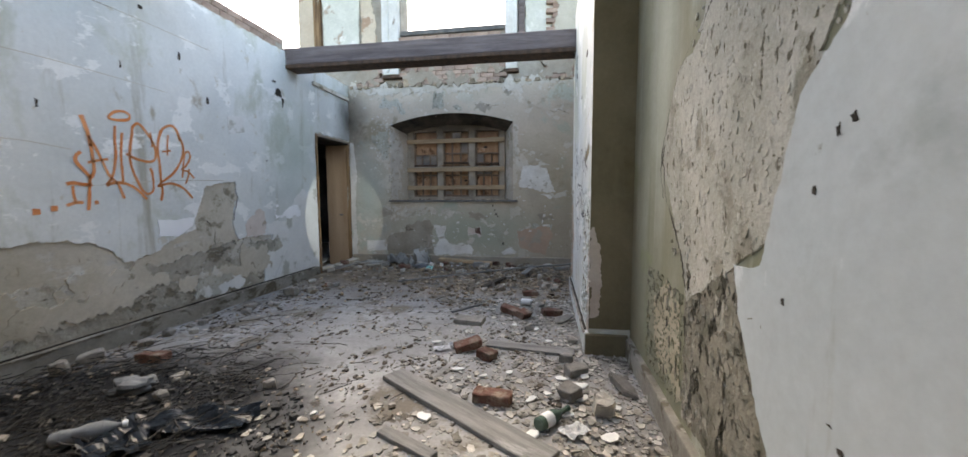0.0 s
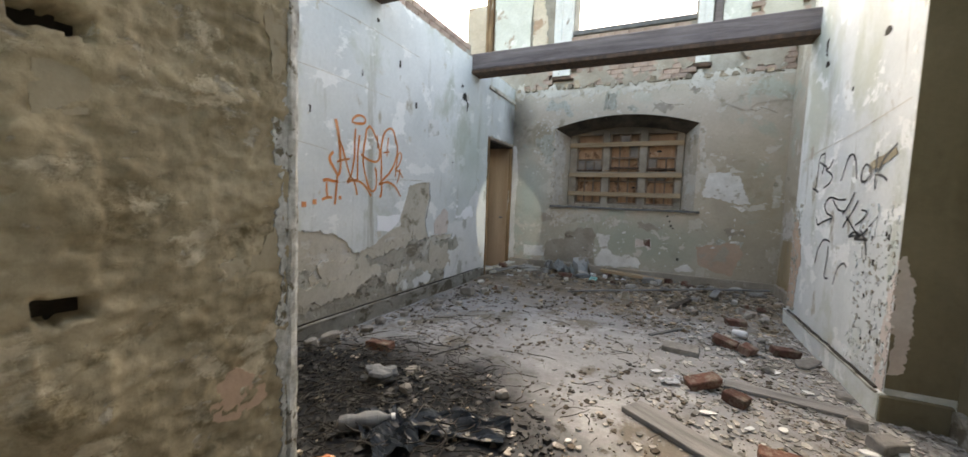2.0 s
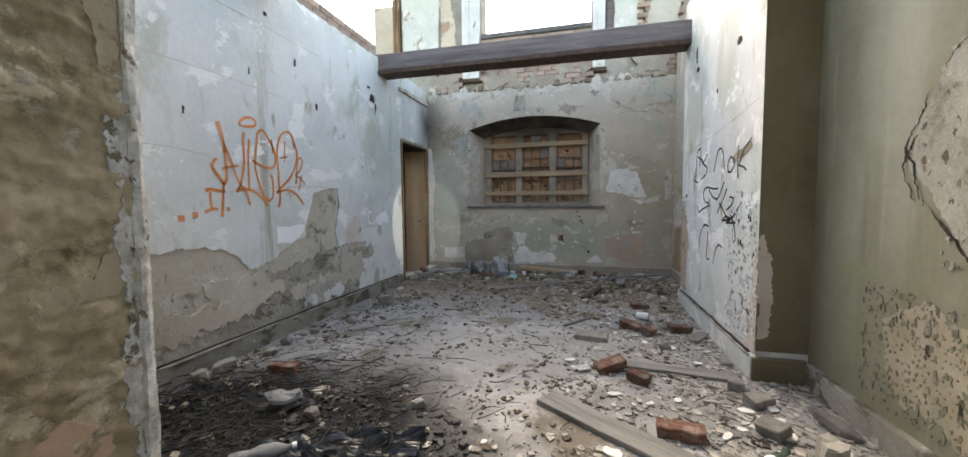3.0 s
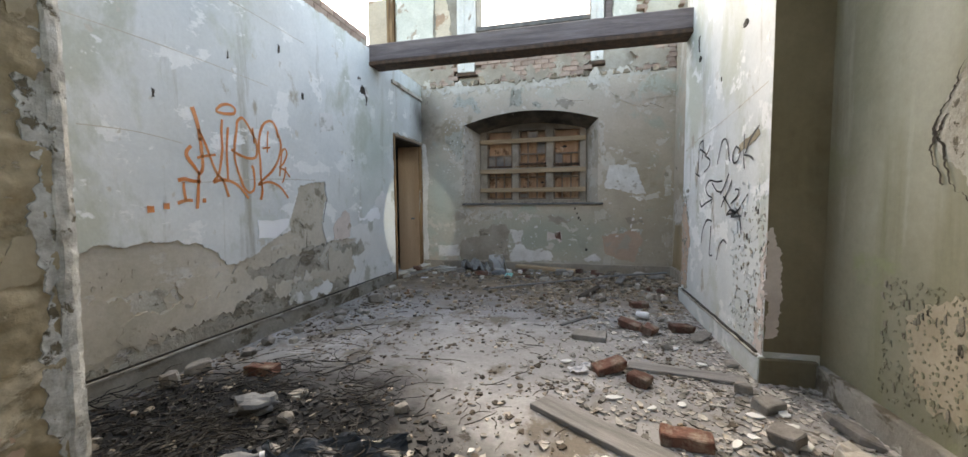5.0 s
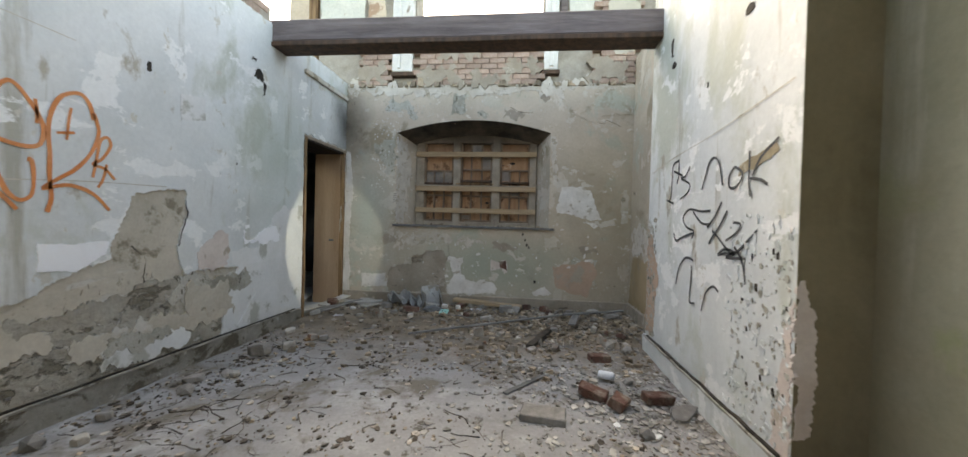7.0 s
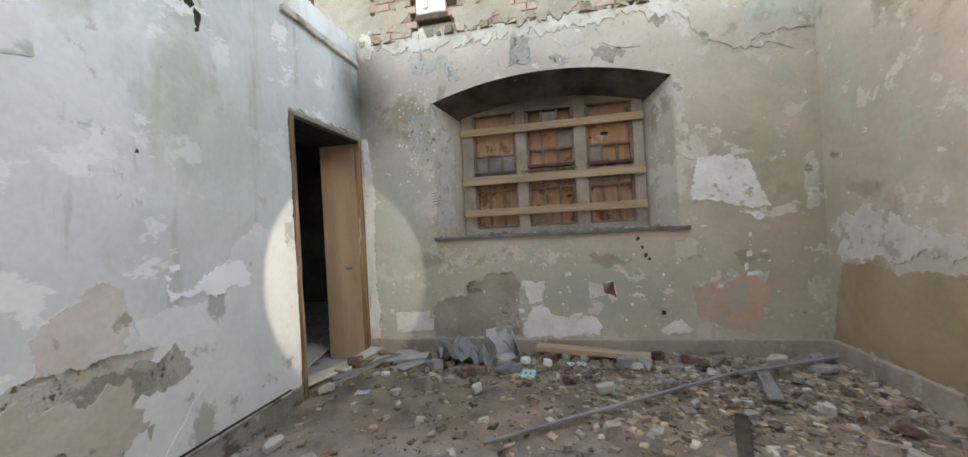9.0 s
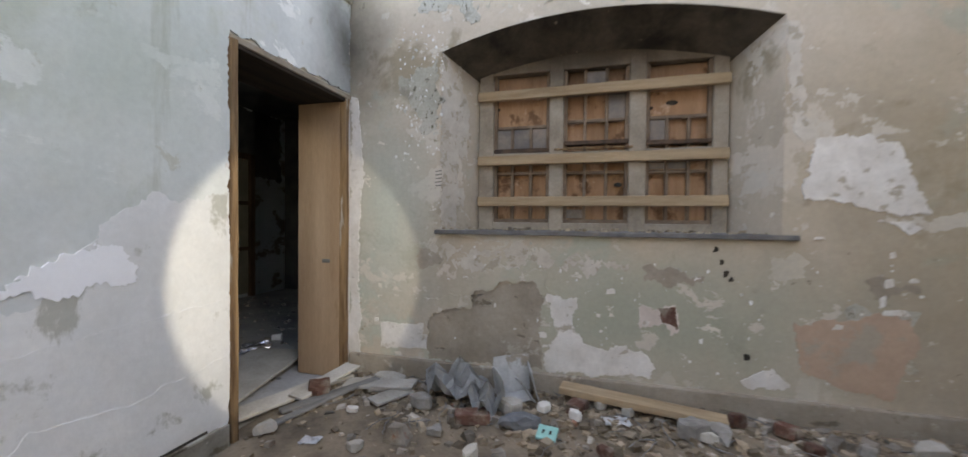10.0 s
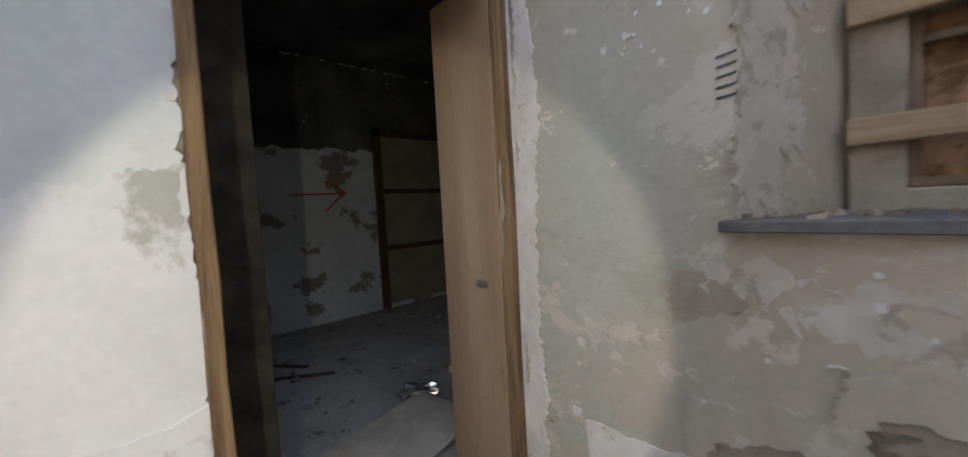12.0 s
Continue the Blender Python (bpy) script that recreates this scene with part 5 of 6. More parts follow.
for y, z, w, h in ((0.33, 1.38, 0.012, 0.018), (0.29, 1.40, 0.012, 0.014), (0.2, 1.85, 0.012, 0.01), (0.4, 1.25, 0.006, 0.01), (0.42, 0.5, 0.008, 0.014), (0.26, 0.68, 0.012, 0.008), (0.5, 0.95, 0.006, 0.01), (0.3, 0.72, 0.01, 0.004)):
    mark("R", y, z, w, h, wall_right, d=0.0145)
for y, z, w, h in ((2.9, 2.45, 0.05, 0.02), (4.1, 2.75, 0.03, 0.08), (4.05, 2.6, 0.05, 0.02), (3.4, 2.2, 0.01, 0.02)):
    mark("P", y, z, w, h, wall_pier, d=0.004)
rnd = random.Random(5)
for k in range(14):
    y = rnd.uniform(2.5, 2.9)
    z = rnd.uniform(0.25, 1.15)
    mark("P", y, z, rnd.uniform(0.004, 0.011), rnd.uniform(0.006, 0.022), wall_pier, d=0.0062, name="flake_scar")
flakes("paint_flakes", "P", 220, lambda r: (2.48 + 0.6 * r.random() ** 1.5, 0.2 + 1.1 * r.random() ** 1.3), (0.006, 0.03), PAINT_BLUE, wall_pier, 0.004, 36, "curled flakes of pale blue paint")
flakes("paint_flakes", "P", 130, lambda r: (2.48 + 0.5 * r.random() ** 1.7, 0.2 + 0.95 * r.random() ** 1.3), (0.005, 0.022), FLAKING, wall_pier, 0.004, 31, "curled flakes of dirty paint")
flakes("paint_flakes", "P", 160, lambda r: (4.35 + 0.25 * r.random(), 0.2 + 1.1 * r.random()), (0.006, 0.03), FLAKING, wall_pier, 0.004, 32, "curled flakes of dirty paint")


def flaking_zone(r):
    z = 0.95 + 2.2 * r.random()
    lo, hi = (0.75 - 0.55 * min(1.0, (z - 0.95) / 0.9), 1.5 - 0.4 * max(0.0, z - 1.4))
    return lo + (hi - lo) * r.random(), z


flakes("paint_flakes", "R", 1300, flaking_zone, (0.004, 0.021), FLAKING, wall_right, 0.0055, 33, "curled flakes of grey render")
flakes("paint_flakes", "R", 520, lambda r: (0.58 + 0.68 * r.random(), 0.2 + 0.72 * r.random()), (0.006, 0.034), MOULD, wall_right, 0.004, 34, "mouldy flakes of render")
flakes("paint_flakes", "R", 420, lambda r: (1.3 + 0.65 * r.random(), 0.2 + 0.6 * r.random()), (0.004, 0.016), DAMP_GREEN, wall_right, 0.005, 35, "curled flakes of green paint")
flakes("paint_flakes", "F", 150, lambda r: (-2.75 + 0.4 * r.random(), 1.7 + 1.0 * r.random()), (0.005, 0.018), LIME, wall_far, 0.002, 37, "flakes of pale paint")
flakes("paint_flakes", "F", 160, lambda r: (-2.6 + 3.3 * r.random(), 2.72 + 0.35 * r.random()), (0.006, 0.024), RENDER_TAN, wall_far, 0.002, 38, "flakes of pale paint")
flakes("paint_flakes", "F", 110, lambda r: (-2.4 + 2.9 * r.random(), 0.3 + 0.8 * r.random() ** 1.4), (0.004, 0.018), LIME, wall_far, 0.002, 39, "flakes of pale paint")
flakes("paint_flakes", "L", 520, lambda r: (0.6 + 4.3 * r.random(), 0.18 + 0.6 * r.random()), (0.005, 0.022), RENDER_TAN, wall_left, 0.006, 40, "flakes of brown render")
for k in range(34):
    y, z = rnd.uniform(1.3, 1.95), rnd.uniform(0.2, 0.78)
    mark("R", y, z, rnd.uniform(0.004, 0.012), rnd.uniform(0.008, 0.028), wall_right, MOULD, d=0.0066, name="flake_scar")
for k in range(12):
    mark("F", rnd.uniform(-3.0, 0.8), rnd.uniform(0.35, 1.05), rnd.uniform(0.008, 0.03), rnd.uniform(0.006, 0.02), wall_far, WHITE_PLASTER, 0.0066, "chip")
for x, z in ((-0.53, 1.08), (-0.5, 1.0), (-0.47, 0.93), (-0.44, 0.9), (-0.35, 0.42)):
    mark("F", x, z, 0.014, 0.018, wall_far, d=0.0066)
for k in range(5):
    stroke(wall_far, "F", 0.008, [(-2.41, 1.50 + k * 0.027), (-2.36, 1.505 + k * 0.027)], BLACK_PAINT, 0.004, "pencil_tally")
# cracks


def crack(parent, wall, pts, d, width=0.009, jag=0.02):
    """A jagged split that opens and closes along its length."""
    line = ragged_line(pts, jag, 0.012, False)
    put = WALLS[wall]
    bmk = bmesh.new()
    prev = None
    for i, (a, b2) in enumerate(line):
        w = width * max(0.08, 0.5 + 1.1 * noise.noise(Vector((a * 6, b2 * 6, 9.0))))
        row = [bmk.verts.new(put(a - w, b2, d)), bmk.verts.new(put(a + w, b2, d))]
        if prev:
            bmk.faces.new((prev[0], prev[1], row[1], row[0]))
        prev = row
    part("crack", bmk, DARK_HOLE, parent)


crack(wall_right, "R", [(1.08, 2.02), (1.2, 1.92), (1.44, 1.87), (1.6, 1.68), (1.71, 1.47), (1.62, 1.25), (1.42, 1.05), (1.29, 0.91), (1.24, 0.72), (1.27, 0.4)], 0.0085, 0.010)
crack(wall_right, "R", [(1.66, 1.52), (1.72, 1.38), (1.64, 1.22)], 0.0088, 0.011)
# Thin dark line draws the shadow of the paint skim's step at the notch.
crack(wall_left, "L", [(3.36, 1.41), (3.38, 1.2), (3.3, 0.97)], 0.0155, 0.008, 0.012)
crack(wall_left, "L", [(2.95, 1.0), (3.05, 0.9), (3.04, 0.7)], 0.012, 0.008, 0.012)
stroke(wall_pier, "P", 0.008, [(4.55, 1.74), (4.0, 1.80), (3.3, 1.84), (2.5, 1.92)], RENDER_TAN, 0.004, "crack")
stroke(wall_far, "F", 0.005, [(0.35, 2.7), (0.5, 2.62), (0.58, 2.66), (0.75, 2.58)], DARK_HOLE, 0.004, "crack")
stroke(wall_far, "F", 0.005, [(-0.75, 2.85), (-0.6, 2.78), (-0.42, 2.77)], DARK_HOLE, 0.004, "crack")
for y0, z0, y1, z1 in ((1.3, 2.75, 3.1, 2.78), (0.9, 2.2, 2.6, 2.22), (1.9, 1.33, 3.2, 1.42), (1.2, 1.62, 1.8, 1.6)):
    stroke(wall_left, "L", 0.006, [(y0, z0), ((y0 + y1) / 2, (z0 + z1) / 2 + 0.02), (y1, z1)], RENDER_TAN, 0.0145, "crack")

# ---- brickwork ----
for row in range(2):
    for k in range(9):
        y = 2.5 + k * 0.226 + (0.113 if row else 0)
        if y < 4.3:
            brick_piece(wall_left, pose(-3.2, y, 3.245 + row * 0.075, 0, 0, 90 + rnd.uniform(-1.5, 1.5)), (0.218, 0.1, 0.069), BRICK_PALE, "pale")
for row in range(11):
    for k in range(9):
        x = -2.06 + k * 0.222 + (0.11 if row % 2 else 0)
        if x < -0.36:
            brick_piece(wall_upper, pose(x, 6.10 + rnd.uniform(-0.004, 0.004), 3.20 + row * 0.074, 0, 0, rnd.uniform(-1, 1)), (0.216, 0.1, 0.069), BRICK_PALE, "pale_far")
for row in range(24):
    for k in range(3):
        x = 0.46 + k * 0.222 + (0.11 if row % 2 else 0)
        if x < 0.95:
            brick_piece(wall_upper, pose(x, 6.10 + rnd.uniform(-0.004, 0.004), 3.20 + row * 0.074, 0, 0, rnd.uniform(-1, 1)), (0.216, 0.1, 0.069), BRICK_PALE, "pale_far")
    for k in range(2):
        x = -2.86 + k * 0.222 + (0.06 if row % 2 else 0)
        if row < 8:
            brick_piece(wall_upper, pose(x, 6.10, 3.20 + row * 0.074, 0, 0, rnd.uniform(-1, 1)), (0.216, 0.1, 0.069), BRICK_PALE, "pale_far")


# ---- loose things on the floor ----
def lump(bm, at, size, seed, squash=(1, 1, 1), turn=0.0, sub=1, rough=0.25):
    made = bmesh.ops.create_icosphere(bm, subdivisions=sub, radius=1.0)["verts"]
    r = Euler((0, 0, turn)).to_matrix()
    for v in made:
        k = 1 + rough * noise.noise(v.co * 1.6 + Vector((seed * 3.7, seed, -seed)))
        c = Vector((v.co.x * squash[0], v.co.y * squash[1], v.co.z * squash[2])) * size * k
        v.co = r @ c + Vector(at)


def ground(x, y):
    return 0.05 * max(0, min(1, (y - 3.8) / 2.0)) if -3.2 < x < 1.2 else -0.004


def loose_brick(x, y, turn, tilt=(0, 0), length=0.215, z=0.0, label="broken red brick lying in plaster dust", material=None):
    t = thing("brick", label, "brick", (x, y, ground(x, y) + z), "loose bricks")
    bmk = bm_box(-length / 2, length / 2, -0.051, 0.051, 0, 0.065, 0.006, 0.0, 3)
    for v in bmk.verts:
        v.co += noise.noise_vector(v.co * 14 + Vector((x * 5, y * 5, 1))) * 0.010
    ob = part("body", bmk, material or BRICK, t)
    t.matrix_basis = Matrix.Translation((x, y, ground(x, y) + z)) @ Euler((radians(tilt[0]), radians(tilt[1]), radians(turn))).to_matrix().to_4x4()
    return ob


loose_brick(-2.54, 1.80, 8, label="red brick among twigs beside the side wall")
loose_brick(-0.22, 2.37, 28, (8, -12), 0.215, 0.015, "red brick propped on chips next to white paper")
loose_brick(-0.05, 2.22, -30, (0, 8), 0.13, 0.005, "half red brick lying beside a whole one")
loose_brick(0.08, 1.60, -8, (0, 0), 0.23, 0.0, "red brick with a chipped corner near the plank")
loose_brick(0.02, 3.40, -25, (6, 10), 0.2, 0.01)
loose_brick(0.16, 3.26, 60, (20, 0), 0.15, 0.02)
loose_brick(0.20, 4.15, 10, (0, 0), 0.18)
loose_brick(0.45, 3.37, 15, (0, 6), 0.2, 0.01)
loose_brick(0.60, 2.05, 30, (5, 0), 0.14, 0.0, "dusty grey brick at the foot of the wall", STONE)
loose_brick(0.55, 1.72, -50, (15, 0), 0.13, 0.01, "dusty grey brick at the foot of the wall", STONE)
loose_brick(-1.95, 5.55, 20, (0, 0), 0.2)
loose_brick(-1.35, 5.85, 70, (0, 0), 0.14)
loose_brick(-3.05, 5.6, 40, (10, 0), 0.14, 0.03)


def board(name, label, a, b, width, thick, material, z=0.0, lift=0.0, category="plank"):
    """A plank from a to b, both on the floor plan; lift raises its far end."""
    va, vb = Vector(a), Vector(b)
    d = vb - va
    t = thing(name, label, category, (va.x, va.y, ground(va.x, va.y) + z))
    bmk = bm_box(0, d.length, -width / 2, width / 2, 0, thick, min(0.004, thick / 4), 0.004, 5)
    part("timber", bmk, material, t)
    t.matrix_basis = Matrix.Translation((va.x, va.y, ground(va.x, va.y) + z)) @ Euler((0, -math.atan2(lift, d.length), math.atan2(d.y, d.x))).to_matrix().to_4x4()
    return t


board("plank", "long grey weathered plank lying on the floor", (-0.64, 1.83), (0.42, 1.08), 0.17, 0.035, GREY_WOOD)
board("plank", "grey plank half buried under plaster chips", (-0.08, 2.50), (0.62, 2.40), 0.13, 0.025, GREY_WOOD)
board("plank", "short grey plank end on the floor", (-0.45, 1.20), (-0.12, 1.03), 0.07, 0.03, GREY_WOOD)
board("plank", "thin grey lath lying among twigs", (-2.15, 1.85), (-1.98, 2.25), 0.05, 0.012, GREY_WOOD)
board("plank", "pale pine plank against the end wall", (-1.46, 5.97), (-0.52, 5.82), 0.12, 0.045, PALE_WOOD, 0.07, -0.03)
board("plank", "long thin grey pole across the rubble", (-1.66, 4.50), (0.05, 5.55), 0.022, 0.022, GREY_WOOD, 0.03, 0.05)
board("plank", "thin grey lath in the corner rubble", (0.0, 5.5), (0.8, 5.82), 0.05, 0.02, GREY_WOOD, 0.06, 0.02)
board("plank", "short splintered grey board in the corner rubble", (0.06, 5.1), (0.16, 5.5), 0.08, 0.02, GREY_WOOD, 0.05, 0.02)
board("plank", "short rotten log on the floor", (-0.42, 4.32), (-0.2, 4.95), 0.07, 0.06, TWIG, 0.0)
board("plank", "grey lath on the floor near the corner", (-0.6, 3.35), (-0.3, 3.75), 0.04, 0.015, GREY_WOOD)
board("plank", "orange-brown wood offcut near the doorway", (-2.62, 4.2), (-2.5, 4.4), 0.05, 0.02, RAW_EDGE)
board("board", "grey board lying across the doorway", (-3.38, 5.1), (-3.05, 5.92), 0.17, 0.02, CARD, 0.04, 0.03, "board")
board("board", "grey board lying across the doorway", (-3.12, 5.45), (-3.02, 5.95), 0.14, 0.02, CARD, 0.03, 0.05, "board")
board("board", "broken board in the doorway rubble", (-3.1, 5.3), (-2.75, 5.85), 0.07, 0.018, GREY_WOOD, 0.02, 0.03, "board")
board("board", "broken board in the doorway rubble", (-3.05, 5.15), (-2.85, 5.7), 0.05, 0.018, GREY_WOOD, 0.01, 0.03, "board")
board("board", "pale flat board by the doorway", (-2.95, 5.75), (-2.45, 5.82), 0.15, 0.022, CARD, 0.02, 0.02, "board")
board("board", "pale flat board by the doorway", (-2.62, 5.55), (-2.48, 5.8), 0.13, 0.02, CARD, 0.02, 0.0, "board")
board("board", "wide dusty board lying inside the dark room", (-3.75, 5.3), (-3.95, 6.25), 0.5, 0.02, CARD, 0.02, 0.04, "board")
board("board", "thin strip of wood on the inner floor", (-5.5, 5.4), (-5.1, 6.0), 0.04, 0.015, DARK_WOOD, 0.004, 0.0, "board")
board("board", "thin strip of wood on the inner floor", (-5.9, 5.5), (-5.4, 5.9), 0.04, 0.015, DARK_WOOD, 0.004, 0.0, "board")

slab = thing("stone_slab", "flat grey slab on the dusty floor", "stone", (-0.34, 3.04, 0))
part("body", bm_box(-0.14, 0.14, -0.08, 0.08, 0, 0.05, 0.006, 0.008, 3), STONE, slab)
slab.rotation_euler = (0, 0, radians(-8))


def simple_lump(name, label, category, at, size, squash, material, turn=0.0, seed=1.0, sub=2, rough=0.3):
    t = thing(name, label, category, at)
    bmk = bmesh.new()
    lump(bmk, (0, 0, size * squash[2] * 0.8), size, seed, squash, turn, sub, rough)
    ob = part("body", bmk, material, t)
    return t


simple_lump("stone", "pale grey rounded lump beside burnt twigs", "stone", (-2.16, 1.36, 0), 0.10, (1.15, 0.8, 0.65), FOAM, 0.4, 2.0, 3, 0.6)
simple_lump("stone", "small tan lump beside burnt twigs", "stone", (-1.93, 1.31, 0), 0.05, (1, 0.8, 0.8), STONE, 0.1, 3.0, 1, 0.5)
simple_lump("stone", "small grey lump beside burnt twigs", "stone", (-1.79, 1.06, 0), 0.05, (1, 0.9, 0.7), STONE, 0.9, 4.0, 1, 0.5)
simple_lump("plastic_bag", "crumpled orange and pink bag by the stub wall", "bag", (-1.81, 0.555, 0), 0.06, (1.2, 0.9, 0.6), surface("orange_red_wrapper", (0.45, 0.12, 0.07), (0.62, 0.36, 0.19), 12, 0.5, 0.4, 40), 0.4, 5.0, 3, 0.6)
simple_lump("crisp_packet", "shiny crumpled silver packet on the inner floor", "packet", (-4.2, 6.2, 0.03), 0.09, (1.3, 0.7, 0.6), surface("silver_foil", (0.45, 0.44, 0.5), (0.7, 0.7, 0.75), 9, 0.25, 0.6, 20, metal=0.9), 0.8, 6.0, 3, 0.8)
simple_lump("stone", "pale lump of plaster beside the zinc sheet", "stone", (-1.66, 5.55, 0.045), 0.08, (1.5, 0.7, 0.6), FOAM, 0.3, 8.0, 2, 0.4)
for i, (x, y, s) in enumerate(((-2.75, 3.0, 0.06), (-2.85, 3.15, 0.07), (-2.7, 3.3, 0.05), (-2.95, 2.3, 0.07), (-2.9, 2.05, 0.06), (0.34, 3.7, 0.05), (0.62, 2.65, 0.05), (0.25, 2.9, 0.05), (0.5, 4.4, 0.07), (-0.6, 5.75, 0.1))):
    simple_lump("stone", "rough lump of fallen plaster on the floor", "stone", (x, y, ground(x, y)), s, (1.1, 0.8, 0.6), STONE, i * 0.9, 10.0 + i, 1, 0.6)


def fallen_piece(name, label, category, x, y, size, thick, material, seed, turn=0.0, tilt=(0, 0), z=0.0, group=""):
    """A broken slab with a ragged outline, chamfered rim and uneven top."""
    rnd2 = random.Random(seed)
    n = rnd2.randint(7, 10)
    ring = []
    for k in range(n):
        a = 2 * math.pi * k / n + rnd2.uniform(-0.22, 0.22)
        r = rnd2.uniform(0.62, 1.05)
        ring.append((math.cos(a) * size[0] * r / 2, math.sin(a) * size[1] * r / 2))
    bmk = bmesh.new()
    levels = []
    for h, q in ((0.0, 0.94), (0.25, 1.0), (0.8, 0.98), (1.0, 0.86)):
        levels.append([bmk.verts.new((u * q, v * q, thick * h + (rnd2.uniform(-0.12, 0.12) * thick if h > 0.5 else 0))) for u, v in ring])
    for lo, hi in zip(levels, levels[1:]):
        for k in range(n):
            bmk.faces.new((lo[k], lo[(k + 1) % n], hi[(k + 1) % n], hi[k]))
    bmk.faces.new(levels[0][::-1])
    crown = bmk.verts.new((rnd2.uniform(-0.1, 0.1) * size[0], rnd2.uniform(-0.1, 0.1) * size[1], thick * rnd2.uniform(0.9, 1.15)))
    for k in range(n):
        bmk.faces.new((levels[3][k], levels[3][(k + 1) % n], crown))
    ob = tagged(finish(name, bmk, material), label, category, group)
    ob.matrix_basis = Matrix.Translation((x, y, ground(x, y) + z)) @ Euler((radians(tilt[0]), radians(tilt[1]), radians(turn))).to_matrix().to_4x4()
    return ob


for k, (x, y, w, h, turn) in enumerate(((0.60, 1.84, 0.17, 0.10, 15), (0.50, 1.94, 0.12, 0.06, -30), (0.31, 1.64, 0.10, 0.05, 50), (0.41, 1.72, 0.08, 0.05, -10), (0.61, 1.70, 0.10, 0.07, 35), (-0.27, 1.36, 0.14, 0.07, -35),
                                        (-0.22, 1.98, 0.11, 0.06, 10), (-0.51, 2.47, 0.12, 0.06, 15), (0.33, 1.28, 0.11, 0.07, 70), (0.72, 1.32, 0.13, 0.08, 20), (0.66, 2.0, 0.09, 0.06, 60), (0.15, 1.98, 0.07, 0.05, 0),
                                        (-0.02, 1.9, 0.08, 0.04, 25), (0.80, 1.62, 0.10, 0.06, -40), (0.52, 1.5, 0.09, 0.06, 12), (-0.9, 1.3, 0.05, 0.035, 40), (0.3, 2.9, 0.08, 0.05, 30), (0.42, 2.62, 0.09, 0.05, -20), (0.1, 3.0, 0.07, 0.05, 80))):
    fallen_piece("plaster_flake", "curled flake of white paint fallen beside the wall", "plaster", x, y, (w, h), 0.009, LIME, 200 + k, turn, (6, -4), 0.012, "fallen paint flakes")
fallen_piece("plaster_slab", "long grey plaster slab leaning at the wall's foot", "plaster", 0.88, 1.84, (0.26, 0.10), 0.045, STONE, 301, -58, (0, 12), 0.02)
fallen_piece("plaster_lump", "pale square lump of broken plaster", "plaster", 0.72, 1.57, (0.14, 0.12), 0.09, CARD, 302, 20, (12, 0), 0.01)
fallen_piece("plaster_slab", "grey-blue slab of painted plaster against the pier", "plaster", 0.56, 3.2, (0.26, 0.17), 0.022, STONE, 303, 30, (8, -10), 0.02)
fallen_piece("plaster_lump", "dark stone lump beside the half-buried plank", "stone", 0.55, 2.25, (0.12, 0.09), 0.06, STONE, 304, 10)
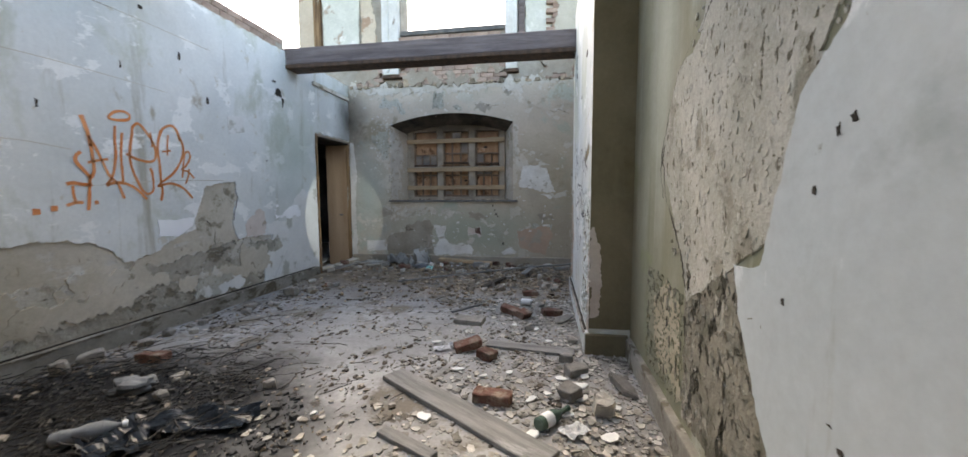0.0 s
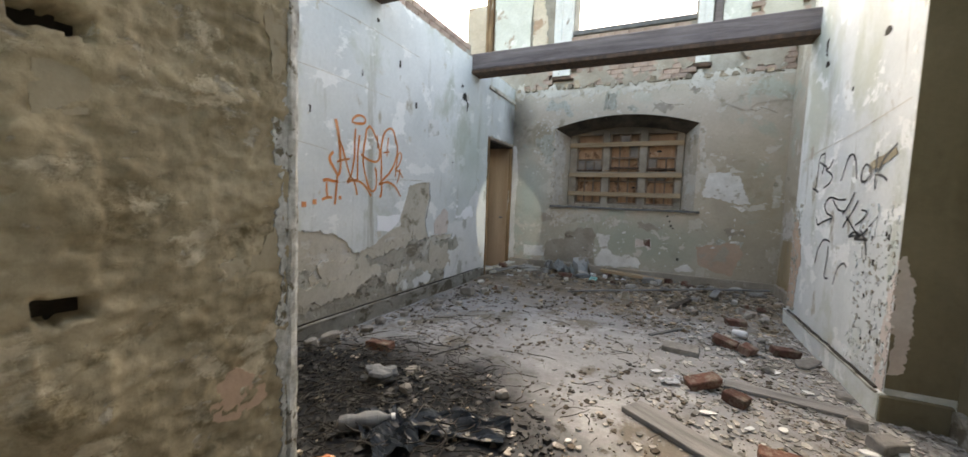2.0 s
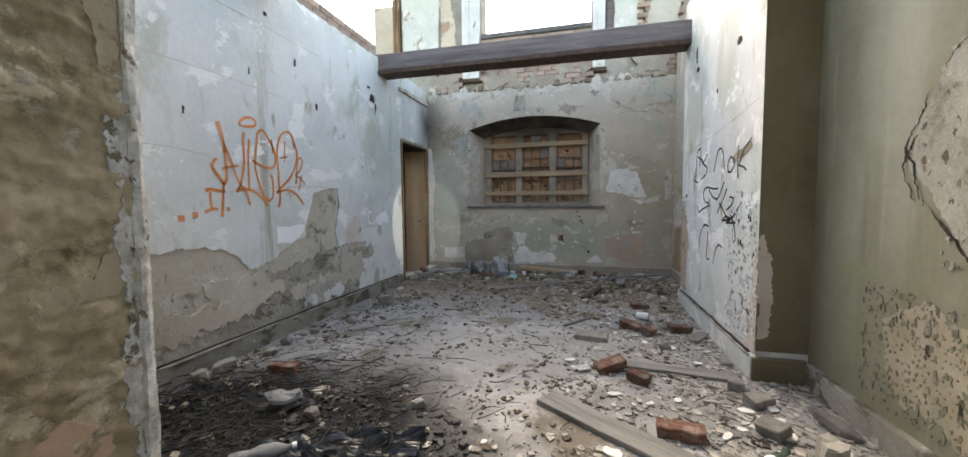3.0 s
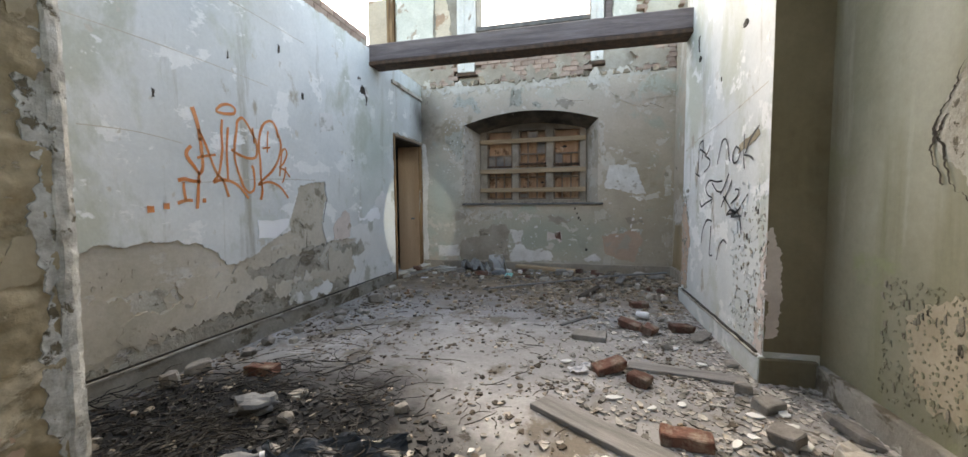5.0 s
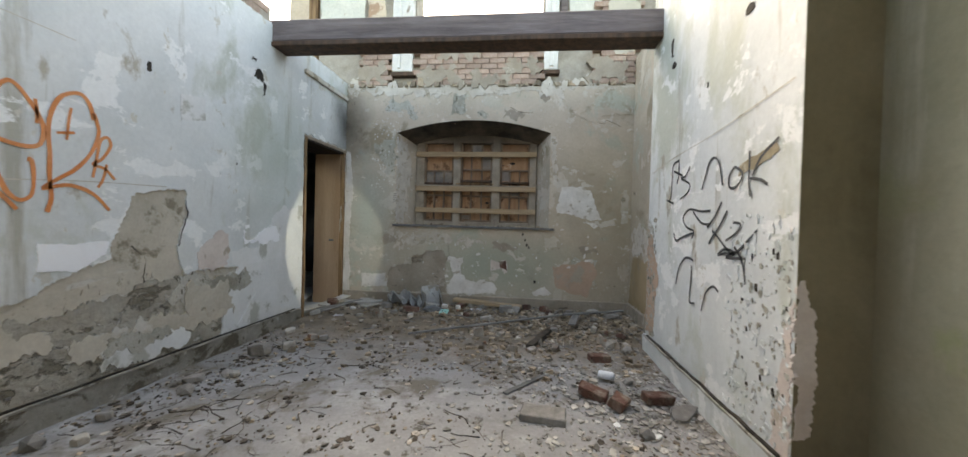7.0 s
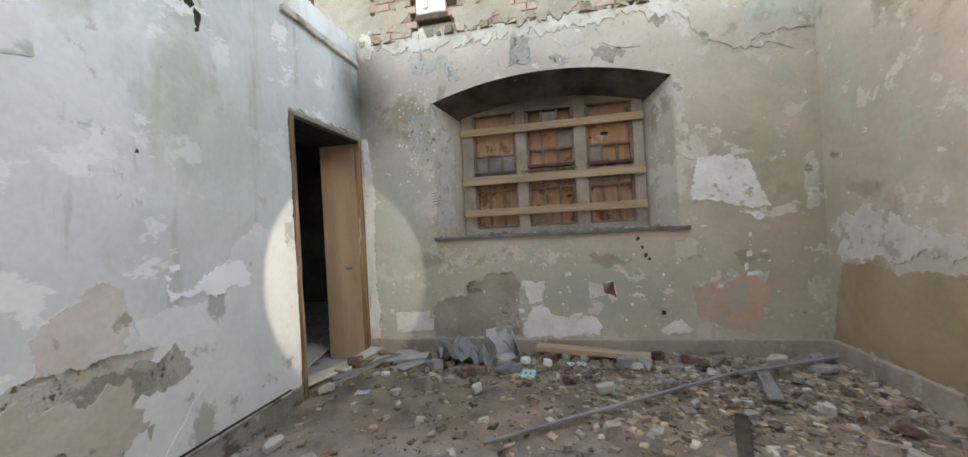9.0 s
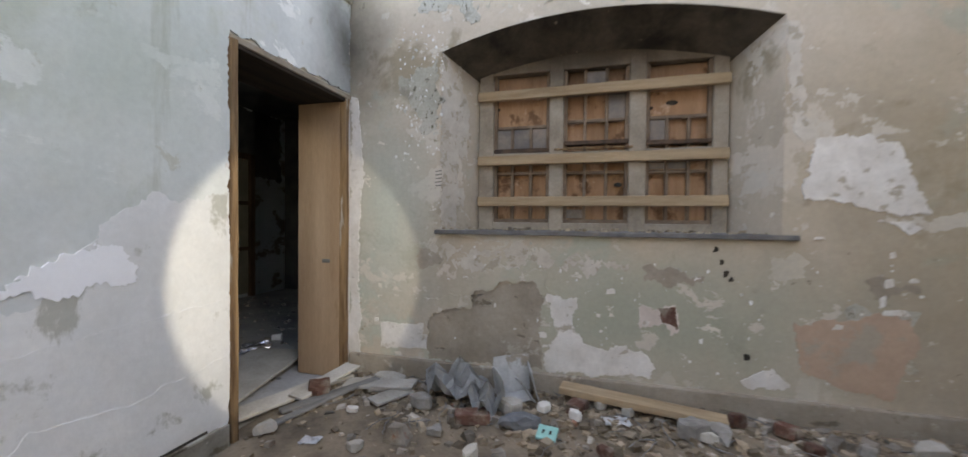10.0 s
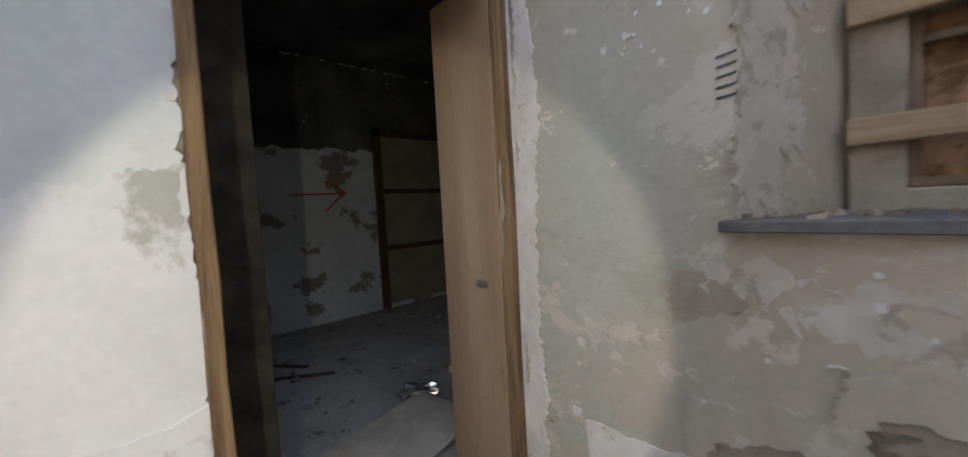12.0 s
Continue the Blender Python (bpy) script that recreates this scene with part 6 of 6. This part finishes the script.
for k, (x, y, w, h, t, mt, turn) in enumerate(((-0.93, 5.26, 0.15, 0.12, 0.05, CARD, 20), (-0.45, 5.9, 0.14, 0.09, 0.07, BRICK, 30), (-0.22, 5.85, 0.16, 0.10, 0.06, BRICK, -20), (-0.16, 5.7, 0.13, 0.10, 0.05, BRICK, 60), (0.4, 5.85, 0.2, 0.12, 0.05, CARD, 10),
                                               (0.09, 5.75, 0.12, 0.09, 0.05, STONE, 45), (-0.65, 5.67, 0.12, 0.08, 0.05, CARD, 0), (-1.21, 5.9, 0.12, 0.08, 0.05, CARD, 75), (-0.72, 5.7, 0.2, 0.15, 0.09, STONE, 20), (0.62, 5.7, 0.22, 0.13, 0.04, STONE, -15),
                                               (0.37, 5.5, 0.14, 0.1, 0.04, STONE, 33), (-2.7, 5.93, 0.3, 0.14, 0.03, CARD, 4), (-2.67, 5.75, 0.2, 0.09, 0.025, CARD, 30), (-2.3, 5.62, 0.2, 0.13, 0.07, STONE, -20), (-2.32, 5.92, 0.08, 0.12, 0.13, STONE, 10),
                                               (-1.75, 5.7, 0.2, 0.14, 0.07, CARD, 15), (-1.55, 5.78, 0.12, 0.09, 0.04, WHITE_PLASTER, 50), (-1.36, 5.72, 0.13, 0.08, 0.05, WHITE_PLASTER, -30), (-1.05, 5.85, 0.1, 0.08, 0.05, CARD, 10), (-3.02, 5.12, 0.15, 0.1, 0.05, CARD, 30),
                                               (-2.69, 5.44, 0.09, 0.06, 0.03, WHITE_PLASTER, 10), (-3.0, 5.55, 0.13, 0.1, 0.06, BRICK, 40), (-2.1, 5.35, 0.11, 0.08, 0.04, STONE, 5), (-1.85, 5.2, 0.13, 0.08, 0.05, CARD, 70), (-1.2, 5.4, 0.1, 0.08, 0.04, BRICK, 15),
                                               (-0.5, 5.35, 0.13, 0.09, 0.05, STONE, 25), (-2.45, 5.1, 0.1, 0.07, 0.04, CARD, 50), (-0.15, 4.95, 0.12, 0.07, 0.04, STONE, 15), (0.3, 5.05, 0.1, 0.08, 0.05, CARD, 65), (0.55, 4.85, 0.12, 0.09, 0.04, BRICK, 5))):
    lab = {"red_brick": "broken red brick lump in the rubble heap", "grey_rubble_stone": "dirty grey lump of render in the rubble", "exposed_white_plaster": "white plaster fragment on the rubble heap"}.get(mt.name, "dusty pale plaster fragment in the rubble")
    fallen_piece("rubble_piece", lab, "rubble", x, y, (w, h), t, mt, 400 + k, turn, ((k * 37) % 17 - 8, (k * 53) % 19 - 9), 0.015, "rubble along the end wall")
for k, (x, y, w, h, t, mt, turn) in enumerate(((-3.0, 1.72, 0.2, 0.12, 0.06, STONE, 60), (-2.95, 1.5, 0.15, 0.1, 0.08, STONE, 20), (-2.66, 3.31, 0.24, 0.07, 0.03, CARD, -30), (-2.78, 3.78, 0.22, 0.13, 0.09, STONE, 10), (-2.62, 3.95, 0.14, 0.1, 0.06, CARD, 40),
                                               (-2.9, 2.6, 0.12, 0.08, 0.04, STONE, 0), (-2.75, 2.35, 0.1, 0.07, 0.04, CARD, 25), (-2.06, 1.57, 0.13, 0.07, 0.03, CARD, 35), (-1.37, 1.56, 0.1, 0.08, 0.04, STONE, 10), (-2.45, 4.25, 0.12, 0.08, 0.04, STONE, 10), (-2.9, 4.4, 0.16, 0.09, 0.04, CARD, 80))):
    fallen_piece("rubble_piece", "dusty lump of fallen render by the side wall", "rubble", x, y, (w, h), t, mt, 500 + k, turn, (5, -6), 0.01, "rubble by the side wall")


def tube(bm, pts, radius, sides=5):
    rings = []
    for i, p in enumerate(pts):
        d = (pts[min(i + 1, len(pts) - 1)] - pts[max(i - 1, 0)]).normalized()
        u = d.orthogonal().normalized()
        w = d.cross(u)
        r = radius * (1 - 0.5 * i / len(pts))
        rings.append([bm.verts.new(p + (u * math.cos(a) + w * math.sin(a)) * r) for a in (2 * math.pi * k / sides for k in range(sides))])
    for a, b in zip(rings, rings[1:]):
        for k in range(sides):
            bm.faces.new((a[k], a[(k + 1) % sides], b[(k + 1) % sides], b[k]))
    bm.faces.new(rings[0])
    bm.faces.new(rings[-1][::-1])


def lathe(bm, profile, sides=20):
    rings = [[bm.verts.new((r * math.cos(2 * math.pi * k / sides), r * math.sin(2 * math.pi * k / sides), z)) for k in range(sides)] for r, z in profile]
    for a, b in zip(rings, rings[1:]):
        for k in range(sides):
            bm.faces.new((a[k], a[(k + 1) % sides], b[(k + 1) % sides], b[k]))
    bm.faces.new(rings[0][::-1])
    bm.faces.new(rings[-1])


def lying(t, at, turn):
    t.matrix_basis = Matrix.Translation(at) @ Euler((0, radians(90), radians(turn))).to_matrix().to_4x4()


can = thing("drink_can", "white drink can lying among bricks", "can")
bmk = bmesh.new()
lathe(bmk, ((0.024, 0), (0.031, 0.006), (0.032, 0.012), (0.032, 0.108), (0.025, 0.12)))
part("body", bmk, PAPER, can)
bmk = bmesh.new()
lathe(bmk, ((0.025, 0.12), (0.0235, 0.122), (0.0235, 0.118)))
part("lid", bmk, TIN, can, "grey metal lid")
lying(can, (0.12, 3.74, 0.05), -20)
bottle = thing("bottle", "dusty green glass bottle lying by the plank", "bottle")
bmk = bmesh.new()
lathe(bmk, ((0.03, 0), (0.038, 0.008), (0.038, 0.13), (0.03, 0.16), (0.014, 0.19), (0.014, 0.24), (0.017, 0.245), (0.017, 0.26)))
part("glass", bmk, GREEN_GLASS, bottle)
bmk = bmesh.new()
lathe(bmk, ((0.0385, 0.04), (0.039, 0.042), (0.039, 0.10), (0.0385, 0.102)))
part("label", bmk, PAPER, bottle, "torn white label")
lying(bottle, (0.36, 1.33, 0.04), 50)
bottle = thing("plastic_bottle", "crushed white plastic bottle on burnt waste", "bottle")
bmk = bmesh.new()
lathe(bmk, ((0.02, 0), (0.04, 0.01), (0.042, 0.05), (0.036, 0.09), (0.043, 0.14), (0.04, 0.2), (0.018, 0.25), (0.016, 0.27)))
for v in bmk.verts:
    v.co += noise.noise_vector(v.co * 18) * 0.008
part("body", bmk, FOAM, bottle)
bmk = bmesh.new()
lathe(bmk, ((0.018, 0.27), (0.018, 0.29)))
part("cap", bmk, PAPER, bottle, "white screw cap")
lying(bottle, (-1.97, 0.79, 0.06), 44)
cup = thing("plastic_cup", "white plastic cup lying on the inner floor", "cup")
bmk = bmesh.new()
lathe(bmk, ((0.028, 0), (0.03, 0.004), (0.036, 0.09), (0.038, 0.092), (0.034, 0.09)))
part("body", bmk, PAPER, cup)
lying(cup, (-4.4, 6.6, 0.035), 30)

for k, (x, y, turn, w) in enumerate(((-0.43, 2.33, 20, 0.09), (-0.36, 2.42, -30, 0.06), (-1.12, 5.75, 15, 0.1), (0.55, 1.35, 40, 0.1), (-2.72, 5.1, 10, 0.07))):
    t = thing("paper", "scrap of crumpled white paper on the floor", "paper", (x, y, ground(x, y) + 0.012), "paper scraps")
    bmk = bmesh.new()
    n = 7
    vs = [[bmk.verts.new(((i / n - 0.5) * w * 1.5, (j / n - 0.5) * w, 0.018 * noise.noise(Vector((i * 0.6, j * 0.6, k * 3.0))) + 0.01)) for j in range(n + 1)] for i in range(n + 1)]
    for i in range(n):
        for j in range(n):
            bmk.faces.new((vs[i][j], vs[i + 1][j], vs[i + 1][j + 1], vs[i][j + 1]))
    bmesh.ops.solidify(bmk, geom=bmk.faces[:], thickness=0.0015)
    part("sheet", bmk, PAPER, t)
    t.rotation_euler = (0, 0, radians(turn))


def crumpled(name, label, at, turn, size, seed, material, category):
    """Bent sheet: folded panels with creases and thickness."""
    t = thing(name, label, category, at)
    bmk = bmesh.new()
    n = 14 if material == DARK_PLASTIC else 7
    vs = []
    for i in range(n + 1):
        row = []
        for j in range(n + 1):
            u, v = i / n - 0.5, j / n - 0.5
            fold = abs(((u * 1.9 + v * 1.2 + seed) % 1.0) - 0.5) * 0.55 + 0.2 * noise.noise(Vector((u * 3, v * 3, seed))) + 0.12 * noise.noise(Vector((u * 11, v * 11, seed)))
            edge = 1 + 0.22 * noise.noise(Vector((u * 5, v * 5, seed + 2)))
            row.append(bmk.verts.new((u * size[0] * edge, v * size[1] * edge, fold * size[2])))
        vs.append(row)
    for i in range(n):
        for j in range(n):
            bmk.faces.new((vs[i][j], vs[i + 1][j], vs[i + 1][j + 1], vs[i][j + 1]))
    bmesh.ops.solidify(bmk, geom=bmk.faces[:], thickness=0.004)
    zmin = min(v.co.z for v in bmk.verts)
    for v in bmk.verts:
        v.co.z -= zmin
    part("sheet", bmk, material, t)
    t.rotation_euler = (0, 0, radians(turn))


crumpled("zinc_sheet", "crumpled grey zinc sheet on the rubble heap", (-2.14, 5.84, 0.05), 25, (0.42, 0.34, 0.5), 0.3, TIN, "metal sheet")
crumpled("zinc_sheet", "small bent zinc sheet beside the rubble heap", (-1.92, 5.66, 0.05), -35, (0.24, 0.18, 0.4), 0.7, TIN, "metal sheet")
crumpled("plastic_sheet", "torn blue-black plastic sheet on burnt waste", (-1.45, 1.12, 0.01), 15, (0.5, 0.22, 0.14), 0.5, DARK_PLASTIC, "plastic sheet")
crumpled("plastic_sheet", "torn blue-black plastic sheet on burnt waste", (-1.75, 0.9, 0.01), -30, (0.38, 0.25, 0.16), 0.15, DARK_PLASTIC, "plastic sheet")

tin = thing("zinc_box", "dented open zinc box lying on the rubble", "box", (-1.74, 5.86, 0.06))
for nm, m, s in (("base", Matrix.Translation((0, 0.05, 0.01)), (0.24, 0.16, 0.006)), ("side", Matrix.Translation((-0.12, 0.02, 0.10)) @ Euler((0, radians(82), 0.1)).to_matrix().to_4x4(), (0.2, 0.2, 0.006)),
                 ("side", Matrix.Translation((0.12, 0.02, 0.11)) @ Euler((0, radians(72), -0.2)).to_matrix().to_4x4(), (0.22, 0.2, 0.006)), ("back", Matrix.Translation((0, 0.12, 0.13)) @ Euler((radians(70), 0, 0)).to_matrix().to_4x4(), (0.26, 0.24, 0.006)),
                 ("rim", Matrix.Translation((0.02, -0.07, 0.12)) @ Euler((radians(20), radians(50), 0.3)).to_matrix().to_4x4(), (0.28, 0.03, 0.012))):
    part(nm, bm_box(-s[0] / 2, s[0] / 2, -s[1] / 2, s[1] / 2, 0, s[2], 0, 0.012, 4, m), TIN, tin)
tin.rotation_euler = (radians(8), 0, radians(30))

case = thing("socket_plate", "turquoise plastic socket plate on the rubble", "plate", (-1.50, 5.50, 0.06))
part("plate", bm_box(-0.055, 0.055, -0.045, 0.045, 0, 0.022, 0.004), CYAN, case)
for x in (-0.02, 0.02):
    bmk = bm_box(x - 0.006, x + 0.006, -0.012, 0.012, 0.018, 0.0235)
    part("slot", bmk, DARK_HOLE, case, "dark slot")
case.rotation_euler = (radians(25), 0, radians(-10))


# ---- rubble, twigs and burnt waste ----
def scatter(name, label, count, where, small, large, flat, material, seed):
    """Many broken bits, each a skewed block of its own, in one mesh."""
    rnd = random.Random(seed)
    verts, faces = [], []
    made = 0
    while made < count:
        x, y, keep = where(rnd)
        if rnd.random() > keep:
            continue
        made += 1
        s = small + (large - small) * rnd.random() ** 5.0
        h = s * (flat[0] + (flat[1] - flat[0]) * rnd.random())
        a = rnd.random() * 6.283
        ca, sa = math.cos(a), math.sin(a)
        tx, ty = rnd.uniform(-0.25, 0.25), rnd.uniform(-0.25, 0.25)
        z0 = ground(x, y) + 0.004 * rnd.random()
        base = len(verts)
        for k in range(2):
            for cx, cy in ((-1, -1), (1, -1), (1, 1), (-1, 1)):
                px = cx * s * 0.5 * rnd.uniform(0.45, 1.15) * (0.85 if k else 1)
                py = cy * s * 0.4 * rnd.uniform(0.45, 1.15) * (0.85 if k else 1)
                pz = z0 + (h if k else -0.004) + (px * tx + py * ty if k else 0)
                verts.append((x + px * ca - py * sa, y + px * sa + py * ca, pz))
        for f in ((0, 3, 2, 1), (4, 5, 6, 7), (0, 1, 5, 4), (1, 2, 6, 5), (2, 3, 7, 6), (3, 0, 4, 7)):
            faces.append([base + i for i in f])
    me = bpy.data.meshes.new(name)
    me.from_pydata(verts, [], faces)
    me.materials.append(material)
    return tagged(new(name, me), label, "rubble", kind="stuff")


def right_strip(rnd):
    x, y = rnd.uniform(-1.2, 1.0), rnd.uniform(0.6, 4.6)
    if x > 0.68 and y > 2.4:
        return x, y, 0
    return x, y, min(1.0, max(0.04, 0.08 + 0.9 * ((x + 0.7) / 1.4))) if x > -0.7 else 0.05


def far_strip(rnd):
    x, y = rnd.uniform(-3.1, 0.88), rnd.uniform(3.6, 6.03)
    if x > 0.68 and y < 4.62:
        return x, y, 0
    side = max(0.0, min(1.0, (x + 1.9) / 1.2))
    back = max(0.0, min(1.0, (y - 5.1) / 0.6))
    return x, y, max(0.05, min(1.0, (y - 3.4) / 1.8)) * max(0.22, side, back)


def everywhere(rnd):
    x, y = rnd.uniform(-3.08, 0.98), rnd.uniform(-0.6, 6.0)
    if x > 0.68 and 2.4 < y < 4.62:
        return x, y, 0
    edge = max(0.0, 1 - (x + 3.1) / 0.9) * 0.6
    if (x + 2.1) ** 2 + (y - 0.9) ** 2 < 0.75 and rnd.random() < 0.8:
        return x, y, 0
    clump = max(0.0, noise.noise(Vector((x * 1.7, y * 1.7, 4.0)))) + 0.7 * max(0.0, noise.noise(Vector((x * 5.0, y * 5.0, 9.0))))
    return x, y, 0.05 + edge + 0.9 * clump + 0.2 * max(0.0, (y - 4.2) / 1.8)


def burnt(rnd):
    a, r = rnd.random() * 6.283, rnd.random() ** 0.6
    return -2.0 + math.cos(a) * r * 1.1, 1.05 + math.sin(a) * r * 0.7, 1


scatter("plaster_chips", "pale plaster chips strewn along the wall", 4600, right_strip, 0.005, 0.05, (0.05, 0.3), WHITE_CHIPS, 1)
scatter("rubble_heap", "brown rubble and broken plaster along the end wall", 5600, far_strip, 0.006, 0.085, (0.08, 0.42), DIRT_CHIPS, 2)
scatter("plaster_chips", "pale plaster lumps along the end wall", 1300, far_strip, 0.007, 0.09, (0.08, 0.4), CHIPS, 3)
scatter("floor_crumbs", "dirt crumbs scattered over the concrete floor", 2600, everywhere, 0.005, 0.035, (0.1, 0.4), DIRT_CHIPS, 4)
scatter("floor_chips", "small white paint flakes over the floor", 700, everywhere, 0.006, 0.035, (0.06, 0.25), CHIPS, 5)
scatter("burnt_waste", "black burnt waste and ash by the stub wall", 3600, burnt, 0.008, 0.06, (0.08, 0.35), CHAR, 6)
scatter("ash_flakes", "pale flakes lying on burnt waste", 130, burnt, 0.012, 0.07, (0.1, 0.4), CHIPS, 7)


scatter("rubble_lumps", "broken lumps of brick and plaster by the end wall", 120, far_strip, 0.05, 0.16, (0.3, 0.6), STONE_MIX, 12)


def litter(r):
    while True:
        x, y, keep = everywhere(r)
        if r.random() < keep:
            return x, y


def wall_litter(r):
    while True:
        x, y, keep = right_strip(r)
        if r.random() < keep:
            return x, y


flakes("leaf_litter", "Z", 2400, litter, (0.006, 0.03), TWIG, floor, 0.006, 51, "dry dark leaf litter and bark")
flakes("fallen_flakes", "Z", 1700, litter, (0.005, 0.03), CHIPS, floor, 0.006, 52, "fallen flakes of dirty paint")
flakes("fallen_flakes", "Z", 4200, wall_litter, (0.004, 0.034), WHITE_CHIPS, floor, 0.008, 53, "fallen flakes of white paint")


def inner_floor(rnd):
    return rnd.uniform(-6.5, -3.7), rnd.uniform(4.6, 8.5), 1


scatter("inner_crumbs", "dust and crumbs on the inner floor", 700, inner_floor, 0.01, 0.07, (0.1, 0.4), CHIPS, 8)


def sill_dust(rnd):
    return rnd.uniform(-2.36, -0.16), rnd.uniform(6.05, 6.42), 1


crumbs = scatter("sill_crumbs", "crumbs of plaster lying on the slate sill", 260, sill_dust, 0.008, 0.05, (0.15, 0.5), DIRT_CHIPS, 9)
crumbs.location.z = 1.176 - 0.05


def ledge(rnd):
    return rnd.uniform(-3.1, 0.9), rnd.uniform(6.07, 6.14), 1


crumbs = scatter("ledge_rubble", "broken brick and plaster along the upper ledge", 420, ledge, 0.03, 0.16, (0.3, 0.8), DIRT_CHIPS, 10)
crumbs.location.z = 3.14 - 0.05


def twigs(name, label, count, where, length, radius, seed, lift, material):
    rnd = random.Random(seed)
    bmk = bmesh.new()
    made = 0
    while made < count:
        x, y, keep = where(rnd)
        if rnd.random() > keep:
            continue
        made += 1
        a, z = rnd.random() * 6.283, ground(x, y) + 0.006 + rnd.random() * lift
        total = rnd.uniform(*length)
        pts = [Vector((x, y, z))]
        up = rnd.uniform(-0.12, 0.2)
        for k in range(5):
            a += rnd.uniform(-0.6, 0.6)
            p = pts[-1] + Vector((math.cos(a), math.sin(a), up * (1 if k < 3 else -0.6))) * total / 5
            p.z = max(p.z, ground(p.x, p.y) + 0.005)
            p.x = max(p.x, -3.1)
            p.y = max(p.y, 0.47) if p.x < -1.8 else p.y
            pts.append(p)
        tube(bmk, pts, rnd.uniform(*radius), 4)
    return tagged(finish(name, bmk, material), label, "twigs", kind="stuff")


def twig_zone(rnd):
    a, r = rnd.random() * 6.283, rnd.random() ** 0.6
    return -2.2 + math.cos(a) * r * 0.95, 1.22 + math.sin(a) * r * 0.85, 1


def mid_floor(rnd):
    x, y = rnd.uniform(-3.0, -0.4), rnd.uniform(1.4, 4.3)
    return x, y, max(0.12, 1.0 - 0.28 * (y - 1.4) - 0.3 * max(0.0, x + 1.8))


twigs("twig_pile", "heap of dry dark twigs by the stub wall", 720, twig_zone, (0.06, 0.25), (0.0015, 0.0045), 21, 0.07, BURNT_TWIG)
twigs("scattered_twigs", "dry twigs scattered over the floor", 190, mid_floor, (0.04, 0.28), (0.0012, 0.004), 22, 0.01, TWIG)
twigs("rubble_laths", "broken laths and sticks in the rubble", 100, far_strip, (0.08, 0.34), (0.002, 0.006), 23, 0.03, GREY_WOOD)
